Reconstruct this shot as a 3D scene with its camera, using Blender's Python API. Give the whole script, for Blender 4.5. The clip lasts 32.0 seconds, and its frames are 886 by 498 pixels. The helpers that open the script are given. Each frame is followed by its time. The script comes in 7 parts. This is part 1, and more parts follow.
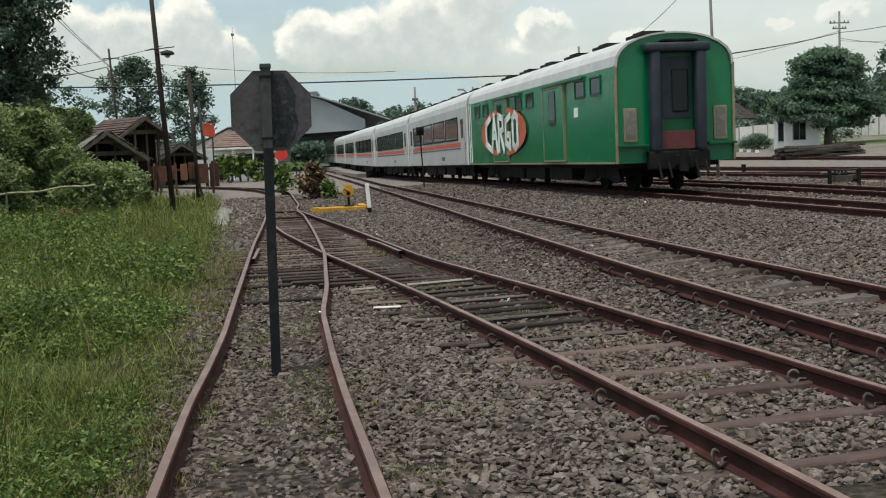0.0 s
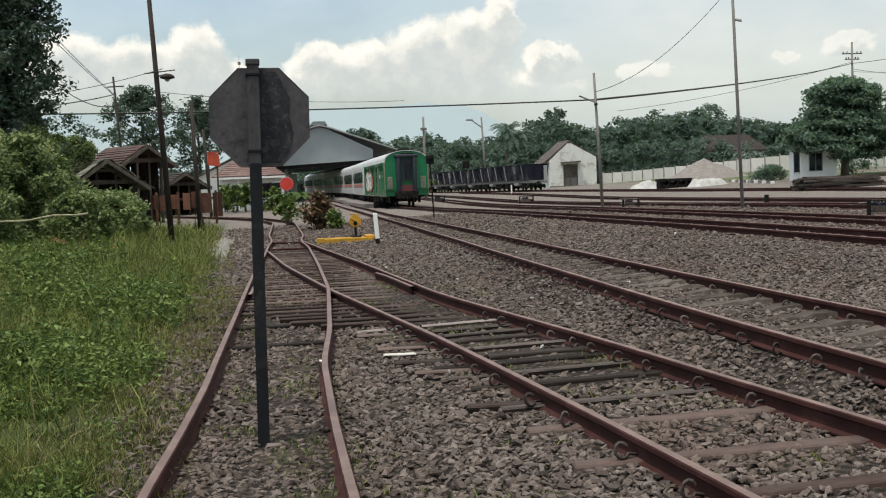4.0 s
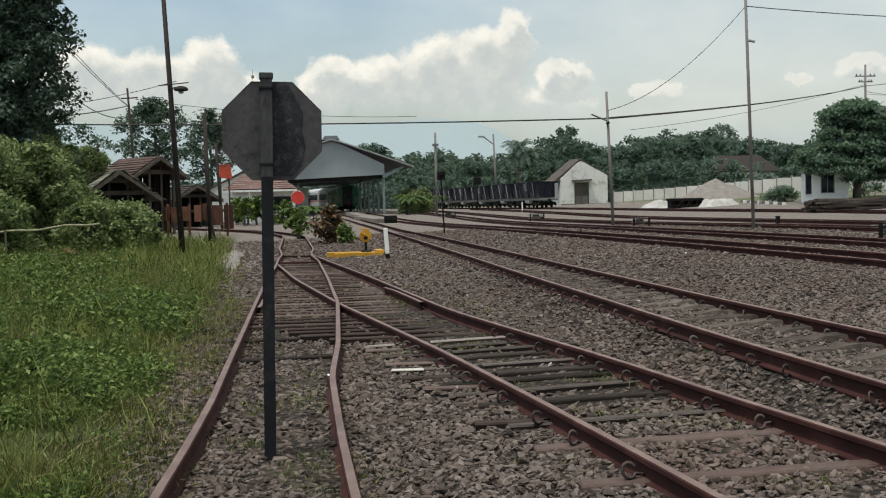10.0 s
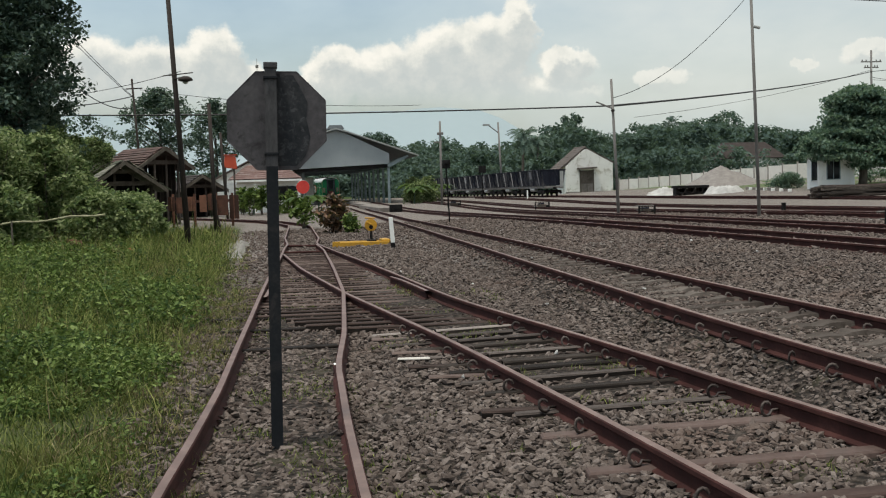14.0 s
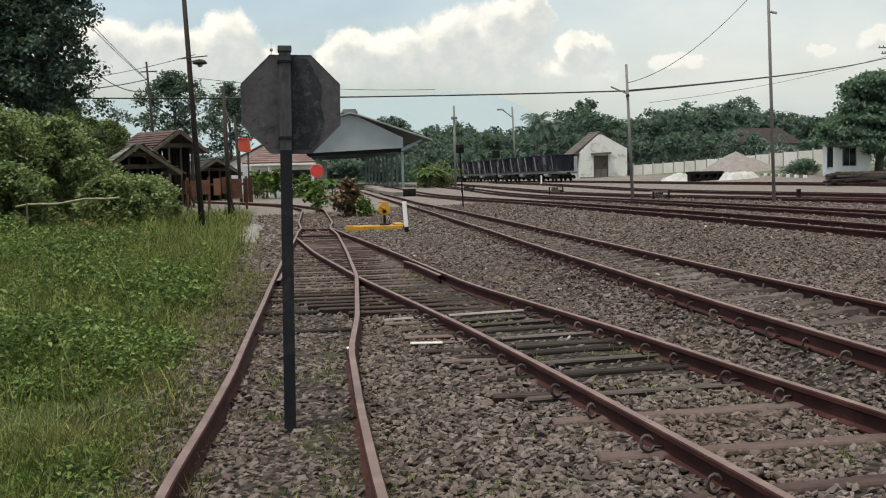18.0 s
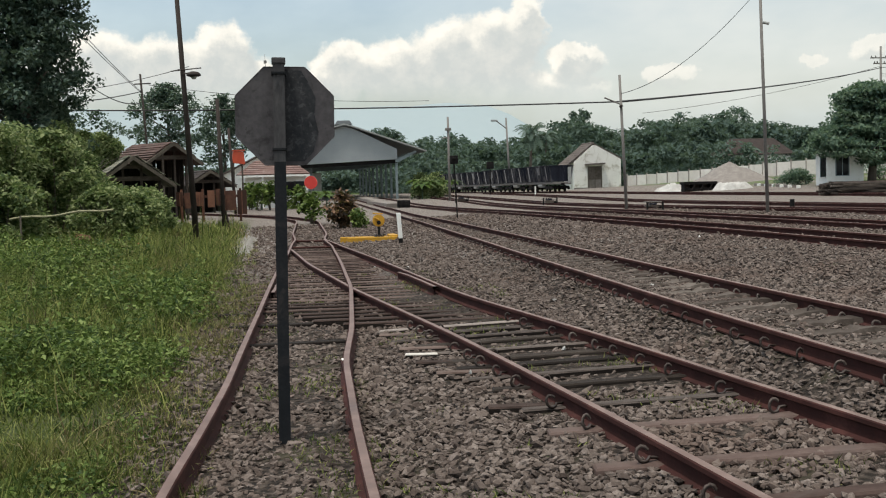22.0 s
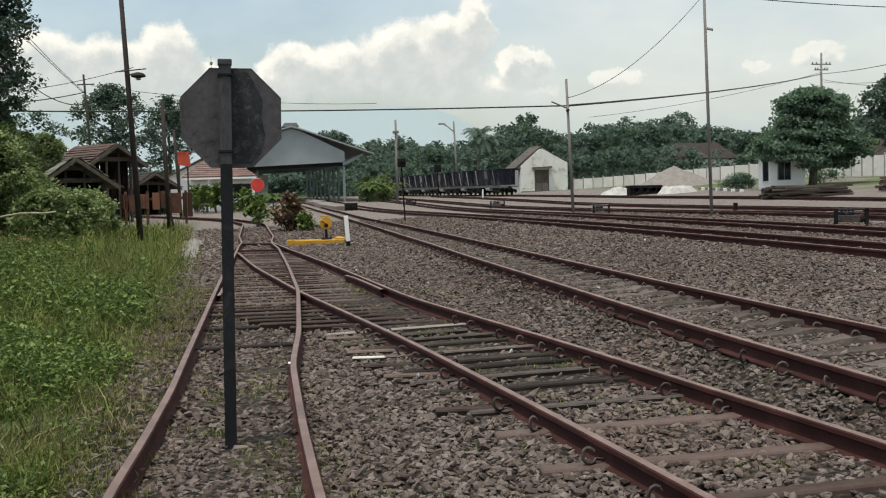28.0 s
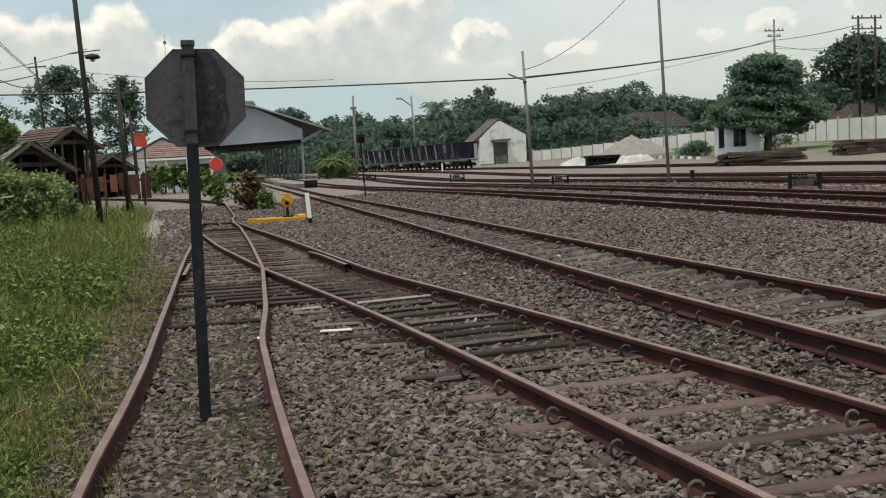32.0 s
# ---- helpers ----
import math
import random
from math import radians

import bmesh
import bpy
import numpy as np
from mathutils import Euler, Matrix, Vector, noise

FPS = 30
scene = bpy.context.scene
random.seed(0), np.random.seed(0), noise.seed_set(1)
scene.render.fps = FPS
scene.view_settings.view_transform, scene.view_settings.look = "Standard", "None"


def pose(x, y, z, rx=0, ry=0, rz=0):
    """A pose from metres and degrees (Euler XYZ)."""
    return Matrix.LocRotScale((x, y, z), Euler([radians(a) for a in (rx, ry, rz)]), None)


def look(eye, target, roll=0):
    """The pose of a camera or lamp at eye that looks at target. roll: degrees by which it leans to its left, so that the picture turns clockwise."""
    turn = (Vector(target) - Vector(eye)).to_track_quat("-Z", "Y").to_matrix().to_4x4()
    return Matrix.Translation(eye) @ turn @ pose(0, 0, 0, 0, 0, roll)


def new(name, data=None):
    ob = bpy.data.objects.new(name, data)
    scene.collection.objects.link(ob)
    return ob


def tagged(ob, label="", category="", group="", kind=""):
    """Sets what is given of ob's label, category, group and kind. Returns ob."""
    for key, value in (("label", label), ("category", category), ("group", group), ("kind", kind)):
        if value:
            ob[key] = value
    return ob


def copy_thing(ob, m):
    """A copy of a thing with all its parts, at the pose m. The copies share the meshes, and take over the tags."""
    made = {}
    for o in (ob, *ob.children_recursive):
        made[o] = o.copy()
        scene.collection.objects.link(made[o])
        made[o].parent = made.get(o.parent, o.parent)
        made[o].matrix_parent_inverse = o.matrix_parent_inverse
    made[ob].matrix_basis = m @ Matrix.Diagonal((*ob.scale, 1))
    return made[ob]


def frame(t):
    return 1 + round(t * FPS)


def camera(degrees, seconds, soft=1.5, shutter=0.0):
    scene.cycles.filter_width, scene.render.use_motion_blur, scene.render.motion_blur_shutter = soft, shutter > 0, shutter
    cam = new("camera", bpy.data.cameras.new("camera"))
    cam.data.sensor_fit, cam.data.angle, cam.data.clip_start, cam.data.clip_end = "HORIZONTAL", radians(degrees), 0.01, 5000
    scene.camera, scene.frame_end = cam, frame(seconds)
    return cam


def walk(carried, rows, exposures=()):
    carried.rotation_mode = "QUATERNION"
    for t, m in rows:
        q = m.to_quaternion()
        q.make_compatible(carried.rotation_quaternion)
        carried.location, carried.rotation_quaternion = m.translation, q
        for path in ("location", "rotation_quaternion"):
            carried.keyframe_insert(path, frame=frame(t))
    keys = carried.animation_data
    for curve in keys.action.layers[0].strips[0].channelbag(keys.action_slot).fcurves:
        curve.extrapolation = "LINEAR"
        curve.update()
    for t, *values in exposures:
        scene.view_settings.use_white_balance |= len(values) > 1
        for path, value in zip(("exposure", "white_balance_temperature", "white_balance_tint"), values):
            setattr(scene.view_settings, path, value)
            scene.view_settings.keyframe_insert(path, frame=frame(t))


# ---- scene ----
# ---- camera and its walk ----
cam = camera(43.2, 32.0, soft=1.15)
PATH = [
    (0.0, pose(-0.170, -1.820, 1.693, 84.95, 2.36, -10.15)),
    (0.5, pose(-0.130, -0.780, 1.615, 85.65, 2.33, -10.05)),
    (1.0, pose(0.000, -0.041, 1.602, 85.70, 2.12, -9.66)),
    (1.5, pose(0.064, 0.147, 1.606, 85.94, 2.34, -8.63)),
    (2.0, pose(0.000, 0.000, 1.600, 85.69, 2.18, -9.62)),
    (2.5, pose(0.000, 0.000, 1.600, 86.00, 1.96, -10.08)),
    (4.5, pose(0.000, 0.000, 1.600, 86.59, 2.18, -9.67)),
    (5.0, pose(0.000, 0.000, 1.600, 86.43, 2.02, -9.55)),
    (5.5, pose(0.000, 0.000, 1.600, 86.63, 1.86, -9.38)),
    (6.0, pose(0.000, 0.000, 1.600, 86.61, 1.71, -9.36)),
    (6.5, pose(0.000, 0.000, 1.600, 87.10, 1.63, -9.46)),
    (7.0, pose(0.000, 0.000, 1.600, 87.18, 1.47, -9.54)),
    (7.5, pose(0.000, 0.000, 1.600, 87.53, 1.49, -9.52)),
    (8.0, pose(0.000, 0.000, 1.600, 87.54, 1.49, -9.48)),
    (8.5, pose(0.000, 0.000, 1.600, 87.37, 1.49, -9.25)),
    (9.0, pose(0.000, 0.000, 1.600, 87.21, 1.30, -9.58)),
    (9.5, pose(0.000, 0.000, 1.600, 87.44, 1.34, -9.24)),
    (10.0, pose(0.000, 0.000, 1.600, 87.40, 1.30, -9.23)),
    (10.5, pose(0.000, 0.000, 1.600, 87.22, 1.45, -9.08)),
    (11.0, pose(0.000, 0.000, 1.600, 87.08, 1.79, -9.10)),
    (11.5, pose(0.000, 0.000, 1.600, 87.30, 1.60, -9.43)),
    (12.0, pose(0.000, 0.000, 1.600, 87.31, 1.58, -9.21)),
    (12.5, pose(0.000, 0.000, 1.600, 87.23, 1.56, -9.33)),
    (13.0, pose(0.000, 0.000, 1.600, 87.24, 1.69, -8.98)),
    (13.5, pose(0.000, 0.000, 1.600, 86.85, 1.69, -9.05)),
    (15.5, pose(0.000, 0.000, 1.600, 86.82, 1.43, -8.54)),
    (16.0, pose(0.000, 0.000, 1.600, 86.19, 1.32, -8.82)),
    (16.5, pose(0.000, 0.000, 1.600, 86.01, 1.09, -9.03)),
    (17.0, pose(0.000, 0.000, 1.600, 85.87, 0.97, -8.88)),
    (17.5, pose(0.000, 0.000, 1.600, 85.75, 1.22, -8.40)),
    (18.0, pose(0.000, 0.000, 1.600, 86.06, 1.35, -8.27)),
    (18.5, pose(0.000, 0.000, 1.600, 86.10, 1.33, -8.36)),
    (19.0, pose(0.000, 0.000, 1.600, 85.90, 1.21, -8.33)),
    (19.5, pose(0.000, 0.000, 1.600, 85.95, 1.22, -8.66)),
    (20.0, pose(0.000, 0.000, 1.600, 86.11, 1.27, -8.53)),
    (20.5, pose(0.000, 0.000, 1.600, 86.32, 1.28, -8.88)),
    (21.0, pose(0.000, 0.000, 1.600, 86.30, 1.36, -8.88)),
    (21.5, pose(0.000, 0.000, 1.600, 86.49, 1.34, -8.89)),
    (22.0, pose(0.000, 0.000, 1.600, 86.62, 1.54, -8.57)),
    (22.5, pose(0.000, 0.000, 1.600, 86.17, 1.41, -8.94)),
    (23.0, pose(0.000, 0.000, 1.600, 86.13, 1.28, -9.02)),
    (23.5, pose(0.000, 0.000, 1.600, 86.17, 1.17, -9.40)),
    (24.0, pose(0.000, 0.000, 1.600, 86.09, 1.27, -9.59)),
    (24.5, pose(0.000, 0.000, 1.600, 86.57, 1.26, -10.14)),
    (25.0, pose(0.000, 0.000, 1.600, 86.49, 1.33, -10.10)),
    (25.5, pose(0.000, 0.000, 1.600, 86.20, 1.49, -9.95)),
    (26.0, pose(0.000, 0.000, 1.600, 86.47, 1.64, -10.66)),
    (26.5, pose(0.000, 0.000, 1.600, 86.54, 1.53, -11.00)),
    (28.5, pose(0.000, 0.000, 1.600, 86.73, 1.36, -11.26)),
    (29.0, pose(0.000, 0.000, 1.600, 86.54, 1.26, -11.26)),
    (29.5, pose(0.000, 0.000, 1.600, 86.57, 1.19, -11.60)),
    (30.0, pose(0.000, 0.000, 1.600, 86.90, 1.23, -11.84)),
    (30.5, pose(0.000, 0.000, 1.600, 87.12, 1.27, -12.44)),
    (31.0, pose(0.000, 0.000, 1.600, 86.34, 1.67, -13.03)),
    (31.5, pose(0.000, 0.000, 1.600, 85.91, 2.25, -13.30)),
    (32.0, pose(-0.065, -0.207, 1.592, 85.33, 2.78, -13.34)),
]
# the film darkens a little while the sky takes more of the view
walk(cam, PATH, exposures=[(0, 0.15, 6600, 6), (1, 0.34, 6750, 10), (2, 0.30, 6750, 10), (5, 0.15, 6650, 9), (7, 0.08, 6650, 9), (9, 0.03, 6650, 8), (13, 0.03, 6650, 8), (16, 0.12, 6700, 9), (19, 0.25, 6800, 10), (23, 0.18, 6750, 10), (26, 0.19, 6700, 9), (29, 0.17, 6700, 9), (31, 0.06, 6700, 8), (32, 0.13, 6750, 9)])

# ---- world, sun ----
SUN_EL, SUN_AZ = 72.0, 235.0        # degrees; azimuth to the right of +y
world = bpy.data.worlds.new("sky")
scene.world = world
world.use_nodes = True
scene.view_settings.exposure = 0.15


class Nodes:
    """Short hand for building a node tree."""

    def __init__(self, tree):
        self.t = tree
        tree.nodes.clear()

    def n(self, kind, **props):
        nd = self.t.nodes.new(kind)
        if "operation" in props:
            nd.operation = props["operation"]
        if "use_clamp" in props:
            nd.use_clamp = props["use_clamp"]
        if "feature" in props:
            nd.feature = props["feature"]
        if "data_type" in props:
            nd.data_type = props["data_type"]
        if "blend_type" in props:
            nd.blend_type = props["blend_type"]
        if "interpolation_type" in props:
            nd.interpolation_type = props["interpolation_type"]
        if "sky_type" in props:
            nd.sky_type = props["sky_type"]
        if "sun_disc" in props:
            nd.sun_disc = props["sun_disc"]
        return nd

    def put(self, sock, v):
        if v is None:
            return
        if hasattr(v, "is_output"):
            self.t.links.new(v, sock)
        else:
            sock.default_value = v

    def m(self, op, a, b=None, c=None, clamp=False):
        nd = self.n("ShaderNodeMath", operation=op, use_clamp=clamp)
        for i, v in enumerate((a, b, c)):
            self.put(nd.inputs[i], v)
        return nd.outputs[0]

    def v(self, op, a, b=None, out=0):
        nd = self.n("ShaderNodeVectorMath", operation=op)
        self.put(nd.inputs[0], a)
        self.put(nd.inputs[1], b)
        return nd.outputs[out]

    def noise(self, vec, scale, detail=4, rough=0.55, out=0, dist=0.0):
        nd = self.n("ShaderNodeTexNoise")
        self.put(nd.inputs["Vector"], vec)
        nd.inputs["Scale"].default_value = scale
        nd.inputs["Detail"].default_value = detail
        nd.inputs["Roughness"].default_value = rough
        nd.inputs["Distortion"].default_value = dist
        return nd.outputs[out]

    def voro(self, vec, scale, feature="F1", out=0):
        nd = self.n("ShaderNodeTexVoronoi", feature=feature)
        self.put(nd.inputs["Vector"], vec)
        nd.inputs["Scale"].default_value = scale
        return nd.outputs[out]

    def ramp(self, f, stops, smooth=False):
        nd = self.n("ShaderNodeValToRGB")
        self.put(nd.inputs[0], f)
        el = nd.color_ramp.elements
        nd.color_ramp.interpolation = "EASE" if smooth else "LINEAR"
        while len(el) < len(stops):
            el.new(0.5)
        for e, (p, c) in zip(el, stops):
            e.position = p
            e.color = (*c, 1) if len(c) == 3 else c
        return nd.outputs[0]

    def mix(self, f, a, b, blend="MIX"):
        nd = self.n("ShaderNodeMix", data_type="RGBA", blend_type=blend)
        self.put(nd.inputs[0], f)
        self.put(nd.inputs[6], (*a, 1) if isinstance(a, tuple) and len(a) == 3 else a)
        self.put(nd.inputs[7], (*b, 1) if isinstance(b, tuple) and len(b) == 3 else b)
        return nd.outputs[2]

    def range(self, x, a, b, c=0.0, d=1.0):
        nd = self.n("ShaderNodeMapRange", interpolation_type="SMOOTHSTEP")
        for i, v in enumerate((x, a, b, c, d)):
            self.put(nd.inputs[i], v)
        return nd.outputs[0]


def build_sky():
    k = Nodes(world.node_tree)
    sky = k.n("ShaderNodeTexSky", sky_type="NISHITA", sun_disc=False)
    sky.sun_elevation, sky.sun_rotation = radians(SUN_EL), radians(SUN_AZ)
    sky.air_density, sky.dust_density = 1.2, 2.5
    way = k.v("NORMALIZE", k.n("ShaderNodeTexCoord").outputs["Generated"])
    sep = k.n("ShaderNodeSeparateXYZ")
    k.put(sep.inputs[0], way)
    az = k.m("MULTIPLY", k.m("ARCTAN2", sep.outputs[0], sep.outputs[1]), 57.2958)
    el = k.m("MULTIPLY", k.m("ARCSINE", sep.outputs[2]), 57.2958)
    comb = k.n("ShaderNodeCombineXYZ")
    k.put(comb.inputs[0], az)
    k.put(comb.inputs[1], el)
    ae = comb.outputs[0]
    # puffy edges: push the lookup about
    w1 = k.v("SUBTRACT", k.noise(ae, 0.75, 7, 0.62, out=1), (0.5, 0.5, 0.5))
    warped = k.v("ADD", ae, k.v("MULTIPLY", w1, (2.0, 1.7, 0)))
    # heaps of cumulus: azimuth, elevation, half width, half height
    heaps = [(-8.2, 5.7, 2.6, 2.2), (-5.6, 5.5, 2.4, 2.1), (-2.3, 6.4, 1.6, 1.9), (-3.7, 5.3, 2.3, 2.1), (-0.7, 5.0, 1.6, 1.5), (-13, 5.2, 4, 2.6),
             (3.7, 5.8, 1.8, 1.6), (6.4, 5.6, 2.2, 1.8), (9.2, 6.1, 2.2, 2.2), (11.6, 6.7, 2.0, 2.1), (13.0, 7.8, 1.1, 1.6), (10.5, 4.7, 4.2, 1.6),
             (15.4, 6.0, 1.6, 0.85), (14.6, 4.6, 2.6, 0.9), (20.0, 5.0, 1.5, 0.65), (27.0, 5.4, 0.7, 0.4), (29.6, 5.8, 1.4, 0.75), (36, 6.5, 3, 1.4)]

    def depth(vec):
        """How far inside the heaps a direction lies: 0 at their edge."""
        most = None
        for a, e, ra, re in heaps:
            d = k.v("LENGTH", k.v("MULTIPLY", k.v("SUBTRACT", vec, (a, e, 0)), (1 / ra, 1 / re, 0)), out=1)
            one = k.m("SUBTRACT", 1.0, d)
            most = one if most is None else k.m("SMOOTH_MAX", most, one, 0.25)
        return most

    body = depth(warped)
    above = depth(k.v("ADD", warped, (-0.35, 0.75, 0)))
    heap = k.m("MULTIPLY", k.range(body, -0.07, 0.20), k.m("MULTIPLY", k.range(el, 3.4, 5.6), k.range(az, 14, 19, 1.0, 0.6)))
    # light: crowns bright, flanks and bottoms greyer
    fine = k.noise(k.v("ADD", ae, (0.5, 0.45, 0)), 0.8, 6, 0.62)
    soft = k.noise(k.v("MULTIPLY", ae, (0.5, 1.0, 1)), 0.3, 4, 0.55)
    tone = k.m("ADD", k.m("MULTIPLY", fine, 0.62), k.m("MULTIPLY", k.range(above, 0.34, -0.12), 0.34))
    heap_col = k.ramp(tone, [(0.26, (0.56, 0.60, 0.60)), (0.40, (0.66, 0.68, 0.66)), (0.54, (0.80, 0.80, 0.75)), (0.70, (0.96, 0.93, 0.86))])
    # a thin veil of cloud, thicker to the right and overhead
    veil = k.m("ADD", k.range(az, 4, 20, 0.22, 0.66), k.range(el, 12, 40, 0.0, 0.45))
    veil = k.m("ADD", veil, k.m("MULTIPLY", k.m("SUBTRACT", soft, 0.5), 0.9), clamp=True)
    veil = k.m("MAXIMUM", veil, k.range(el, 6.0, 0.5, 0.0, 0.55))
    veil_col = k.mix(k.range(az, -4, 22), (0.66, 0.79, 0.85), (0.75, 0.78, 0.76))
    below = k.range(el, 5.0, 1.0)
    veil_col = k.mix(below, veil_col, (0.56, 0.67, 0.72))
    b_sky = k.n("ShaderNodeBackground")
    k.put(b_sky.inputs[0], sky.outputs[0])
    b_sky.inputs[1].default_value = 0.135
    b_veil, b_heap = k.n("ShaderNodeBackground"), k.n("ShaderNodeBackground")
    k.put(b_veil.inputs[0], veil_col)
    k.put(b_heap.inputs[0], heap_col)
    m1, m2 = k.n("ShaderNodeMixShader"), k.n("ShaderNodeMixShader")
    k.put(m1.inputs[0], k.m("MULTIPLY", veil, 0.93))
    k.put(m1.inputs[1], b_sky.outputs[0])
    k.put(m1.inputs[2], b_veil.outputs[0])
    k.put(m2.inputs[0], k.m("MULTIPLY", heap, k.range(el, 0.6, 3.2, 0.15, 0.95)))
    k.put(m2.inputs[1], m1.outputs[0])
    k.put(m2.inputs[2], b_heap.outputs[0])
    out = k.n("ShaderNodeOutputWorld")
    k.put(out.inputs[0], m2.outputs[0])


build_sky()
sun_data = bpy.data.lights.new("sun", "SUN")
sun_data.energy, sun_data.angle, sun_data.color = 2.7, radians(10), (1.0, 0.95, 0.87)
sun = new("sun", sun_data)
_a, _e = radians(SUN_AZ), radians(SUN_EL)
sun.matrix_world = look((0, 0, 60), (-math.sin(_a) * math.cos(_e), -math.cos(_a) * math.cos(_e), 60 - math.sin(_e)))


# ---- materials ----
def material(name, colours, rough=0.8, metal=0.0, scale=6.0, fine=60.0, bump=0.3, bump_dist=0.01, island=0.0, per_object=0.0,
             spec=0.35, stretch=(1, 1, 1), stain=None, stain_scale=1.2, stain_amount=0.5, obj=True, trans=0.0):
    """A surface whose base colour wanders between the given colours, with grain, stains and fine relief."""
    mt = bpy.data.materials.new(name)
    mt.use_nodes = True
    k = Nodes(mt.node_tree)
    tc = k.n("ShaderNodeTexCoord").outputs["Object"]
    tc = k.v("MULTIPLY", tc, stretch)
    base = k.noise(tc, scale, 5, 0.6)
    grain = k.noise(tc, fine, 3, 0.6)
    f = k.m("ADD", k.m("MULTIPLY", base, 0.65), k.m("MULTIPLY", grain, 0.35))
    geo = k.n("ShaderNodeNewGeometry")
    if island:
        f = k.m("ADD", f, k.m("MULTIPLY", k.m("SUBTRACT", geo.outputs["Random Per Island"], 0.5), island))
    if per_object:
        f = k.m("ADD", f, k.m("MULTIPLY", k.m("SUBTRACT", k.n("ShaderNodeObjectInfo").outputs["Random"], 0.5), per_object))
    n = len(colours)
    stops = [(0.25 + 0.5 * i / max(1, n - 1), c) for i, c in enumerate(colours)]
    col = k.ramp(f, stops)
    if stain:
        s = k.range(k.noise(tc, stain_scale, 6, 0.65, dist=0.6), 0.5, 0.68, 0.0, stain_amount)
        col = k.mix(s, col, stain)
    p = k.n("ShaderNodeBsdfPrincipled")
    k.put(p.inputs["Base Color"], col)
    k.put(p.inputs["Roughness"], k.m("ADD", k.m("MULTIPLY", k.m("SUBTRACT", grain, 0.5), 0.25), rough, clamp=True))
    p.inputs["Metallic"].default_value = metal
    p.inputs["Specular IOR Level"].default_value = spec
    if bump:
        b = k.n("ShaderNodeBump")
        b.inputs["Strength"].default_value = bump
        b.inputs["Distance"].default_value = bump_dist
        k.put(b.inputs["Height"], f)
        k.put(p.inputs["Normal"], b.outputs[0])
    out = k.n("ShaderNodeOutputMaterial")
    if trans:
        tr = k.n("ShaderNodeBsdfTranslucent")
        k.put(tr.inputs[0], k.mix(0.25, col, (0.20, 0.30, 0.05)))
        mx = k.n("ShaderNodeMixShader")
        mx.inputs[0].default_value = trans
        k.put(mx.inputs[1], p.outputs[0])
        k.put(mx.inputs[2], tr.outputs[0])
        k.put(out.inputs[0], mx.outputs[0])
    else:
        k.put(out.inputs[0], p.outputs[0])
    return mt


def glass_material(name, colour, rough=0.06):
    mt = bpy.data.materials.new(name)
    mt.use_nodes = True
    p = mt.node_tree.nodes["Principled BSDF"]
    p.inputs["Base Color"].default_value = (*colour, 1)
    p.inputs["Roughness"].default_value = rough
    p.inputs["Specular IOR Level"].default_value = 0.22
    return mt


M = {}
M["stone"] = material("ballast_stone", [(0.046, 0.034, 0.029), (0.116, 0.092, 0.080), (0.235, 0.197, 0.176)], 0.9, island=0.26, scale=9, fine=70, bump=0.4, spec=0.2, stain=(0.12, 0.078, 0.062), stain_scale=0.5, stain_amount=0.4)
M["rail"] = material("rusty_rail_side", [(0.018, 0.0065, 0.0055), (0.042, 0.0145, 0.0125), (0.09, 0.036, 0.030)], 0.85, scale=3, fine=40, bump=0.3, spec=0.2)
M["rail_top"] = material("rail_running_face", [(0.092, 0.056, 0.047), (0.168, 0.112, 0.096), (0.28, 0.205, 0.18)], 0.55, metal=0.12, scale=3, fine=34, bump=0.2)
M["clip"] = material("worn_spring_steel", [(0.022, 0.016, 0.014), (0.06, 0.046, 0.041), (0.12, 0.10, 0.09)], 0.6, metal=0.2, scale=6, fine=40, per_object=0.4, bump=0.1)
M["lamp_glass"] = material("dull_pale_glass", [(0.10, 0.10, 0.09), (0.18, 0.17, 0.15), (0.3, 0.28, 0.25)], 0.25, scale=3, fine=8, bump=0)
M["tie_steel"] = material("rusty_steel_sleeper", [(0.036, 0.022, 0.018), (0.076, 0.050, 0.043), (0.130, 0.094, 0.083)], 0.85, scale=3, fine=30, per_object=0.35, stain=(0.085, 0.068, 0.061), stain_scale=3, spec=0.2)
# creosoted sleepers; also painted as shade on the sides of the paler ones
M["tie_dark"] = material("creosoted_and_shaded_side_wood", [(0.008, 0.006, 0.005), (0.022, 0.017, 0.014), (0.06, 0.048, 0.04)], 0.9, scale=3, fine=26, per_object=0.3, stretch=(1, 7, 7), bump=0.7, spec=0.2)
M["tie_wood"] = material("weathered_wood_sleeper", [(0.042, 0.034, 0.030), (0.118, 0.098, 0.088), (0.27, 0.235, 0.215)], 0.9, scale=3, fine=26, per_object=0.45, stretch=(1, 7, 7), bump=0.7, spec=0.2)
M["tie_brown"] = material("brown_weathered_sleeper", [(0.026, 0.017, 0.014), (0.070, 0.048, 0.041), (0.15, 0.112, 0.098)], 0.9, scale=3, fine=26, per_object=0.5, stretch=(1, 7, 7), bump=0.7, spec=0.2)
M["rust_tile"] = material("red_brown_roof_tile", [(0.048, 0.028, 0.024), (0.098, 0.060, 0.051), (0.165, 0.112, 0.098)], 0.9, scale=1.2, fine=9, island=0.4, stain=(0.05, 0.045, 0.035), stain_scale=0.9, stain_amount=0.6)
M["grass"] = material("grass_blades", [(0.028, 0.050, 0.011), (0.098, 0.138, 0.030), (0.24, 0.26, 0.085)], 0.6, island=0.95, scale=0.7, fine=5, bump=0, trans=0.2, spec=0.1, stain=(0.15, 0.145, 0.045), stain_scale=0.55, stain_amount=0.6)
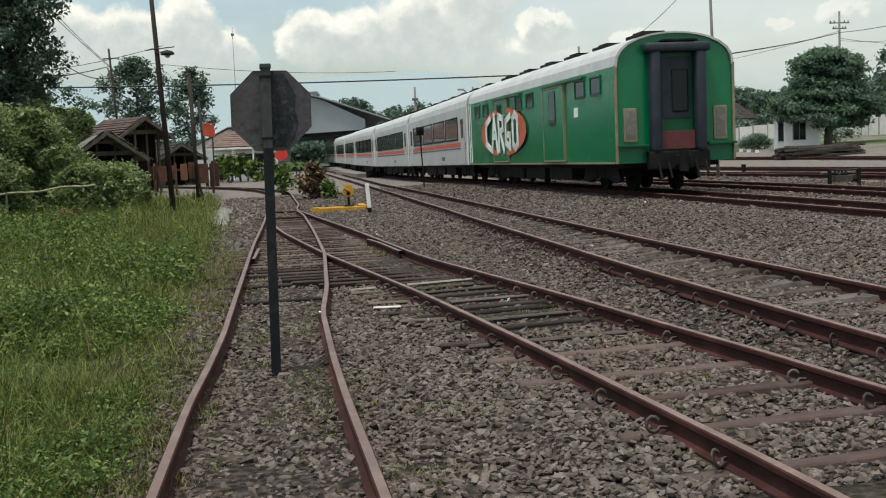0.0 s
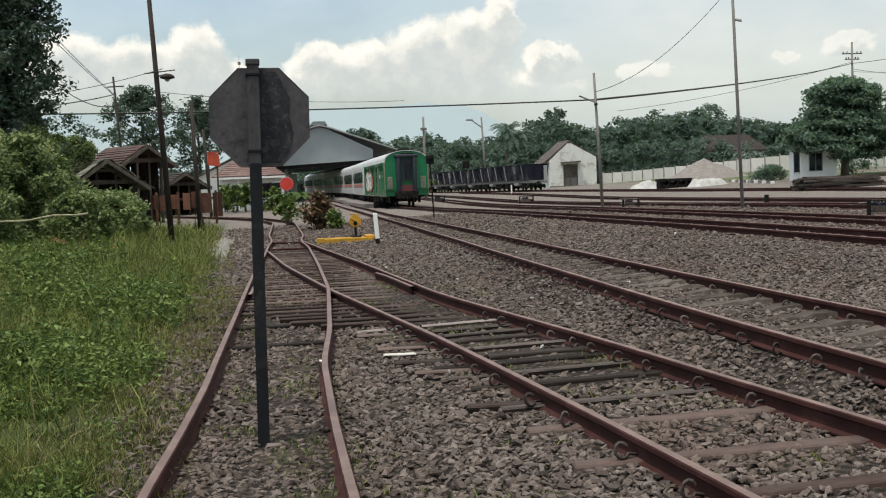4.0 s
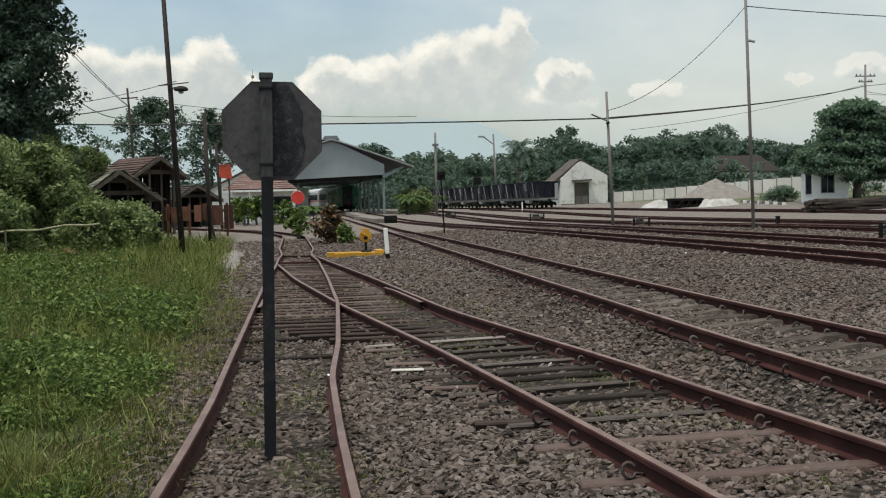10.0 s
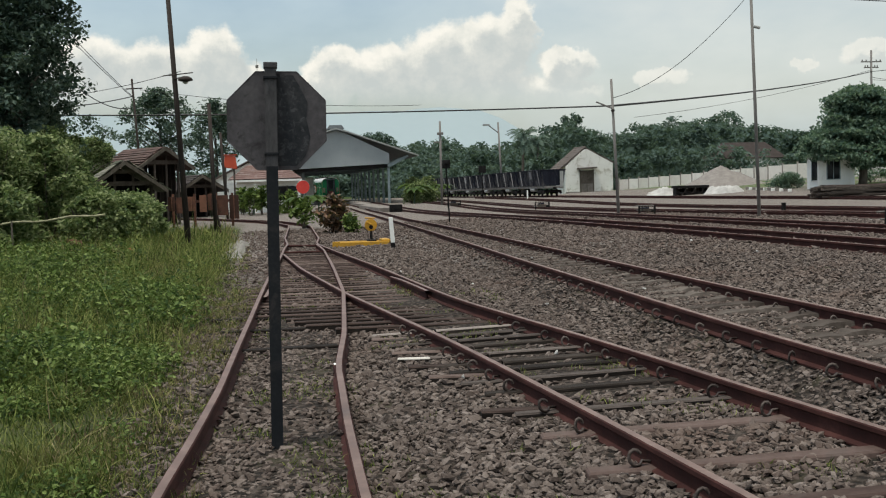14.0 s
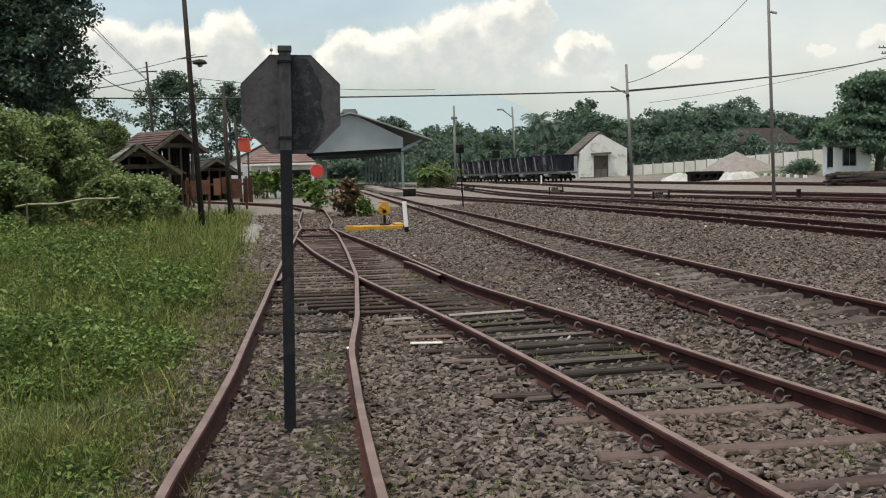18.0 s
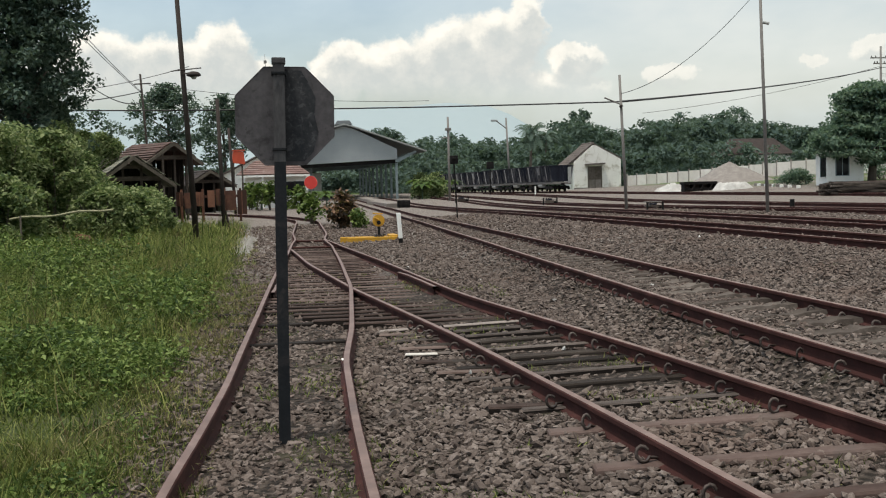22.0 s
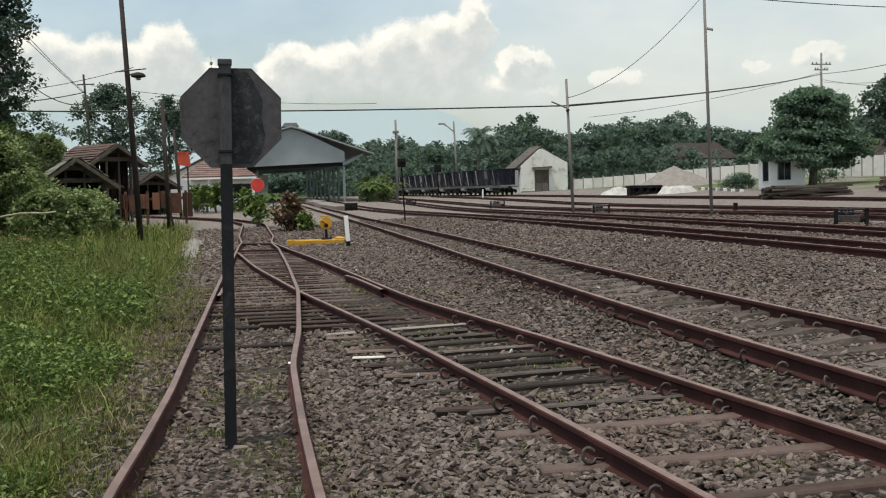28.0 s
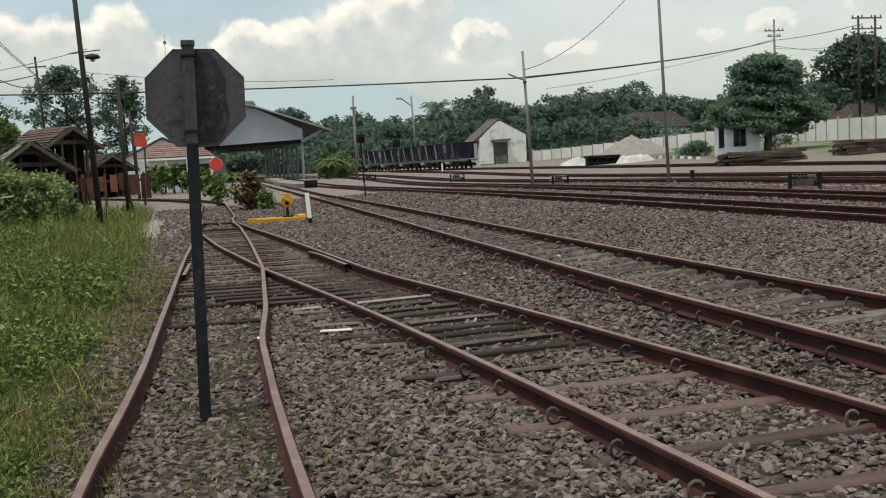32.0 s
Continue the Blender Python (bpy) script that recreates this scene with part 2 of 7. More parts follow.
M["weed"] = material("weed_leaves", [(0.024, 0.050, 0.013), (0.094, 0.146, 0.034), (0.20, 0.26, 0.085)], 0.5, island=0.7, scale=0.8, fine=6, bump=0, trans=0.2, spec=0.1, stain=(0.022, 0.046, 0.012), stain_scale=0.75, stain_amount=0.75)
M["leaf_dark"] = material("dark_tree_leaves", [(0.038, 0.064, 0.056), (0.078, 0.118, 0.098), (0.140, 0.185, 0.145)], 0.5, island=0.7, scale=0.5, fine=6, bump=0, trans=0.22, spec=0.06)
M["leaf_mid"] = material("tree_leaves", [(0.056, 0.104, 0.088), (0.120, 0.188, 0.146), (0.205, 0.28, 0.21)], 0.5, island=0.7, scale=0.4, fine=6, bump=0, trans=0.48, spec=0.1)
M["leaf_shrub"] = material("shrub_leaves", [(0.060, 0.096, 0.042), (0.165, 0.222, 0.092), (0.31, 0.355, 0.18)], 0.5, island=0.85, scale=0.8, fine=6, bump=0, trans=0.42, spec=0.1)
# haze of distance is mixed into this bluish, low-contrast leaf colour
M["leaf_far"] = material("hazed_forest_leaves", [(0.058, 0.092, 0.086), (0.100, 0.146, 0.128), (0.15, 0.195, 0.163)], 0.8, island=0.16, scale=0.06, fine=1.0, bump=0, spec=0.1, trans=0.35, stain=(0.055, 0.088, 0.07), stain_scale=0.13, stain_amount=0.7)
M["bark"] = material("bark", [(0.05, 0.042, 0.033), (0.10, 0.085, 0.068), (0.17, 0.15, 0.125)], 0.9, scale=4, fine=24, bump=0.8, stretch=(1, 1, 0.3))
M["sign_back"] = material("grimy_black_sign_back", [(0.032, 0.030, 0.033), (0.080, 0.074, 0.079), (0.138, 0.128, 0.133)], 0.8, scale=3, fine=30, spec=0.2, stain=(0.018, 0.017, 0.018), stain_scale=7, stain_amount=0.85)
M["sign_bare"] = material("weathered_grey_post_end", [(0.030, 0.030, 0.033), (0.062, 0.060, 0.063), (0.105, 0.10, 0.102)], 0.8, scale=5, fine=40, spec=0.2, stretch=(1, 1, 0.4), stain=(0.022, 0.023, 0.026), stain_scale=6, stain_amount=0.6)
M["grime"] = material("dark_leafy_grime", [(0.015, 0.017, 0.020), (0.034, 0.036, 0.040), (0.066, 0.067, 0.072)], 0.85, scale=9, fine=40, spec=0.15, stain=(0.100, 0.098, 0.105), stain_scale=24, stain_amount=0.7)
M["sign_post"] = material("black_steel_post", [(0.004, 0.005, 0.007), (0.012, 0.014, 0.017), (0.032, 0.032, 0.034)], 0.8, scale=3, fine=40, spec=0.2, stain=(0.075, 0.062, 0.058), stain_scale=4, stain_amount=0.5)
M["green"] = material("glossy_green_paint", [(0.0, 0.12, 0.042), (0.0, 0.15, 0.056), (0.002, 0.18, 0.07)], 0.2, scale=0.6, fine=3, bump=0, spec=0.45)
M["green_dark"] = material("dark_green_paint", [(0.0, 0.06, 0.02), (0.001, 0.08, 0.028), (0.004, 0.10, 0.035)], 0.4, scale=0.6, fine=4, bump=0.03)
M["roof_grey"] = material("silver_grey_roof", [(0.36, 0.36, 0.36), (0.5, 0.5, 0.49), (0.62, 0.62, 0.60)], 0.5, scale=0.8, fine=6, stain=(0.25, 0.25, 0.24), stain_scale=0.8)
M["coach_white"] = material("pale_grey_coach_paint", [(0.36, 0.36, 0.35), (0.45, 0.45, 0.44), (0.53, 0.53, 0.52)], 0.4, scale=0.8, fine=5, bump=0.03, spec=0.4, stain=(0.30, 0.28, 0.25), stain_scale=0.7, stain_amount=0.5)
M["orange"] = material("orange_band_paint", [(0.42, 0.075, 0.035), (0.50, 0.105, 0.055), (0.56, 0.15, 0.085)], 0.5, scale=1, fine=5, bump=0.02, spec=0.2)
M["blue_band"] = material("dark_blue_band_paint", [(0.06, 0.05, 0.10), (0.09, 0.07, 0.13), (0.12, 0.10, 0.16)], 0.4, scale=1, fine=5, bump=0.02)
M["window"] = glass_material("dark_window_glass", (0.012, 0.014, 0.016))
M["black"] = material("black_underframe", [(0.005, 0.005, 0.006), (0.014, 0.013, 0.013), (0.035, 0.032, 0.03)], 0.75, scale=3, fine=30, spec=0.1)
M["rubber"] = material("blue_black_rubber", [(0.012, 0.016, 0.024), (0.022, 0.028, 0.04), (0.04, 0.048, 0.06)], 0.6, scale=3, fine=20)
M["maroon"] = material("faded_maroon_plate", [(0.07, 0.018, 0.02), (0.11, 0.03, 0.03), (0.15, 0.05, 0.05)], 0.6, scale=3, fine=20)
M["steel_pale"] = material("bare_pale_steel", [(0.22, 0.23, 0.23), (0.34, 0.35, 0.34), (0.45, 0.45, 0.44)], 0.5, metal=0.3, scale=4, fine=25)
M["white_paint"] = material("white_paint", [(0.72, 0.72, 0.69), (0.80, 0.80, 0.77), (0.86, 0.86, 0.83)], 0.7, scale=1.5, fine=12, bump=0.2, stain=(0.48, 0.47, 0.43), stain_scale=1.5, stain_amount=0.4)
M["concrete"] = material("weathered_concrete", [(0.55, 0.53, 0.48), (0.68, 0.66, 0.61), (0.78, 0.76, 0.72)], 0.9, scale=1.5, fine=14, bump=0.4, stain=(0.42, 0.40, 0.35), stain_scale=0.8, stain_amount=0.6, per_object=0.2)
M["wall_white"] = material("whitewashed_concrete", [(0.50, 0.47, 0.43), (0.62, 0.59, 0.54), (0.72, 0.69, 0.65)], 0.9, scale=0.6, fine=14, bump=0.3, stain=(0.40, 0.38, 0.34), stain_scale=0.6, stain_amount=0.45, per_object=0.25)
M["wall_lime"] = material("stained_limewash", [(0.60, 0.59, 0.55), (0.72, 0.71, 0.68), (0.80, 0.79, 0.76)], 0.9, scale=0.5, fine=6, bump=0.3, stain=(0.33, 0.30, 0.24), stain_scale=0.75, stain_amount=0.7)
M["wood_grey"] = material("grey_weathered_boards", [(0.10, 0.085, 0.075), (0.17, 0.15, 0.135), (0.26, 0.235, 0.215)], 0.9, scale=2, fine=20, per_object=0.4)
M["wall_post"] = material("stained_concrete_post", [(0.17, 0.15, 0.13), (0.26, 0.235, 0.21), (0.36, 0.33, 0.30)], 0.9, scale=1.5, fine=14, per_object=0.4)
M["tie_dusty"] = material("dust_covered_sleeper", [(0.042, 0.034, 0.029), (0.084, 0.070, 0.061), (0.145, 0.125, 0.110)], 0.95, scale=4, fine=40, per_object=0.3, spec=0.1, bump=0.5)
M["gold"] = material("tarnished_brass_trim", [(0.16, 0.14, 0.085), (0.25, 0.22, 0.14), (0.36, 0.33, 0.23)], 0.5, metal=0.2, scale=4, fine=25)
M["dusty"] = material("dust_streaked_steel", [(0.05, 0.05, 0.058), (0.20, 0.20, 0.21), (0.42, 0.415, 0.41)], 0.8, scale=1.5, fine=9, stretch=(1, 1, 0.3), per_object=0.5, spec=0.1)
M["slab"] = material("platform_concrete", [(0.12, 0.105, 0.092), (0.185, 0.163, 0.146), (0.26, 0.235, 0.21)], 0.9, scale=1.5, fine=14, bump=0.4)
M["shed_grey"] = material("grey_sheet_cladding", [(0.25, 0.28, 0.295), (0.30, 0.33, 0.345), (0.35, 0.375, 0.39)], 0.7, scale=0.5, fine=8, bump=0.1)
M["shed_steel"] = material("blue_grey_painted_steel", [(0.16, 0.21, 0.225), (0.22, 0.27, 0.285), (0.28, 0.33, 0.35)], 0.55, scale=2, fine=12)
M["roof_sheet"] = material("aged_roof_sheet", [(0.12, 0.13, 0.14), (0.18, 0.195, 0.205), (0.26, 0.275, 0.285)], 0.6, scale=0.5, fine=8, stain=(0.13, 0.13, 0.13), stain_scale=0.5)
M["tile"] = material("weathered_roof_tile", [(0.07, 0.057, 0.050), (0.12, 0.10, 0.089), (0.20, 0.172, 0.155)], 0.85, scale=1.5, fine=10, island=0.4)
M["dark_tile"] = material("sooty_brown_roof_tile", [(0.020, 0.015, 0.014), (0.042, 0.032, 0.029), (0.08, 0.064, 0.058)], 0.9, scale=1.2, fine=9, island=0.3)
M["moss_board"] = material("mossy_grey_roof_boards", [(0.055, 0.056, 0.042), (0.115, 0.112, 0.088), (0.20, 0.19, 0.155)], 0.95, scale=1.6, fine=12, per_object=0.5, bump=0.9, stain=(0.06, 0.085, 0.035), stain_scale=1.6, stain_amount=0.8)
M["red_tile"] = material("faded_red_roof_tile", [(0.11, 0.062, 0.054), (0.175, 0.108, 0.095), (0.27, 0.20, 0.185)], 0.8, scale=1.0, fine=10, island=0.4, stain=(0.28, 0.23, 0.21), stain_scale=1.2)
M["wood_dark"] = material("dark_old_timber", [(0.025, 0.019, 0.016), (0.055, 0.044, 0.037), (0.12, 0.10, 0.085)], 0.9, scale=3, fine=25, per_object=0.4)
M["rust"] = material("rusty_brown_steel", [(0.045, 0.021, 0.015), (0.098, 0.043, 0.028), (0.19, 0.088, 0.055)], 0.85, scale=2, fine=20, per_object=0.75)
M["pole_grey"] = material("dull_grey_pole", [(0.10, 0.095, 0.09), (0.17, 0.16, 0.15), (0.24, 0.23, 0.22)], 0.7, scale=1, fine=10)
M["pole_rust"] = material("dark_rusty_pole", [(0.012, 0.009, 0.008), (0.026, 0.019, 0.016), (0.05, 0.036, 0.031)], 0.8, scale=1, fine=12)
M["yellow"] = material("yellow_paint", [(0.34, 0.17, 0.014), (0.47, 0.25, 0.02), (0.56, 0.32, 0.045)], 0.55, scale=4, fine=25, stain=(0.25, 0.15, 0.04), stain_scale=5)
M["red"] = material("red_enamel", [(0.48, 0.035, 0.03), (0.60, 0.05, 0.04), (0.68, 0.08, 0.06)], 0.45, scale=3, fine=20, bump=0.05)
M["red_orange"] = material("orange_red_paint", [(0.40, 0.055, 0.028), (0.50, 0.075, 0.035), (0.56, 0.11, 0.055)], 0.5, scale=2, fine=15, bump=0.05)
M["coal"] = material("black_wagon_steel", [(0.006, 0.007, 0.012), (0.013, 0.015, 0.024), (0.028, 0.030, 0.042)], 0.6, scale=2, fine=15, stretch=(1, 1, 0.25), stain=(0.16, 0.16, 0.165), stain_scale=1.3, stain_amount=0.7, spec=0.12)
M["lime"] = material("grey_white_lime", [(0.27, 0.265, 0.25), (0.44, 0.435, 0.42), (0.60, 0.59, 0.57)], 0.95, scale=1.2, fine=12, bump=0.8, bump_dist=0.04, stain=(0.22, 0.21, 0.19), stain_scale=1.2)
M["dry"] = material("dry_grass_blades", [(0.07, 0.05, 0.022), (0.16, 0.125, 0.06), (0.30, 0.25, 0.13)], 0.7, island=0.95, scale=0.8, fine=5, bump=0, trans=0.2)
M["rubble"] = material("pale_dusty_rubble", [(0.11, 0.10, 0.09), (0.22, 0.21, 0.19), (0.38, 0.365, 0.34)], 0.95, scale=3, fine=16, bump=0.9, bump_dist=0.05, stain=(0.10, 0.10, 0.06), stain_scale=2.0)
M["gravel"] = material("grey_gravel", [(0.14, 0.125, 0.115), (0.21, 0.19, 0.175), (0.30, 0.28, 0.26)], 0.95, scale=2, fine=14, bump=0.8, bump_dist=0.04)
M["wire"] = material("black_cable", [(0.01, 0.01, 0.011), (0.02, 0.02, 0.022), (0.03, 0.03, 0.032)], 0.6, bump=0)
# haze of distance is put into this pale blue base colour
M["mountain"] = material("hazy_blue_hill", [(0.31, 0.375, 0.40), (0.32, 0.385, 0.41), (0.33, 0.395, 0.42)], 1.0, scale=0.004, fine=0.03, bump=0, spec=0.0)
M["red_leaf"] = material("red_shrub_leaves", [(0.13, 0.02, 0.02), (0.26, 0.035, 0.035), (0.38, 0.09, 0.08)], 0.5, island=0.9, scale=2, fine=10, bump=0, trans=0.25)
M["croton"] = material("croton_leaves", [(0.026, 0.018, 0.011), (0.088, 0.046, 0.030), (0.20, 0.115, 0.068)], 0.5, island=0.95, scale=2, fine=10, bump=0, trans=0.2)
M["bamboo"] = material("dry_bamboo", [(0.17, 0.16, 0.09), (0.26, 0.25, 0.15), (0.36, 0.34, 0.22)], 0.6, scale=2, fine=15)


# ---- mesh helpers ----
def bm_box(bm, x0, x1, y0, y1, z0, z1, bevel=0.0):
    r = bmesh.ops.create_cube(bm, size=1.0)
    bmesh.ops.scale(bm, vec=(x1 - x0, y1 - y0, z1 - z0), verts=r["verts"])
    bmesh.ops.translate(bm, vec=((x0 + x1) / 2, (y0 + y1) / 2, (z0 + z1) / 2), verts=r["verts"])
    if bevel:
        es = list({e for v in r["verts"] for e in v.link_edges})
        bmesh.ops.bevel(bm, geom=es, offset=bevel, segments=2, affect="EDGES", profile=0.6)
    return r["verts"]


def box(x0, x1, y0, y1, z0, z1, bevel=0.0):
    bm = bmesh.new()
    bm_box(bm, x0, x1, y0, y1, z0, z1, bevel)
    return bm


def bm_rod(bm, a, b, r0, r1=None, n=10, caps=True):
    a, b = Vector(a), Vector(b)
    d = b - a
    m = Matrix.Translation((a + b) / 2) @ d.to_track_quat("Z", "Y").to_matrix().to_4x4()
    return bmesh.ops.create_cone(bm, cap_ends=caps, segments=n, radius1=r0, radius2=r0 if r1 is None else r1, depth=d.length, matrix=m)["verts"]


def rod(a, b, r0, r1=None, n=10):
    bm = bmesh.new()
    bm_rod(bm, a, b, r0, r1, n)
    return bm


def bm_prism(bm, outline, axis, lo, hi):
    """Extrude an outline of (u, v) pairs along axis ('x': u=y v=z; 'y': u=x v=z; 'z': u=x v=y)."""
    def at(u, v, w):
        return {"x": (w, u, v), "y": (u, w, v), "z": (u, v, w)}[axis]
    lower = [bm.verts.new(at(u, v, lo)) for u, v in outline]
    upper = [bm.verts.new(at(u, v, hi)) for u, v in outline]
    n = len(outline)
    bm.faces.new(lower)
    bm.faces.new(upper[::-1])
    for i in range(n):
        j = (i + 1) % n
        bm.faces.new((lower[j], lower[i], upper[i], upper[j]))


def prism(outline, axis, lo, hi, bevel=0.0):
    bm = bmesh.new()
    bm_prism(bm, outline, axis, lo, hi)
    bmesh.ops.recalc_face_normals(bm, faces=bm.faces)
    if bevel:
        bmesh.ops.bevel(bm, geom=bm.edges[:], offset=bevel, segments=2, affect="EDGES")
    return bm


def link_mesh(name, bm, mat, smooth=False):
    me = bpy.data.meshes.new(name)
    bm.to_mesh(me)
    bm.free()
    me.materials.append(mat)
    if smooth:
        me.polygons.foreach_set("use_smooth", [True] * len(me.polygons))
    return me


def part(name, bm, mat, parent, label="", smooth=False):
    """Link a bmesh as one mesh object under a thing or a part."""
    ob = new(name, link_mesh(name, bm, mat, smooth))
    ob.parent = parent
    if label:
        tagged(ob, label)
    return ob


def solo(name, bm, mat, label="", category="", group="", kind="", smooth=False):
    return tagged(new(name, link_mesh(name, bm, mat, smooth)), label, category, group, kind)


def thing(name, label, category, m=None, group=""):
    ob = tagged(new(name), label, category, group)
    ob.empty_display_size = 0.2
    if m is not None:
        ob.matrix_basis = m
    return ob


def array_mesh(name, verts, faces, mat, smooth=False):
    """A mesh from numpy arrays of vertices and equal-sized faces."""
    me = bpy.data.meshes.new(name)
    nf, k = faces.shape
    me.vertices.add(len(verts))
    me.vertices.foreach_set("co", np.ascontiguousarray(verts, dtype=np.float32).ravel())
    me.loops.add(nf * k)
    me.loops.foreach_set("vertex_index", np.ascontiguousarray(faces, dtype=np.int32).ravel())
    me.polygons.add(nf)
    me.polygons.foreach_set("loop_start", np.arange(0, nf * k, k, dtype=np.int32))
    me.update(calc_edges=True)
    me.polygons.foreach_set("use_smooth", np.full(nf, smooth, dtype=bool))
    me.materials.append(mat)
    return me


def unit_rows(v):
    return v / np.maximum(1e-9, np.linalg.norm(v, axis=1, keepdims=True))


def turns(rng, n, tilt=1.0):
    """n random turns as 3 x 3 arrays; tilt 1: any way up, small: nearly upright."""
    yaw = rng.uniform(0, 2 * np.pi, n)
    if tilt >= 1:
        z = unit_rows(rng.normal(size=(n, 3)))
    else:
        z = unit_rows(np.c_[rng.normal(0, tilt, (n, 2)), np.ones(n)])
    h = np.c_[np.cos(yaw), np.sin(yaw), np.zeros(n)]
    x = unit_rows(h - (h * z).sum(1, keepdims=True) * z)
    y = np.cross(z, x)
    return np.stack([x, y, z], axis=2)


def scatter(shapes, places, size, rng, tilt=1.0):
    """Copies of small shapes (verts, tris) at places, as one pair of arrays."""
    vs, fs, base = [], [], 0
    pick = rng.integers(0, len(shapes), len(places))
    for i, (sv, sf) in enumerate(shapes):
        p = places[pick == i]
        if not len(p):
            continue
        r = turns(rng, len(p), tilt)
        s = size[pick == i]
        s = s[:, None, None] if s.ndim == 1 else s[:, None, :]
        v = np.einsum("nij,nkj->nki", r, sv[None] * s) + p[:, None, :]
        vs.append(v.reshape(-1, 3))
        fs.append((sf[None] + (np.arange(len(p)) * len(sv))[:, None, None]).reshape(-1, sf.shape[1]) + base)
        base += len(p) * len(sv)
    return np.concatenate(vs), np.concatenate(fs)


def icosa():
    bm = bmesh.new()
    bmesh.ops.create_icosphere(bm, subdivisions=1, radius=1)
    v = np.array([q.co[:] for q in bm.verts])
    f = np.array([[q.index for q in p.verts] for p in bm.faces])
    bm.free()
    return v, f


def stone_shapes(blocky, count=24):
    """Broken stones: worn twenty-sided blocks, or eight-sided lumps for those further off."""
    rng = np.random.default_rng(5)
    if blocky:
        points, tris = icosa()
        points = np.sign(points) * np.abs(points) ** 0.65
    else:
        points = np.array([(1, 0, 0), (0, 1, 0), (-1, 0, 0), (0, -1, 0), (0, 0, 1), (0, 0, -1)], float) * 1.05
        tris = np.array([(0, 1, 4), (1, 2, 4), (2, 3, 4), (3, 0, 4), (1, 0, 5), (2, 1, 5), (3, 2, 5), (0, 3, 5)])
    out = []
    for _ in range(count):
        v = points * rng.uniform(0.74, 1.12, (len(points), 1)) + rng.uniform(-0.27, 0.27, (len(points), 3))
        v = v * np.array([rng.uniform(1.15, 1.75), rng.uniform(0.75, 1.02), rng.uniform(0.55, 0.85)])
        out.append((v, tris))
    return out


STONES = stone_shapes(True)
LUMPS = stone_shapes(False)
LEAF = [(np.array([(0, 0, 0), (0.28, 0.42, 0.06), (0, 1, -0.08), (-0.28, 0.42, 0.06)], float), np.array([(0, 1, 2), (0, 2, 3)])),
        (np.array([(0, 0, 0), (0.36, 0.5, 0.1), (0.05, 1, -0.15), (-0.32, 0.45, 0.02)], float), np.array([(0, 1, 2), (0, 2, 3)]))]


BLADE_LEAF = [(np.array([(0, 0, 0), (0.15, 0.4, 0.08), (0, 1.15, -0.12), (-0.15, 0.4, 0.05)], float), np.array([(0, 1, 2), (0, 2, 3)])),
              (np.array([(0, 0, 0), (0.2, 0.45, 0.1), (0.06, 1.0, -0.2), (-0.18, 0.4, 0.02)], float), np.array([(0, 1, 2), (0, 2, 3)]))]


# ---- lie of the land ----
def ease(a, b, x):
    t = np.clip((np.asarray(x, float) - a) / (b - a), 0, 1)
    return t * t * (3 - 2 * t)


def siding_edge(y):
    return np.where(y < 40, 0.42 + 0.045 * np.asarray(y, float), 2.22)


def main_edge(y):
    y = np.asarray(y, float)
    return np.where(y < 60, 4.0 + 0.0003 * y * y, 5.08 + 0.036 * (y - 60))


def land(x, y):
    """Height of the ballast and ground: low by the siding, banked up under the yard tracks, falling away with distance."""
    x, y = np.asarray(x, float), np.asarray(y, float)
    u = (x - siding_edge(y)) / np.maximum(0.5, main_edge(y) - siding_edge(y))
    c = 1 - ease(20, 85, y)
    z = -0.13 + c * (0.12 * np.clip(u / 0.85, 0, 1) + 0.19 * ease(0.86, 1.02, u))
    bank = ease(-1.0, -4.5, x - 0.0) * (1 - ease(30, 60, y))
    rise = 1.6 * ease(22, 66, x) * ease(30, 80, y) * (1 - ease(125, 180, y))
    return z + 0.12 * bank + rise + 0.14 * c * ease(6.2, 8.8, x)




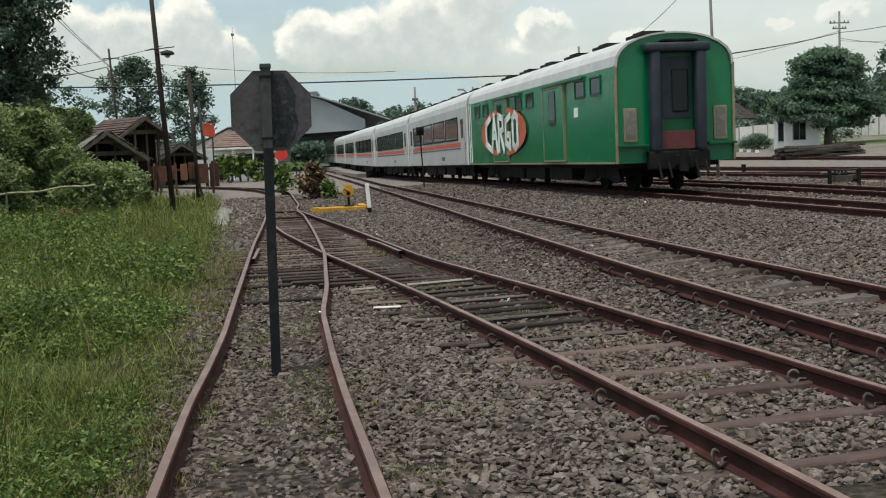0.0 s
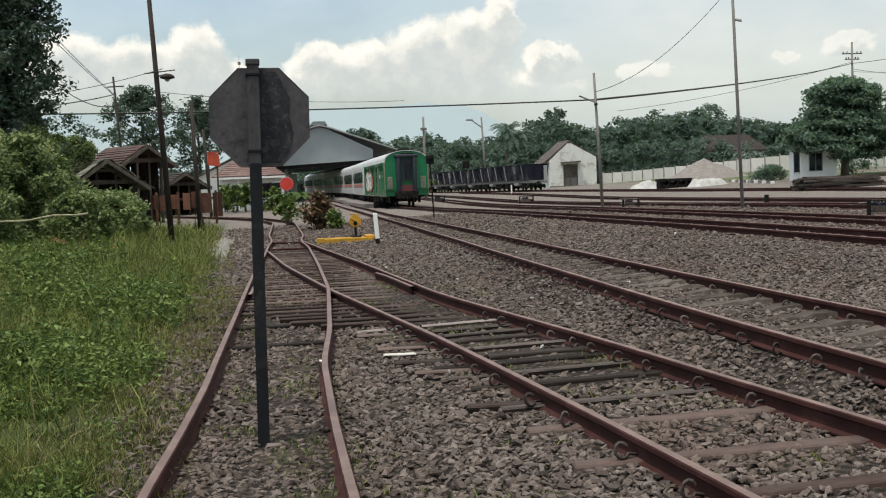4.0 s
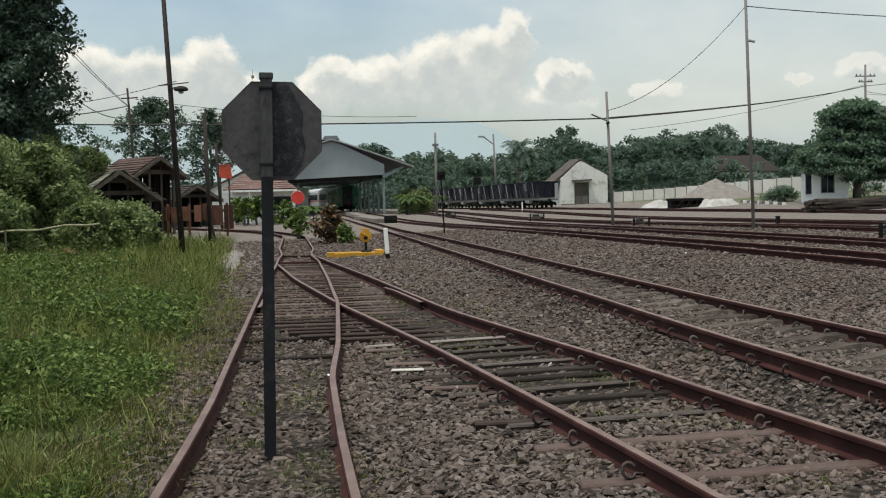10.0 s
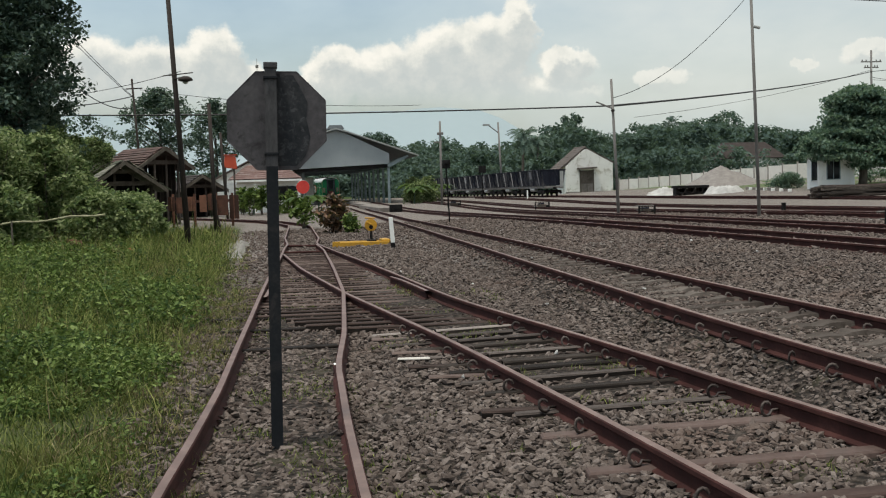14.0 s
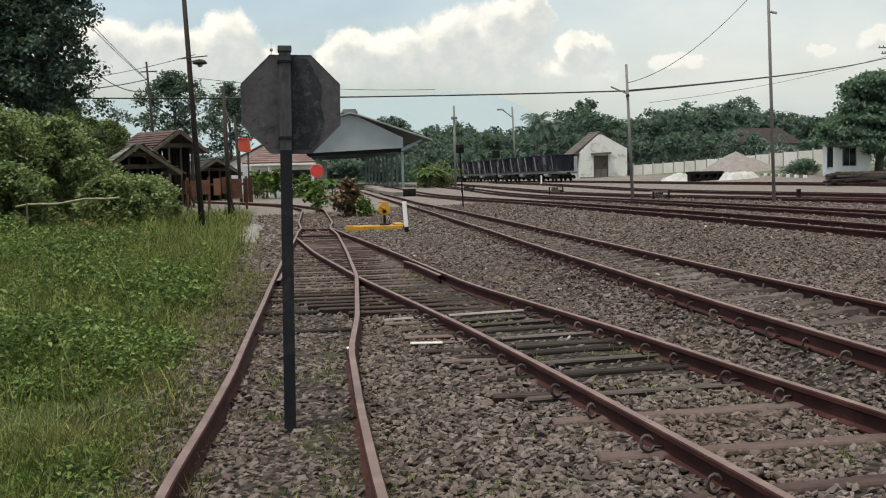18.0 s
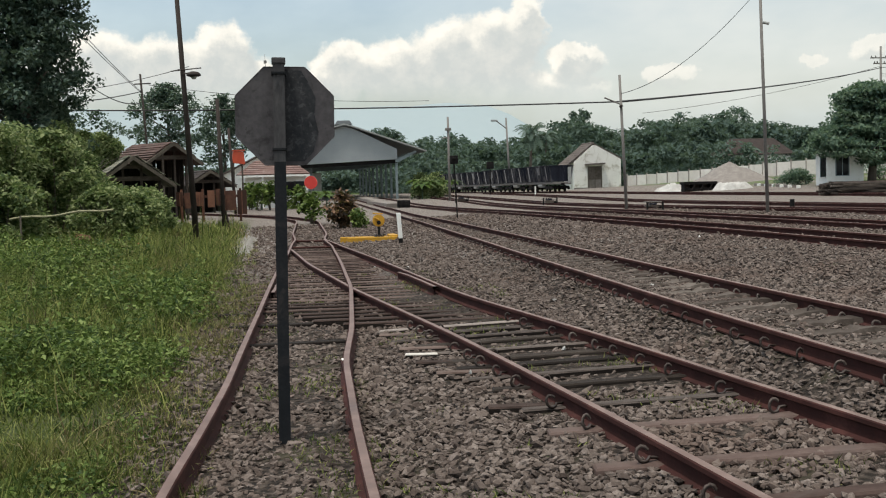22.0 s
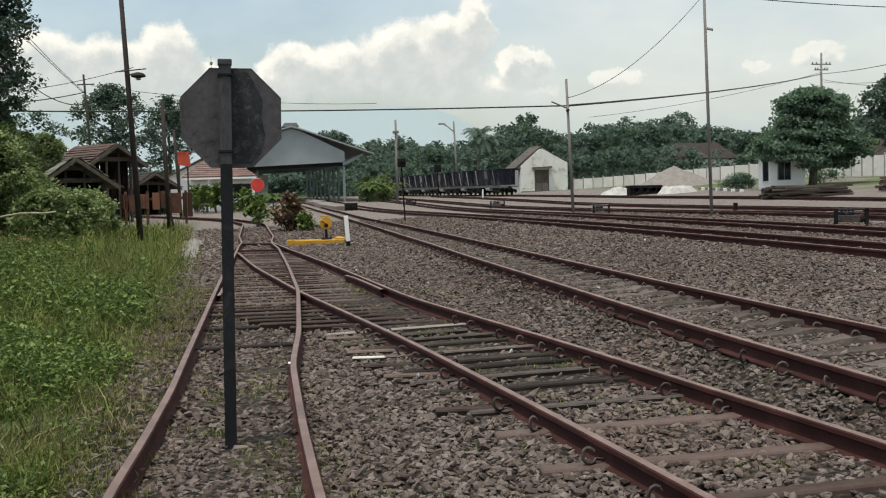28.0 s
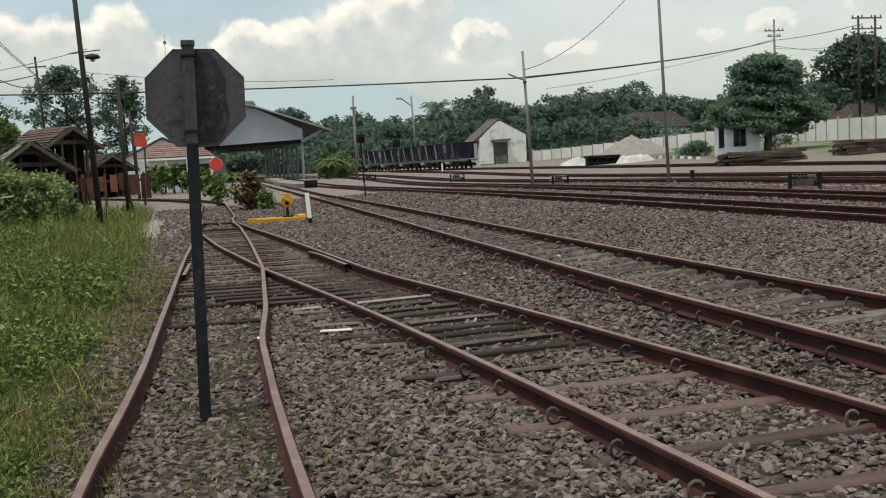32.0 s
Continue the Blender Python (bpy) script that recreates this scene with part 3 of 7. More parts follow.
# ---- ground: one sheet to the horizon ----
def ground_material():
    mt = bpy.data.materials.new("ground_cover")
    mt.use_nodes = True
    k = Nodes(mt.node_tree)
    tc = k.n("ShaderNodeTexCoord").outputs["Object"]
    sep = k.n("ShaderNodeSeparateXYZ")
    k.put(sep.inputs[0], tc)
    wob = k.m("MULTIPLY", k.m("SUBTRACT", k.noise(tc, 0.9, 5, 0.6), 0.5), 1.4)
    wide = k.m("MULTIPLY", k.m("SUBTRACT", k.noise(tc, 0.08, 4, 0.6), 0.5), 9.0)
    x, y = sep.outputs[0], sep.outputs[1]
    cells = k.voro(tc, 16.0)
    grain = k.noise(tc, 30, 4, 0.6)
    mid = k.noise(tc, 1.3, 5, 0.6)
    f = k.m("ADD", k.m("MULTIPLY", cells, 0.7), k.m("MULTIPLY", grain, 0.5))
    # near-black bed: shade between the ballast stones is put into its colour
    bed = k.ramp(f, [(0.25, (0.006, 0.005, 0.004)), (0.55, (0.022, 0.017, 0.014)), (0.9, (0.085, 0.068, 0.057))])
    bed = k.mix(k.range(mid, 0.52, 0.68, 0, 0.4), bed, (0.075, 0.07, 0.04))
    ballast = k.ramp(f, [(0.25, (0.040, 0.033, 0.029)), (0.5, (0.125, 0.108, 0.098)), (0.85, (0.27, 0.24, 0.222))])
    soil = k.ramp(k.m("ADD", k.m("MULTIPLY", grain, 0.5), k.m("MULTIPLY", mid, 0.5)), [(0.3, (0.03, 0.045, 0.012)), (0.5, (0.05, 0.07, 0.02)), (0.7, (0.085, 0.085, 0.04))])
    yard = k.ramp(k.m("ADD", k.m("MULTIPLY", grain, 0.5), k.m("MULTIPLY", mid, 0.5)), [(0.3, (0.11, 0.094, 0.08)), (0.5, (0.19, 0.166, 0.145)), (0.7, (0.31, 0.28, 0.25))])
    green = k.ramp(k.m("ADD", k.m("MULTIPLY", grain, 0.5), k.m("MULTIPLY", mid, 0.5)), [(0.3, (0.04, 0.07, 0.02)), (0.5, (0.075, 0.12, 0.032)), (0.7, (0.13, 0.16, 0.06))])
    left = k.range(k.m("ADD", x, wob), -1.0, -1.5)
    # away from the rails: trodden grit, then grass towards the wall
    far = k.range(k.m("ADD", y, wide), 38, 60)
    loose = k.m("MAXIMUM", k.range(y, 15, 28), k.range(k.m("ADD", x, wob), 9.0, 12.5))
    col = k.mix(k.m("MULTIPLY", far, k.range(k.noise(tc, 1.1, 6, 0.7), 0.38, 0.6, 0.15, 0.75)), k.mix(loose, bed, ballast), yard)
    rough_right = k.range(k.m("ADD", x, wide), 40, 50)
    col = k.mix(k.m("MULTIPLY", rough_right, k.range(k.noise(tc, 0.16, 4, 0.6), 0.42, 0.56)), col, green)
    col = k.mix(k.range(k.m("ADD", y, wide), 190, 230), col, green)
    near_left = k.m("MULTIPLY", left, k.range(k.m("ADD", y, wide), 66, 50))
    col = k.mix(near_left, col, soil)
    col = k.mix(k.m("MULTIPLY", k.range(k.m("ADD", x, wide), -8, -14), 1.0), col, green)
    p = k.n("ShaderNodeBsdfPrincipled")
    k.put(p.inputs["Base Color"], col)
    p.inputs["Roughness"].default_value = 0.95
    p.inputs["Specular IOR Level"].default_value = 0.2
    b = k.n("ShaderNodeBump")
    b.inputs["Strength"].default_value = 0.9
    b.inputs["Distance"].default_value = 0.05
    k.put(b.inputs["Height"], f)
    k.put(p.inputs["Normal"], b.outputs[0])
    out = k.n("ShaderNodeOutputMaterial")
    k.put(out.inputs[0], p.outputs[0])
    return mt


def build_ground():
    xs = np.unique(np.r_[-2600, -1200, -500, -200, np.arange(-100, -12, 8), np.arange(-12, -3, 1.0), np.arange(-3, 8, 0.12), np.arange(8, 20, 0.5),
                         np.arange(20, 110, 4), 150, 300, 700, 1500, 2600])
    ys = np.unique(np.r_[-900, -300, -100, -40, -10, np.arange(-4, 30, 0.3), np.arange(30, 90, 1.2), np.arange(90, 260, 8), 350, 600, 1200, 2400, 4200])
    gx, gy = np.meshgrid(xs, ys)
    gz = land(gx, gy)
    near = (gy > -4) & (gy < 60) & (gx < 30) & (gx > -12)
    bumps = np.array([noise.noise((float(a) * 1.7, float(b) * 1.7, 0)) for a, b in zip(gx.ravel(), gy.ravel())]).reshape(gx.shape)
    gz = gz + np.where(near, bumps * 0.025, 0)
    v = np.c_[gx.ravel(), gy.ravel(), gz.ravel()]
    nx, ny = len(xs), len(ys)
    i = (np.arange(ny - 1)[:, None] * nx + np.arange(nx - 1)[None]).ravel()
    f = np.c_[i, i + 1, i + nx + 1, i + nx]
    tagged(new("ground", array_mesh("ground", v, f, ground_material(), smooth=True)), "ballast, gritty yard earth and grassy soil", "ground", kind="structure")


build_ground()


# ---- tracks ----
def bend(points, step=0.35, smooth=7):
    """A smooth line through points (x, y), at even steps along y."""
    p = np.array(points, float)
    y = np.arange(p[0, 1], p[-1, 1], step)
    x = np.interp(y, p[:, 1], p[:, 0])
    k = np.ones(smooth) / smooth
    pad = smooth // 2
    if len(x) > smooth * 2:
        xe = np.r_[x[0] - (x[1] - x[0]) * np.arange(pad, 0, -1), x, x[-1] + (x[-1] - x[-2]) * np.arange(1, pad + 1)]
        xe = np.convolve(xe, k, mode="valid")
        x = xe[:len(y)]
    return np.c_[x, y]


RAIL_H = 0.15
PROFILE = np.array([(-0.055, 0.0), (-0.055, 0.012), (-0.012, 0.026), (-0.010, 0.10), (-0.034, 0.115), (-0.034, 0.140), (-0.026, 0.148),
                    (0.026, 0.148), (0.034, 0.140), (0.034, 0.115), (0.010, 0.10), (0.012, 0.026), (0.055, 0.012), (0.055, 0.0)])


def rail_mesh(name, line, lift=0.0, wob=0.0, slope=None):
    """Sweep the rail's section along a line of (x, y); it lies on the land, or follows the slope given."""
    p = np.asarray(line, float)
    t = unit_rows(np.gradient(p, axis=0))
    side = np.c_[t[:, 1], -t[:, 0]]
    z = (land(p[:, 0], p[:, 1]) if slope is None else slope(p[:, 0], p[:, 1])) + lift
    if wob:
        z = z + wob * np.sin(p[:, 1] * 0.9 + p[0, 0] * 5)
    n, m = len(p), len(PROFILE)
    v = np.zeros((n, m, 3))
    v[:, :, 0] = p[:, None, 0] + side[:, None, 0] * PROFILE[None, :, 0]
    v[:, :, 1] = p[:, None, 1] + side[:, None, 1] * PROFILE[None, :, 0]
    v[:, :, 2] = z[:, None] + PROFILE[None, :, 1]
    f = []
    for j in range(m - 1):
        i = np.arange(n - 1) * m + j
        f.append(np.c_[i, i + m, i + m + 1, i + 1])
    faces = np.concatenate(f)
    me = array_mesh(name, v.reshape(-1, 3), faces, M["rail"])
    me.materials.append(M["rail_top"])
    idx = np.zeros(len(faces), dtype=np.int32)
    idx[6 * (n - 1):7 * (n - 1)] = 1
    me.polygons.foreach_set("material_index", idx)
    return me


def sleeper_mesh(name, length, width, height, mat, taper=0.0, side=None):
    bm = bmesh.new()
    vs = bm_box(bm, -length / 2, length / 2, -width / 2, width / 2, -height, 0)
    for v in vs:
        if v.co.z > -0.001:
            v.co.y *= 1 - taper
            if taper:
                v.co.x *= 0.985
    bmesh.ops.bevel(bm, geom=[e for e in bm.edges if all(q.co.z > -0.01 for q in e.verts)], offset=0.012, segments=1, affect="EDGES")
    me = link_mesh(name, bm, mat)
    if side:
        # bleached and worn upper face; shade on the sides is painted with the dark material
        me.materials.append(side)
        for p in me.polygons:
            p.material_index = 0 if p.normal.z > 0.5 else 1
    return me


def ring_mesh():
    """A pig-tail spring clip: a round bar bent to an open ring with a straight end."""
    bm = bmesh.new()
    n, r, rr = 10, 0.044, 0.0125
    path = [Vector((math.cos(radians(a)) * r, 0.012 * math.sin(radians(a)), math.sin(radians(a)) * r)) for a in np.linspace(20, 330, n)]
    path.append(Vector((0.10, 0.0, -0.04)))
    rings = []
    for i, c in enumerate(path):
        d = (path[min(i + 1, len(path) - 1)] - path[max(i - 1, 0)]).normalized()
        o = Vector((0, 1, 0)).cross(d).normalized()
        rings.append([bm.verts.new(c + o * rr * math.cos(b) + Vector((0, rr * math.sin(b), 0))) for b in (0, 2.09, 4.19)])
    for a, b in zip(rings, rings[1:]):
        for i in range(3):
            j = (i + 1) % 3
            bm.faces.new((a[i], a[j], b[j], b[i]))
    return link_mesh("spring_clip", bm, M["clip"], smooth=True)


RAIL_L = [(-1.6, -40), (-0.82, 1.0), (-0.63, 6.08), (-0.55, 7.2), (-0.44, 9.1), (-0.31, 12.9), (-0.03, 20.7), (0.18, 25.0), (0.33, 28.6), (0.44, 31.5), (0.58, 34.1), (0.57, 38.5), (0.8, 46), (0.99, 52.6), (0.55, 58), (-0.5, 63.5), (-2.6, 70), (-6, 78)]
RAIL_R = [(-0.4, -40), (0.40, 1.0), (0.45, 5.8), (0.49, 7.5), (0.585, 10.1), (0.80, 12.4), (1.13, 17.4), (1.29, 22.3), (1.47, 29.9), (1.41, 33.6)]
RAIL_RL = [(2.55, -12), (2.38, 2.5), (2.20, 5.5), (2.08, 7.3), (1.80, 10.9), (1.13, 17.4), (0.65, 23.0), (0.38, 28.6)]
RAIL_RR = [(3.84, -12), (3.72, 2.5), (3.50, 5.9), (3.35, 7.0), (3.14, 9.4), (2.49, 14.9), (2.12, 22.7), (1.60, 31.3), (1.42, 33.7), (1.68, 37.5), (1.94, 51), (1.6, 55.8), (0.85, 60.6), (-1.0, 66.5), (-4.5, 75)]
MAIN_A = [(4.02, -40), (4.02, 6.7), (4.03, 10.3), (4.18, 15.4), (4.25, 18.6), (4.44, 23.5), (4.66, 29.7), (5.2, 41.8), (6.4, 68.4), (7.5, 108), (8.3, 140), (7.9, 175), (6.0, 215)]
MAIN_B = [(5.36, -40), (5.36, 8.9), (5.37, 11.9), (5.45, 16.0), (5.61, 23.5), (5.91, 33.6), (6.5, 52.2), (7.55, 73), (8.6, 108), (9.4, 140), (9.0, 175), (7.1, 215)]
LINE_4 = [(10.35, -30), (10.35, 10), (10.2, 18), (10.05, 24), (9.95, 30), (9.95, 36), (10.1, 46), (10.3, 60), (10.45, 75), (10.7, 90), (11.6, 112), (12.2, 132), (12.2, 150), (11.9, 170), (11.2, 195), (8.5, 230), (-4, 285), (-18, 340)]


def offset_line(line, d):
    t = unit_rows(np.gradient(line, axis=0))
    return line + np.c_[t[:, 1], -t[:, 0]] * d


def add_part(name, mesh, parent, m, label=""):
    ob = new(name, mesh)
    ob.parent = parent
    ob.matrix_basis = m
    if label:
        tagged(ob, label)
    return ob


RING = ring_mesh()
TIE_STEEL = sleeper_mesh("steel_sleeper", 1.9, 0.18, 0.10, M["tie_steel"], 0.25)


def worn_sleeper(seed):
    """A sleeper half buried in dust, with crumbled edges."""
    rng = np.random.default_rng(seed)
    n, vs, fs = 14, [], []
    for i in range(n + 1):
        x = -0.79 + 1.58 * i / n
        a, b, h = 0.11 + rng.uniform(-0.05, 0.03), 0.11 + rng.uniform(-0.05, 0.03), rng.uniform(-0.03, 0.008)
        vs += [(x, -a - 0.03, -0.08), (x + rng.uniform(-0.02, 0.02), -a, h), (x + rng.uniform(-0.02, 0.02), b, h + rng.uniform(-0.012, 0.012)), (x, b + 0.03, -0.08)]
    for i in range(n):
        fs += [(4 * i + k, 4 * i + 4 + k, 4 * i + 5 + k, 4 * i + 1 + k) for k in range(3)]
    fs += [(0, 1, 2, 3), (4 * n + 3, 4 * n + 2, 4 * n + 1, 4 * n)]
    return array_mesh("worn_sleeper", np.array(vs), np.array(fs), M["tie_dusty"])


TIE_SHORT = [worn_sleeper(s) for s in range(6)]
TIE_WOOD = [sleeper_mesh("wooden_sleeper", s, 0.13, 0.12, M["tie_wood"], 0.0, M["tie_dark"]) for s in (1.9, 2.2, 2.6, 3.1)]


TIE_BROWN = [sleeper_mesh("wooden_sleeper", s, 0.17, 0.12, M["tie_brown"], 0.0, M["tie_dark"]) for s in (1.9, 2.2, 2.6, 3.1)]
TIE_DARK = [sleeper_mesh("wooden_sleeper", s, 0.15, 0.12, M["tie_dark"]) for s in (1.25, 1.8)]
TIES = []


def build_tracks():
    siding = thing("siding_track", "rusty narrow siding track half sunk in ballast", "railway track")
    for pts, wob in ((RAIL_L, 0.004), (RAIL_R, 0.006)):
        add_part("rail", rail_mesh("rail", bend(pts, smooth=3), 0.0, wob), siding, Matrix())
    cross = thing("turnout_track", "rusty turnout track on weathered sleepers with spring clips", "railway track")
    rl, rr = bend(RAIL_RL), bend(RAIL_RR)
    for ln in (rl, rr):
        add_part("rail", rail_mesh("rail", ln), cross, Matrix())
    # check rails beside the crossing, and the blade tips beyond it
    for pts in ([(2.32, 16.5), (2.30, 17.0), (2.20, 19.0), (2.08, 20.0)], [(-0.08, 17.2), (-0.05, 17.6), (0.02, 19.0), (0.06, 19.6)]):
        add_part("check_rail", rail_mesh("check_rail", bend(pts, smooth=3), -0.012), cross, Matrix())
    rng = np.random.default_rng(11)
    # sleepers of the right-hand leg: steel ones near, old timber further on
    near = [3.55, 4.4, 5.25, 6.08, 7.05, 7.8, 8.62, 9.2, 9.75, 10.2, 10.75, 11.3, 11.8, 12.25, 12.75]
    for y in near:
        y = float(y + rng.uniform(-0.03, 0.03))
        x0, x1 = np.interp(y, rl[:, 1], rl[:, 0]), np.interp(y, rr[:, 1], rr[:, 0])
        cx = (x0 + x1) / 2 + rng.uniform(-0.12, 0.02)
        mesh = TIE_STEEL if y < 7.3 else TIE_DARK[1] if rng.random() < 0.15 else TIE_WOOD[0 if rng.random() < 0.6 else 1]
        yaw = -6.5 + rng.uniform(-2, 2)
        tilt = math.degrees(math.atan2(float(land(cx + 0.8, y) - land(cx - 0.8, y)), 1.6))
        add_part("sleeper", mesh, cross, pose(cx, y, float(land(cx, y)) + (0.03 if y < 7.3 else 0.036), rng.uniform(-2, 2), -tilt, yaw))
        TIES.append((cx, y, max(v.co.x for v in mesh.vertices), yaw))
        for xr in (x0, x1):
            for sgn in (-1, 1):
                if rng.random() < 0.93:
                    add_part("spring_clip", RING, cross, pose(xr + sgn * 0.115, y + rng.uniform(-0.04, 0.04) - 0.10 * (xr - cx), float(land(xr, y)) + 0.075, rng.uniform(-12, 12), rng.uniform(-15, 15), (25 if sgn < 0 else 205) + rng.uniform(-20, 20)))
    for y in np.arange(13.4, 31.5, 0.47):
        y = float(y + rng.uniform(-0.04, 0.04))
        xa, x1 = np.interp(y, [13, 16, 20, 30], [0.9, -0.35, -0.1, 0.2]), np.interp(y, rr[:, 1], rr[:, 0])
        half = (x1 + 0.30 - xa) / 2
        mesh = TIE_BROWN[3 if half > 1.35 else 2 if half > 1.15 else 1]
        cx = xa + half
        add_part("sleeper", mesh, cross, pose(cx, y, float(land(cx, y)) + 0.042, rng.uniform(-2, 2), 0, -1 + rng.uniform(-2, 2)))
        TIES.append((cx, y, max(v.co.x for v in mesh.vertices), -1))
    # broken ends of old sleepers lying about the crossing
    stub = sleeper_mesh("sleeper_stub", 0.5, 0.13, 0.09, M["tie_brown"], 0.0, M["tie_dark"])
    for x, y, yaw in ((1.45, 11.25, -3), (1.5, 10.3, -6), (1.6, 9.65, -5), (1.35, 12.4, -4), (1.75, 8.0, -6), (1.5, 13.3, -8)):
        add_part("sleeper_stub", stub, cross, pose(x, y, float(land(x, y)) + 0.04, 0, 0, yaw))
        TIES.append((x, y, 0.28, yaw))
    pale = add_part("pale_board", sleeper_mesh("pale_board", 0.32, 0.05, 0.018, M["wall_white"]), cross, pose(1.36, 10.75, float(land(1.36, 10.75)) + 0.06, 0, 0, -8), "pale painted board end")
    for x, y, mesh, yaw in ((0.1, 12.25, TIE_DARK[0], 4), (0.0, 13.95, TIE_DARK[0], 1), (0.1, 15.3, TIE_DARK[1], -1)):
        TIES.append((x, y, 0.95, yaw))
        add_part("sleeper", mesh, siding, pose(x, y, float(land(x, y)) + 0.035, 0, 0, yaw))
    # stretcher bar and points rods beyond the crossing
    part("stretcher_bar", rod((0.50, 34.0, float(land(1, 34)) + 0.09), (1.56, 33.5, float(land(1, 34)) + 0.09), 0.03, n=8), M["rail"], cross)
    part("stretcher_bar", rod((0.42, 30.6, float(land(1, 30)) + 0.08), (1.7, 30.3, float(land(1, 30)) + 0.08), 0.025, n=8), M["rail"], cross)
    joint = box(-0.036, 0.036, -0.045, 0.045, 0.0, 0.004)
    part("painted_joint", joint, M["white_paint"], siding, "white painted rail joint").matrix_basis = pose(0.586, 10.15, float(land(0.586, 10.15)) + 0.148)
    for dx in (-0.022, 0.022):
        part("fishplate", box(dx - 0.008, dx + 0.008, -0.28, 0.28, 0.04, 0.10, 0.004), M["rail"], siding).matrix_basis = pose(0.585, 10.15, float(land(0.585, 10.15)))
    main = thing("running_track", "rusty running track on sleepers with spring clips", "railway track")
    ma, mb = bend(MAIN_A, smooth=15), bend(MAIN_B, smooth=15)
    for ln in (ma, mb):
        add_part("rail", rail_mesh("rail", ln), main, Matrix())
    for i, y in enumerate(np.arange(3.0, 40, 0.62)):
        x0, x1 = np.interp(y, ma[:, 1], ma[:, 0]), np.interp(y, mb[:, 1], mb[:, 0])
        cx = (x0 + x1) / 2
        tilt = math.degrees(math.atan2(float(land(cx + 0.9, y) - land(cx - 0.9, y)), 1.8))
        add_part("sleeper", TIE_SHORT[i % 6], main, pose(cx, y + rng.uniform(-0.05, 0.05), float(land(cx, y)) + 0.03, 0, -tilt, rng.uniform(-4, 2)))
        if y < 26:
            for xr in (x0, x1):
                for sgn in (-1, 1):
                    add_part("spring_clip", RING, main, pose(xr + sgn * 0.115, y, float(land(xr, y)) + 0.052, rng.uniform(-15, 15), rng.uniform(-20, 20), (20 if sgn < 0 else 200) + rng.uniform(-25, 25)))
    # the yard tracks beyond
    base = bend(LINE_4, 0.7, 15)
    yard = [("platform_track", base), ("yard_track", bend([(13.4, -30), (13.4, 21), (13.25, 36), (14.3, 60), (17, 100), (19, 150)], 1.4, 11)),
            ("yard_track", bend([(19.0, -30), (18.8, 30), (17.9, 46), (19.4, 82), (21.5, 120), (23, 170)], 1.4, 11)),
            ("yard_track", bend([(22.6, -30), (22.6, 36), (25.0, 70), (27.5, 110), (28.5, 150)], 1.4, 11)),
            ("yard_track", bend([(31, -30), (34.2, 60), (33.2, 100), (32.4, 124), (29.6, 190), (28.5, 215)], 1.4, 11))]
    for nm, ln in yard:
        tr = thing(nm, "rusty yard track on a grey ballast bed", "railway track", group="yard tracks")
        for o in (-0.57, 0.57):
            add_part("rail", rail_mesh("rail", offset_line(ln, o)), tr, Matrix())
        ys = np.arange(12, 60, 0.65)
        vs, fs = [], []
        cube = np.array([(a, b, c) for a in (-0.95, 0.95) for b in (-0.1, 0.1) for c in (-0.1, 0.0)])
        quad = np.array([(0, 1, 3, 2), (4, 6, 7, 5), (0, 4, 5, 1), (2, 3, 7, 6), (1, 5, 7, 3), (0, 2, 6, 4)])
        for y in ys:
            x = np.interp(y, ln[:, 1], ln[:, 0])
            fs.append(quad + 8 * len(vs))
            vs.append(cube + np.array([x, y, float(land(x, y)) + 0.02]))
        ob = add_part("sleeper_bed", array_mesh("sleeper_bed", np.concatenate(vs), np.concatenate(fs), M["tie_steel"]), tr, Matrix())
        tagged(ob, kind="stuff")
    return base


LINE = build_tracks()


# ---- the train ----
ARC = np.r_[0, np.cumsum(np.linalg.norm(np.diff(LINE, axis=0), axis=1))]


def on_line(s):
    s = np.clip(s, ARC[0], ARC[-1])
    x, y = np.interp(s, ARC, LINE[:, 0]), np.interp(s, ARC, LINE[:, 1])
    return Vector((float(x), float(y), float(land(x, y)) + 0.148))


CAR, GAP = 17.0, 0.7
HALF_W, SILL, GUTTER, CROWN = 1.46, 0.72, 3.02, 3.80


def car_section(n=14):
    """Outline of the body across the track, from one sill over the roof to the other."""
    pts = [(-HALF_W, SILL), (-HALF_W, GUTTER)]
    for i in range(1, n):
        a = math.pi * (1 - i / n)
        pts.append((HALF_W * math.cos(a), GUTTER + (CROWN - GUTTER) * math.sin(a) ** 0.8))
    return pts + [(HALF_W, GUTTER), (HALF_W, SILL)]


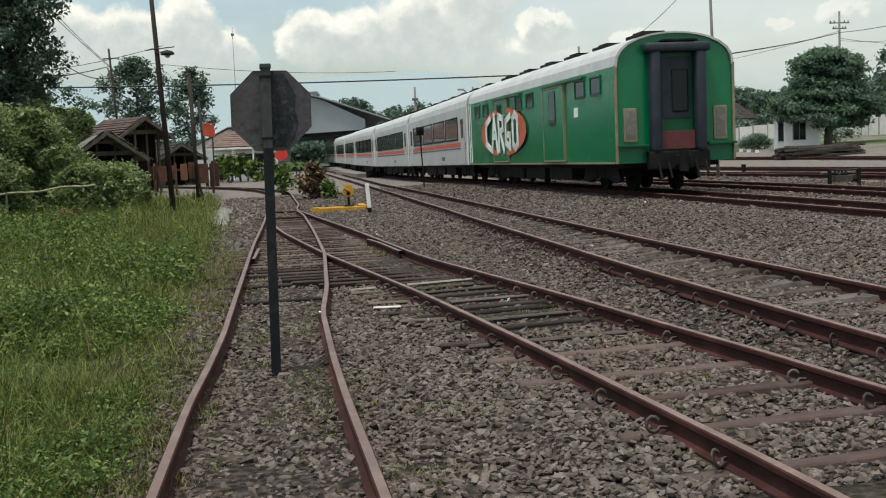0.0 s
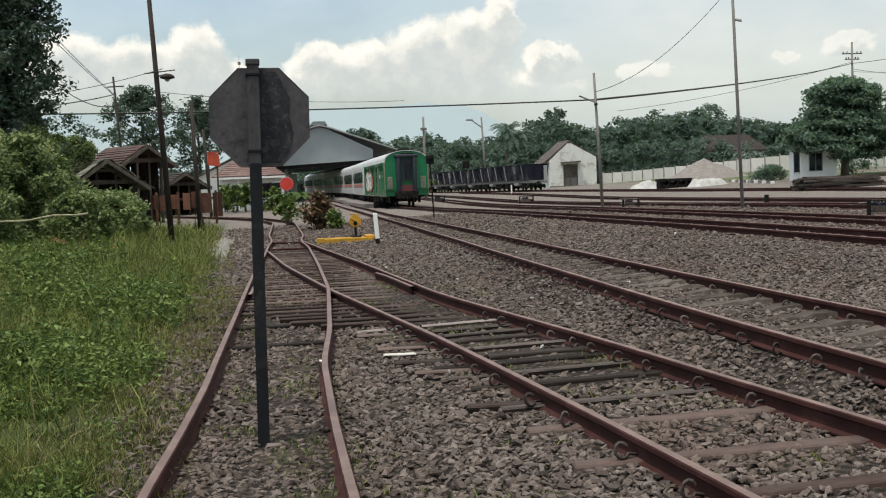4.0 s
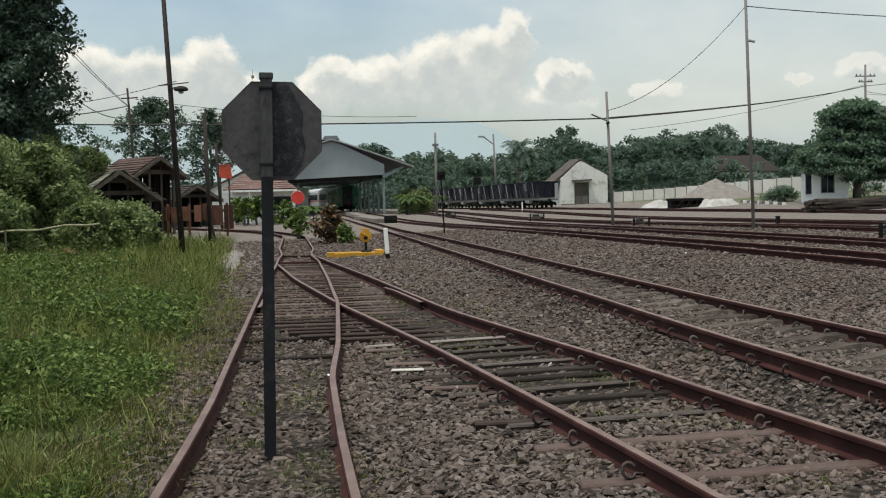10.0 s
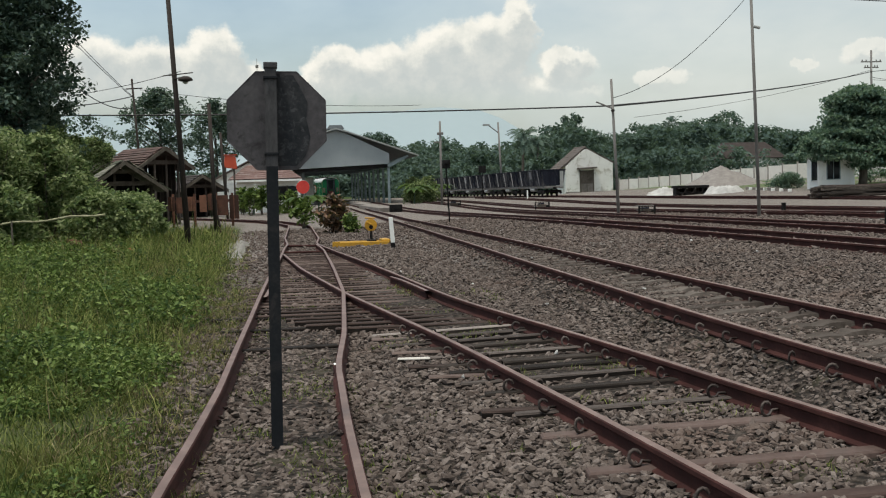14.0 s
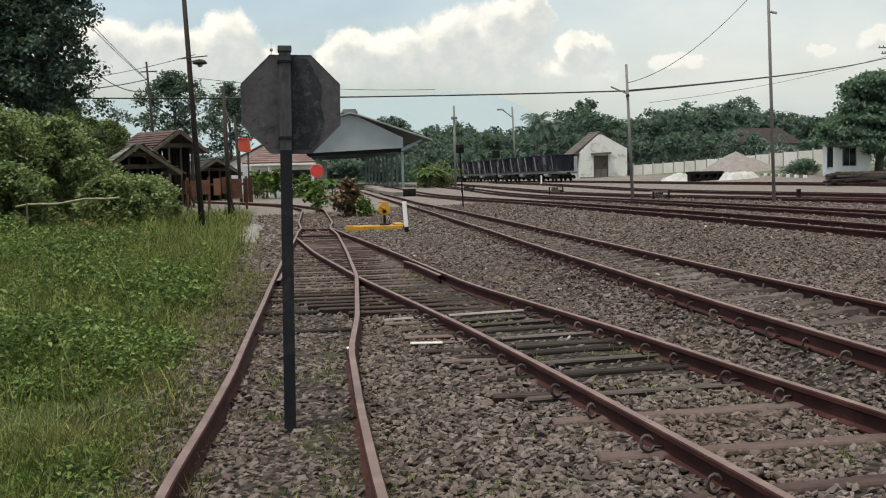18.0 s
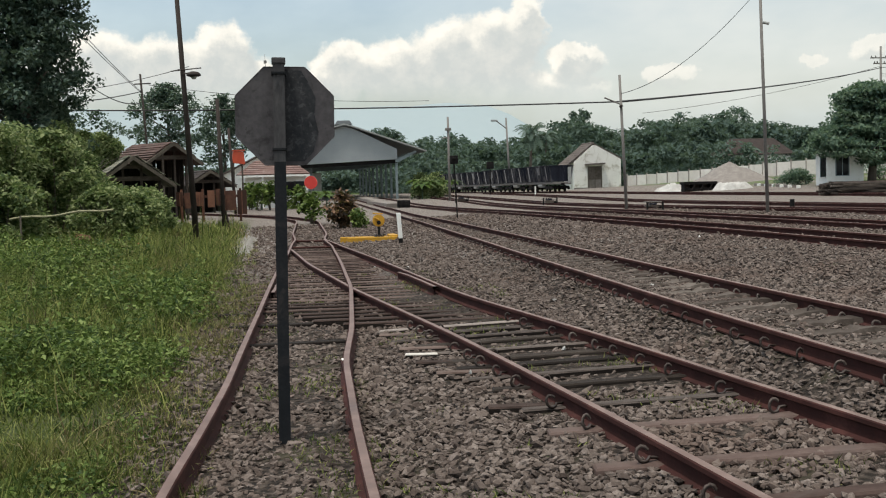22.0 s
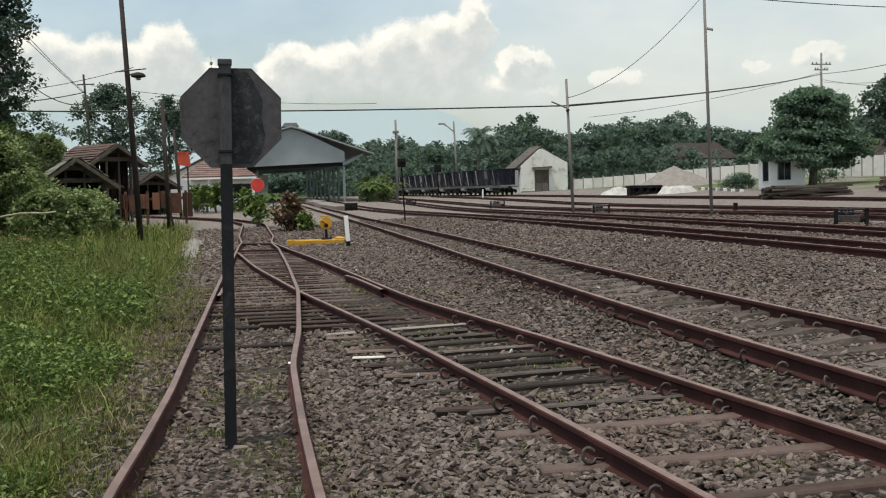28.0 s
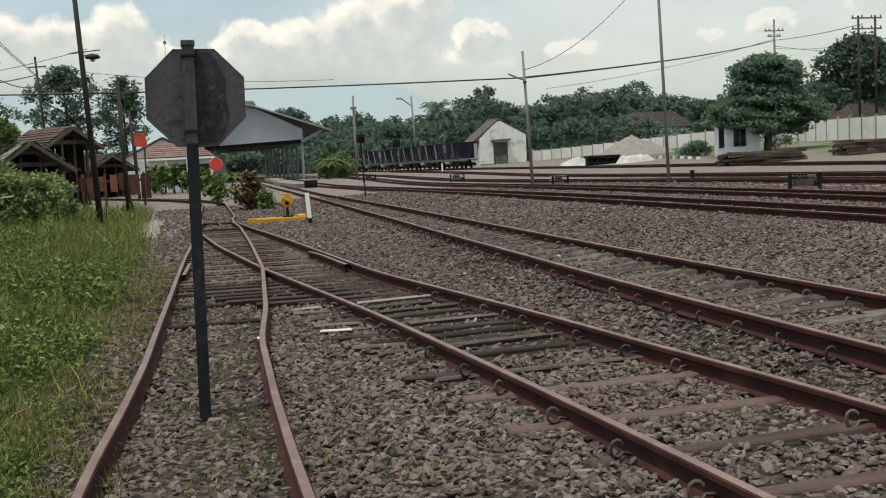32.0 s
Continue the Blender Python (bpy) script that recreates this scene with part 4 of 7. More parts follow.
def bogie(parent, y):
    b = part("bogie", prism([(-1.55, 0.42), (-1.35, 0.66), (1.35, 0.66), (1.55, 0.42), (0.9, 0.36), (0.5, 0.5), (-0.5, 0.5), (-0.9, 0.36)], "x", -0.95, 0.95), M["black"], parent)
    b.matrix_basis = pose(0, y, 0)
    for ay in (-1.05, 1.05):
        for sx in (-0.56, 0.56):
            bm = bmesh.new()
            bm_rod(bm, (sx - 0.06, ay, 0.40), (sx + 0.06, ay, 0.40), 0.40, n=20)
            bm_rod(bm, (sx + 0.05 * (1 if sx > 0 else -1), ay, 0.40), (sx + 0.16 * (1 if sx > 0 else -1), ay, 0.40), 0.13, n=12)
            part("wheel", bm, M["black"], b)
        part("axle", rod((-0.6, ay, 0.40), (0.6, ay, 0.40), 0.07), M["black"], b)
    for sx in (-1.0, 1.0):
        part("side_frame", prism([(-1.5, 0.30), (-1.3, 0.62), (1.3, 0.62), (1.5, 0.30), (1.0, 0.22), (0.6, 0.34), (-0.6, 0.34), (-1.0, 0.22)], "x", sx - 0.05, sx + 0.05), M["black"], b)
        for ay in (-0.3, 0.3):
            part("spring", rod((sx, ay, 0.34), (sx, ay, 0.60), 0.09, n=12), M["black"], b)
    return b


def letter_path(bm, strokes, x, y0, z0, w, h, t):
    """Bold block strokes on the side of a car: each stroke is a bar between two corners of the letter's cell."""
    for (a, b), (c, d) in strokes:
        p, q = Vector((x, y0 - a * w, z0 + b * h)), Vector((x, y0 - c * w, z0 + d * h))
        along = (q - p).normalized()
        nrm = along.cross(Vector((1, 0, 0))) * t / 2
        p, q = p - along * t / 2, q + along * t / 2
        vs = [bm.verts.new(v + Vector((dx, 0, 0))) for dx in (0, 0.012) for v in (p + nrm, p - nrm, q - nrm, q + nrm)]
        for f in ((0, 1, 2, 3), (7, 6, 5, 4), (0, 4, 5, 1), (1, 5, 6, 2), (2, 6, 7, 3), (3, 7, 4, 0)):
            bm.faces.new([vs[i] for i in f])


LETTERS = {"C": [((0.9, 0.95), (0.15, 0.8)), ((0.15, 0.8), (0.1, 0.2)), ((0.1, 0.2), (0.9, 0.05))],
           "A": [((0.0, 0.0), (0.5, 1.0)), ((0.5, 1.0), (1.0, 0.0)), ((0.25, 0.4), (0.75, 0.4))],
           "R": [((0.1, 0.0), (0.1, 1.0)), ((0.1, 1.0), (0.85, 0.9)), ((0.85, 0.9), (0.85, 0.6)), ((0.85, 0.6), (0.1, 0.5)), ((0.4, 0.5), (0.95, 0.0))],
           "G": [((0.9, 0.95), (0.15, 0.8)), ((0.15, 0.8), (0.1, 0.2)), ((0.1, 0.2), (0.85, 0.05)), ((0.85, 0.05), (0.85, 0.42)), ((0.85, 0.42), (0.5, 0.42))],
           "O": [((0.12, 0.15), (0.12, 0.85)), ((0.12, 0.85), (0.5, 0.97)), ((0.5, 0.97), (0.88, 0.85)), ((0.88, 0.85), (0.88, 0.15)), ((0.88, 0.15), (0.5, 0.03)), ((0.5, 0.03), (0.12, 0.15))]}


def oval(bm, x, yc, zc, a0, a1, ry, rz, ry2, rz2, n=26):
    """A crescent on the side of the car between two ellipses, from angle a0 to a1."""
    ring = []
    for i in range(n + 1):
        a = radians(a0 + (a1 - a0) * i / n)
        ring.append([bm.verts.new((x + d, yc + rY * math.cos(a), zc + rZ * math.sin(a))) for d in (0, 0.006) for rY, rZ in ((ry, rz), (ry2, rz2))])
    for p, q in zip(ring, ring[1:]):
        for i, j in ((0, 1), (1, 3), (3, 2), (2, 0)):
            bm.faces.new((p[i], p[j], q[j], q[i]))
    bm.faces.new((ring[0][0], ring[0][1], ring[0][3], ring[0][2]))
    bm.faces.new((ring[-1][0], ring[-1][1], ring[-1][3], ring[-1][2]))


def frame_bm(x, y0, y1, z0, z1, w=0.05, d=0.03):
    bm = bmesh.new()
    for a, b, c, e in ((y0 - w, y1 + w, z1, z1 + w), (y0 - w, y1 + w, z0 - w, z0), (y0 - w, y0, z0, z1), (y1, y1 + w, z0, z1)):
        bm_box(bm, x - d, x + d, a, b, c, e)
    return bm


def car_body(car, lower_mat):
    """Side walls, end walls and roof of a car, as parts. The car's rear end is at y = 0 and it reaches to y = CAR."""
    for sx in (-1, 1):
        part("side_wall", box(sx * HALF_W - 0.04, sx * HALF_W + 0.04, 0.02, CAR - 0.02, SILL, GUTTER, 0.012), lower_mat, car)
    sec = car_section()
    roof = sec[1:-1]
    inner = [(u * 0.985, v - 0.04) for u, v in roof][::-1]
    part("roof", prism([(u * 1.02, v) for u, v in roof] + inner, "y", -0.06, CAR + 0.06), M["roof_grey"], car, smooth=False)
    for i in range(6):
        y = 1.6 + i * (CAR - 3.2) / 5
        bm = bmesh.new()
        bm_box(bm, -0.42, 0.42, y - 0.55, y + 0.55, CROWN - 0.06, CROWN + 0.10, 0.04)
        bm_box(bm, -0.30, 0.30, y - 0.35, y + 0.35, CROWN + 0.10, CROWN + 0.16, 0.02)
        part("roof_vent", bm, M["black"], car)
    part("underframe", box(-1.2, 1.2, 0.3, CAR - 0.3, 0.60, SILL + 0.02), M["black"], car)
    for y, l in ((4.6, 2.3), (7.4, 2.2), (10.0, 2.5)):
        for sx in (-1, 1):
            part("equipment_box", box(sx * 0.85 - 0.35, sx * 0.85 + 0.35, y, y + l, 0.28, 0.61, 0.03), M["black"], car)
    for y in (2.5, CAR - 2.5):
        bogie(car, y)


def end_wall(car, y, mat, out):
    """An end wall with a gangway: rubber tubes at the sides and over the top, an inner door, a buffer plate and coupler."""
    sec = car_section()
    part("end_wall", prism(sec, "y", min(y, y - out * 0.06), max(y, y - out * 0.06)), mat, car)
    o = out
    for sx in (-1, 1):
        part("gangway_bellows", box(sx * 0.56 - 0.13, sx * 0.56 + 0.13, min(y, y + o * 0.34), max(y, y + o * 0.34), 0.95, 3.35, 0.10), M["rubber"], car, smooth=True)
    part("gangway_hood", box(-0.80, 0.80, min(y, y + o * 0.36), max(y, y + o * 0.36), 3.30, 3.52, 0.07), M["rubber"], car, smooth=True)
    part("gangway_lip", box(-0.35, 0.5, min(y, y + o * 0.30), max(y, y + o * 0.30), 3.54, 3.60, 0.02), M["black"], car)
    part("gangway_wall", box(-0.43, 0.43, min(y, y + o * 0.06), max(y, y + o * 0.06), 1.0, 3.3), M["green_dark"], car)
    part("gangway_door", box(-0.36, 0.36, min(y + o * 0.06, y + o * 0.09), max(y + o * 0.06, y + o * 0.09), 1.75, 3.20, 0.01), M["rubber"], car)
    part("door_window", box(-0.10, 0.30, min(y + o * 0.09, y + o * 0.11), max(y + o * 0.09, y + o * 0.11), 1.9, 2.9, 0.03), M["window"], car)
    part("fall_plate", box(-0.42, 0.42, min(y + o * 0.06, y + o * 0.2), max(y + o * 0.06, y + o * 0.2), 1.02, 1.45, 0.01), M["maroon"], car)
    part("buffer_beam", box(-0.75, 0.75, min(y, y + o * 0.3), max(y, y + o * 0.3), 0.55, 0.98, 0.04), M["black"], car)
    bm = bmesh.new()
    bm_box(bm, -0.16, 0.16, min(y, y + o * 0.62), max(y, y + o * 0.62), 0.62, 0.90, 0.06)
    bm_rod(bm, (-0.05, y + o * 0.60, 0.5), (-0.05, y + o * 0.60, 1.0), 0.11, n=12)
    part("coupler", bm, M["black"], car)
    for sx in (-0.55, -0.3, 0.38, 0.62):
        bm = bmesh.new()
        bm_rod(bm, (sx, y + o * 0.28, 0.75), (sx + 0.03, y + o * 0.42, 0.35), 0.03, n=8)
        part("brake_hose", bm, M["black"], car)
    for sx in (-1, 1):
        part("lamp_panel", box(sx * 1.13 - 0.17, sx * 1.13 + 0.17, min(y, y + o * 0.04), max(y, y + o * 0.04), 1.22, 2.02, 0.02), M["gold"], car, "brass framed marker lamp panel")
        part("panel_glass", box(sx * 1.13 - 0.115, sx * 1.13 + 0.115, min(y + o * 0.04, y + o * 0.05), max(y + o * 0.04, y + o * 0.05), 1.30, 1.95, 0.01), M["lamp_glass"], car)
        for z in (1.42, 1.72):
            part("marker_lamp", rod((sx * 1.13, y + o * 0.03, z), (sx * 1.13, y + o * 0.062, z), 0.055, n=14), M["lamp_glass"], car)
        part("end_step", box(sx * 1.10 - 0.36, sx * 1.10 + 0.36, min(y, y + o * 0.24), max(y, y + o * 0.24), 1.10, 1.16, 0.01), M["green_dark"], car)
        part("corner_post", box(sx * 1.475 - 0.03, sx * 1.475 + 0.03, min(y, y + o * 0.06), max(y, y + o * 0.06), SILL, GUTTER + 0.02, 0.01), M["gold"] if mat == M["green"] else M["white_paint"], car)


def baggage_car():
    car = thing("baggage_car", "glossy green baggage car with white lettering, rolling along rusty rails", "railway car")
    car_body(car, M["green"])
    end_wall(car, 0.0, M["green"], -1)
    end_wall(car, CAR, M["green"], 1)
    x = -HALF_W - 0.04
    # sliding doors with their tracks
    for y0 in (4.1, 10.6):
        d = part("sliding_door", box(x - 0.05, x + 0.01, y0, y0 + 2.0, SILL + 0.12, GUTTER - 0.18, 0.01), M["green"], car)
        part("door_window", box(x - 0.065, x - 0.048, y0 + 0.75, y0 + 1.35, 1.8, 2.75, 0.02), M["window"], d)
        part("door_frame", frame_bm(x - 0.03, y0, y0 + 2.0, SILL + 0.12, GUTTER - 0.18, 0.04, 0.035), M["gold"], d)
        part("door_rail", box(x - 0.08, x, y0 - 1.8, y0 + 2.1, GUTTER - 0.12, GUTTER - 0.06), M["green_dark"], d)
    for y0 in (1.0, 2.3, 7.4, 8.8, 13.6, 15.0):
        w = part("side_window", box(x - 0.012, x + 0.02, y0, y0 + 0.75, 2.45, 2.85, 0.02), M["window"], car)
        part("window_frame", frame_bm(x, y0, y0 + 0.75, 2.45, 2.85, 0.04, 0.03), M["green_dark"], w)
    part("sill_strip", box(x - 0.012, x + 0.01, 0.05, CAR - 0.05, SILL, SILL + 0.05), M["gold"], car)
    part("number_plate", box(x - 0.01, x + 0.01, 2.9, 3.25, 1.95, 2.2, 0.004), M["white_paint"], car, "small white plate")
    for y in (16.6, 16.9):
        part("corner_strip", box(x - 0.012, x + 0.01, y - 0.06, y + 0.04, SILL + 0.08, GUTTER - 0.02), M["white_paint"], car)
    # lettering inside two orange crescents
    bm = bmesh.new()
    oval(bm, x - 0.062, 11.3, 1.80, -78, 78, 3.2, 0.80, 2.35, 0.66)
    oval(bm, x - 0.062, 11.3, 1.80, 102, 258, 3.2, 0.80, 2.35, 0.66)
    bmesh.ops.recalc_face_normals(bm, faces=bm.faces)
    part("crescent_emblem", bm, M["orange"], car, "orange crescents")
    for i, ch in enumerate("CARGO"):
        bm = bmesh.new()
        letter_path(bm, LETTERS[ch], x - 0.085, 13.75 - i * 0.98, 1.22, 0.80, 1.14, 0.21)
        bmesh.ops.recalc_face_normals(bm, faces=bm.faces)
        part("letter", bm, M["white_paint"], car, "white painted capital letter")
    return car


def coach():
    car = thing("passenger_coach", "pale grey passenger coach with orange and blue bands", "railway car", group="coaches of the train")
    car_body(car, M["coach_white"])
    end_wall(car, 0.0, M["coach_white"], -1)
    end_wall(car, CAR, M["coach_white"], 1)
    for sx in (-1, 1):
        x = sx * (HALF_W + 0.04)
        part("orange_band", box(min(x, x + sx * 0.006), max(x, x + sx * 0.006), 0.3, CAR - 0.3, 1.46, 1.63), M["orange"], car, "orange painted band")
        part("blue_band", box(min(x, x + sx * 0.006), max(x, x + sx * 0.006), 0.3, CAR - 0.3, 1.36, 1.42), M["blue_band"], car, "dark blue painted band")
        for y0 in (2.0, 5.4, 8.8, 12.2):
            w = part("side_window", box(min(x, x + sx * 0.012), max(x, x + sx * 0.012), y0, y0 + 3.0, 1.78, 2.62, 0.01), M["window"], car)
            part("window_frame", frame_bm(x, y0, y0 + 3.0, 1.78, 2.62, 0.05, 0.025), M["black"], w)
        for y0 in (0.5, CAR - 1.4):
            d = part("door", box(min(x, x + sx * 0.015), max(x, x + sx * 0.015), y0, y0 + 0.9, SILL + 0.05, 2.75, 0.01), M["coach_white"], car)
            part("door_window", box(min(x, x + sx * 0.03), max(x, x + sx * 0.03), y0 + 0.2, y0 + 0.7, 1.8, 2.55, 0.01), M["window"], d)
        part("data_plate", box(min(x, x + sx * 0.008), max(x, x + sx * 0.008), 5.5, 6.3, 0.92, 1.08), M["blue_band"], car)
    return car


def build_train():
    cars = [baggage_car()]
    first = coach()
    cars.append(first)
    for i in range(5):
        cars.append(copy_thing(first, Matrix()))
    return cars


TRAIN = build_train()
# seconds and the place of the train's rear end along the line (its y)
TRAIN_ROWS = [(0, 23.6), (0.5, 28.0), (1.0, 34.0), (1.5, 41.5), (2.0, 48.6), (3.0, 62), (4.0, 75), (5.0, 88), (6.0, 105), (7.0, 122), (8.0, 136), (9.0, 148), (10.0, 158), (11.0, 167.5), (12.0, 177),
              (13.0, 187), (14.5, 200), (16.0, 213), (19.0, 232), (22.0, 246), (26.0, 256), (32.0, 266)]


def train_place(t):
    y = np.interp(t, [r[0] for r in TRAIN_ROWS], [r[1] for r in TRAIN_ROWS])
    return float(np.interp(y, LINE[:, 1], ARC))


# ---- the stop board by the siding ----
def ground_at(x, y):
    return float(land(x, y))


def stop_board():
    th = thing("stop_board", "octagonal stop board seen from its grimy black back on a post", "railway sign", pose(0.012, 7.58, ground_at(0, 7.6), 0.0, 1.0, 0))
    post = bmesh.new()
    bm_prism(post, [(-0.039, -0.05), (0.039, -0.05), (0.039, -0.042), (0.005, -0.042), (0.005, 0.05), (-0.039, 0.05)], "z", -0.3, 1.90)
    bmesh.ops.recalc_face_normals(post, faces=post.faces)
    part("post", post, M["sign_post"], th)
    upper = bmesh.new()
    bm_prism(upper, [(-0.039, -0.05), (0.039, -0.05), (0.039, -0.042), (0.005, -0.042), (0.005, 0.05), (-0.039, 0.05)], "z", 1.90, 2.568)
    bmesh.ops.recalc_face_normals(upper, faces=upper.faces)
    part("upper_post", upper, M["sign_bare"], th, "weathered grey upper end of post")
    part("post_web", box(0.012, 0.039, -0.04, 0.05, -0.3, 2.56, 0.004), M["sign_post"], th)
    part("post_cap", box(-0.046, 0.046, -0.058, 0.06, 2.548, 2.588, 0.008), M["sign_bare"], th)
    apo = 0.327
    r = apo / math.cos(math.pi / 8)
    out = [(0.038 + r * math.cos(math.pi / 8 + i * math.pi / 4), 2.208 + r * math.sin(math.pi / 8 + i * math.pi / 4)) for i in range(8)]
    part("plate", prism(out, "y", 0.056, 0.062), M["sign_back"], th, "grimy black octagonal plate")
    film = [(0.042, 1.905), (0.165, 1.905), (0.225, 1.97), (0.26, 2.1), (0.235, 2.22), (0.245, 2.33), (0.20, 2.43), (0.15, 2.51), (0.042, 2.52)]
    part("grime_film", prism(film, "y", 0.0525, 0.0555), M["grime"], th, "dark mottled dirt film")
    rim = bmesh.new()
    for i in range(8):
        (a, b), (c, d) = out[i], out[(i + 1) % 8]
        bm_rod(rim, (a, 0.058, b), (c, 0.058, d), 0.004, n=6)
    part("plate_rim", rim, M["sign_back"], th)
    for z in (1.973, 2.476):
        part("clamp", box(-0.048, 0.048, -0.056, 0.056, z, z + 0.02, 0.004), M["sign_post"], th)
        for x in (-0.025, 0.025):
            part("bolt", rod((x, -0.056, z + 0.01), (x, -0.068, z + 0.01), 0.008, n=6), M["sign_post"], th)


stop_board()


# ---- poles, lamps and wires ----
def pole(name, label, x, y, height, r0, r1, lean, mat, category="pole", group=""):
    """lean: how far the top stands off in x and y."""
    th = thing(name, label, category, pose(x, y, ground_at(x, y)), group)
    part("shaft", rod((0, 0, -0.4), (lean[0], lean[1], height), r0, r1, 14), mat, th, smooth=True)
    return th


def lamp_on(th, x, z, reach, mat):
    arm = part("arm", rod((x, 0, z), (x + reach, 0, z + 0.08), 0.022, n=8), mat, th)
    bm = bmesh.new()
    r = bmesh.ops.create_uvsphere(bm, u_segments=14, v_segments=8, radius=0.24)
    for v in r["verts"]:
        v.co.z = v.co.z * (0.55 if v.co.z > 0 else 0.2)
    bmesh.ops.translate(bm, vec=(x + reach, 0, z - 0.04), verts=bm.verts)
    part("lamp_shade", bm, M["pole_rust"], th, smooth=True)
    part("lamp_glass", rod((x + reach, 0, z - 0.10), (x + reach, 0, z - 0.16), 0.10, 0.05, 12), M["steel_pale"], th)
    return arm


def build_poles():
    p = pole("lamp_pole", "leaning dark rusty pole with a hooded street lamp", -2.55, 37.3, 10.2, 0.10, 0.065, (-0.45, 0.2), M["pole_rust"], "lamp pole")
    lamp_on(p, -0.24, 5.42, 0.34, M["pole_rust"])
    part("cross_bar", rod((-0.62, 0, 5.52), (0.35, 0, 5.62), 0.018, n=8), M["pole_rust"], p)
    q = pole("rail_post", "old upright rail used as a dark post", -2.05, 46.2, 5.35, 0.085, 0.075, (-0.10, 0), M["pole_rust"], "post")
    part("brace", rod((0.25, 0.0, -0.1), (0.05, 0, 0.85), 0.05, n=8), M["pole_rust"], q)
    pole("rail_post", "dark slender post beside the rusty fence", -2.46, 73, 5.6, 0.10, 0.08, (-0.30, 0), M["pole_rust"], "post")
    far = pole("telegraph_pole", "slender grey telegraph pole behind old timber house", -9.6, 92, 11.0, 0.11, 0.08, (-0.6, 0), M["pole_rust"], "pole")
    part("cross_arm", rod((-1.1, 0, 10.2), (0.2, 0, 10.25), 0.05, n=8), M["pole_rust"], far)
    pole("telegraph_pole", "dark pole standing in shrubs beside bamboo rail", -9.8, 47, 10.5, 0.16, 0.12, (-0.5, 0), M["pole_rust"], "pole")
    ant = pole("antenna_mast", "thin mast with a small ball on top", -0.42, 105, 14.0, 0.045, 0.02, (0, 0), M["pole_grey"], "mast")
    part("antenna_ball", rod((0, 0, 13.15), (0, 0, 13.4), 0.14, n=10), M["pole_grey"], ant)
    m = pole("yard_pole", "slim grey-brown yard pole with short bracket arm", 15.6, 48.4, 6.05, 0.075, 0.055, (-0.24, 0), M["pole_grey"], "pole", "yard poles")
    part("bracket_arm", rod((-0.22, 0, 4.75), (-0.95, 0, 5.05), 0.035, n=8), M["pole_grey"], m)
    part("insulator", rod((-0.22, 0, 4.65), (-0.22, -0.2, 4.65), 0.06, n=10), M["pole_rust"], m)
    r = pole("yard_pole", "tall slim grey yard pole carrying a cable", 16.9, 36.7, 9.0, 0.062, 0.046, (-0.25, 0), M["pole_grey"], "pole", "yard poles")
    part("insulator", rod((-0.14, -0.05, 6.55), (0.06, -0.1, 6.50), 0.05, n=10), M["steel_pale"], r)
    part("bracket_arm", rod((-0.75, 0, 8.22), (-0.1, 0, 8.20), 0.035, n=8), M["pole_grey"], r)
    s = pole("signal_mast", "thin lattice mast behind the signal", 16.6, 106, 8.0, 0.13, 0.10, (0, 0), M["pole_grey"], "mast")
    part("mast_collar", box(-0.28, 0.28, -0.2, 0.2, 6.7, 6.95, 0.03), M["pole_grey"], s)
    part("cross_arm", rod((-0.6, 0, 6.0), (0.2, 0, 6.05), 0.05, n=8), M["pole_grey"], s)
    l = pole("street_lamp", "grey street lamp with one outreaching arm", 31.9, 150, 10.2, 0.16, 0.12, (-0.4, 0), M["pole_grey"], "street lamp")
    part("arm", rod((-0.4, 0, 8.8), (-1.7, 0, 9.8), 0.08, n=8), M["pole_grey"], l)
    part("lamp_head", box(-2.5, -1.6, -0.2, 0.2, 9.75, 10.0, 0.05), M["steel_pale"], l)
    u = pole("utility_pole", "grey concrete utility pole with cross arms above tree", 74.8, 130, 15.6, 0.2, 0.12, (0, 0), M["pole_grey"], "utility pole")
    for z, w in ((14.1, 1.35), (13.4, 0.95)):
        part("cross_arm", box(-w, w, -0.06, 0.06, z, z + 0.14), M["pole_grey"], u)
        for x in (-w + 0.15, -w / 2, w / 2, w - 0.15):
            part("insulator", rod((x, 0, z + 0.14), (x, 0, z + 0.34), 0.06, n=8), M["pole_rust"], u)
    t = thing("h_frame_tower", "twin pole transformer tower with cross arms", "utility pole", pose(64.4, 95, ground_at(64.4, 95)))
    for x in (-0.9, 0.9):
        part("shaft", rod((x, 0, -0.3), (x, 0, 11.6), 0.13, 0.10, 12), M["pole_rust"], t, smooth=True)
    for z in (10.3, 11.3):
        part("cross_arm", box(-1.6, 1.6, -0.07, 0.07, z, z + 0.14), M["pole_grey"], t)
        for x in (-1.5, -0.5, 0.5, 1.5):
            part("insulator", rod((x, 0, z + 0.14), (x, 0, z + 0.35), 0.06, n=8), M["pole_rust"], t)
    g = thing("ground_signal", "low black signal box on a thin post", "signal", pose(7.48, 45.8, ground_at(7.48, 45.8)))
    part("post", rod((0, 0, -0.2), (-0.1, 0, 2.3), 0.03, n=10), M["black"], g)
    part("signal_box", box(-0.26, 0.06, -0.12, 0.12, 2.25, 2.6, 0.03), M["black"], g)
    part("hood", box(-0.18, -0.02, -0.22, -0.122, 2.42, 2.52, 0.02), M["black"], g)
    g2 = thing("ground_signal", "low black signal box beside ore wagons", "signal", pose(27.2, 140, ground_at(27.2, 140)))
    part("post", rod((0, 0, -0.2), (0, 0, 3.6), 0.06, n=10), M["black"], g2)
    part("signal_box", box(-0.45, 0.45, -0.2, 0.2, 3.3, 4.2, 0.05), M["black"], g2)


build_poles()


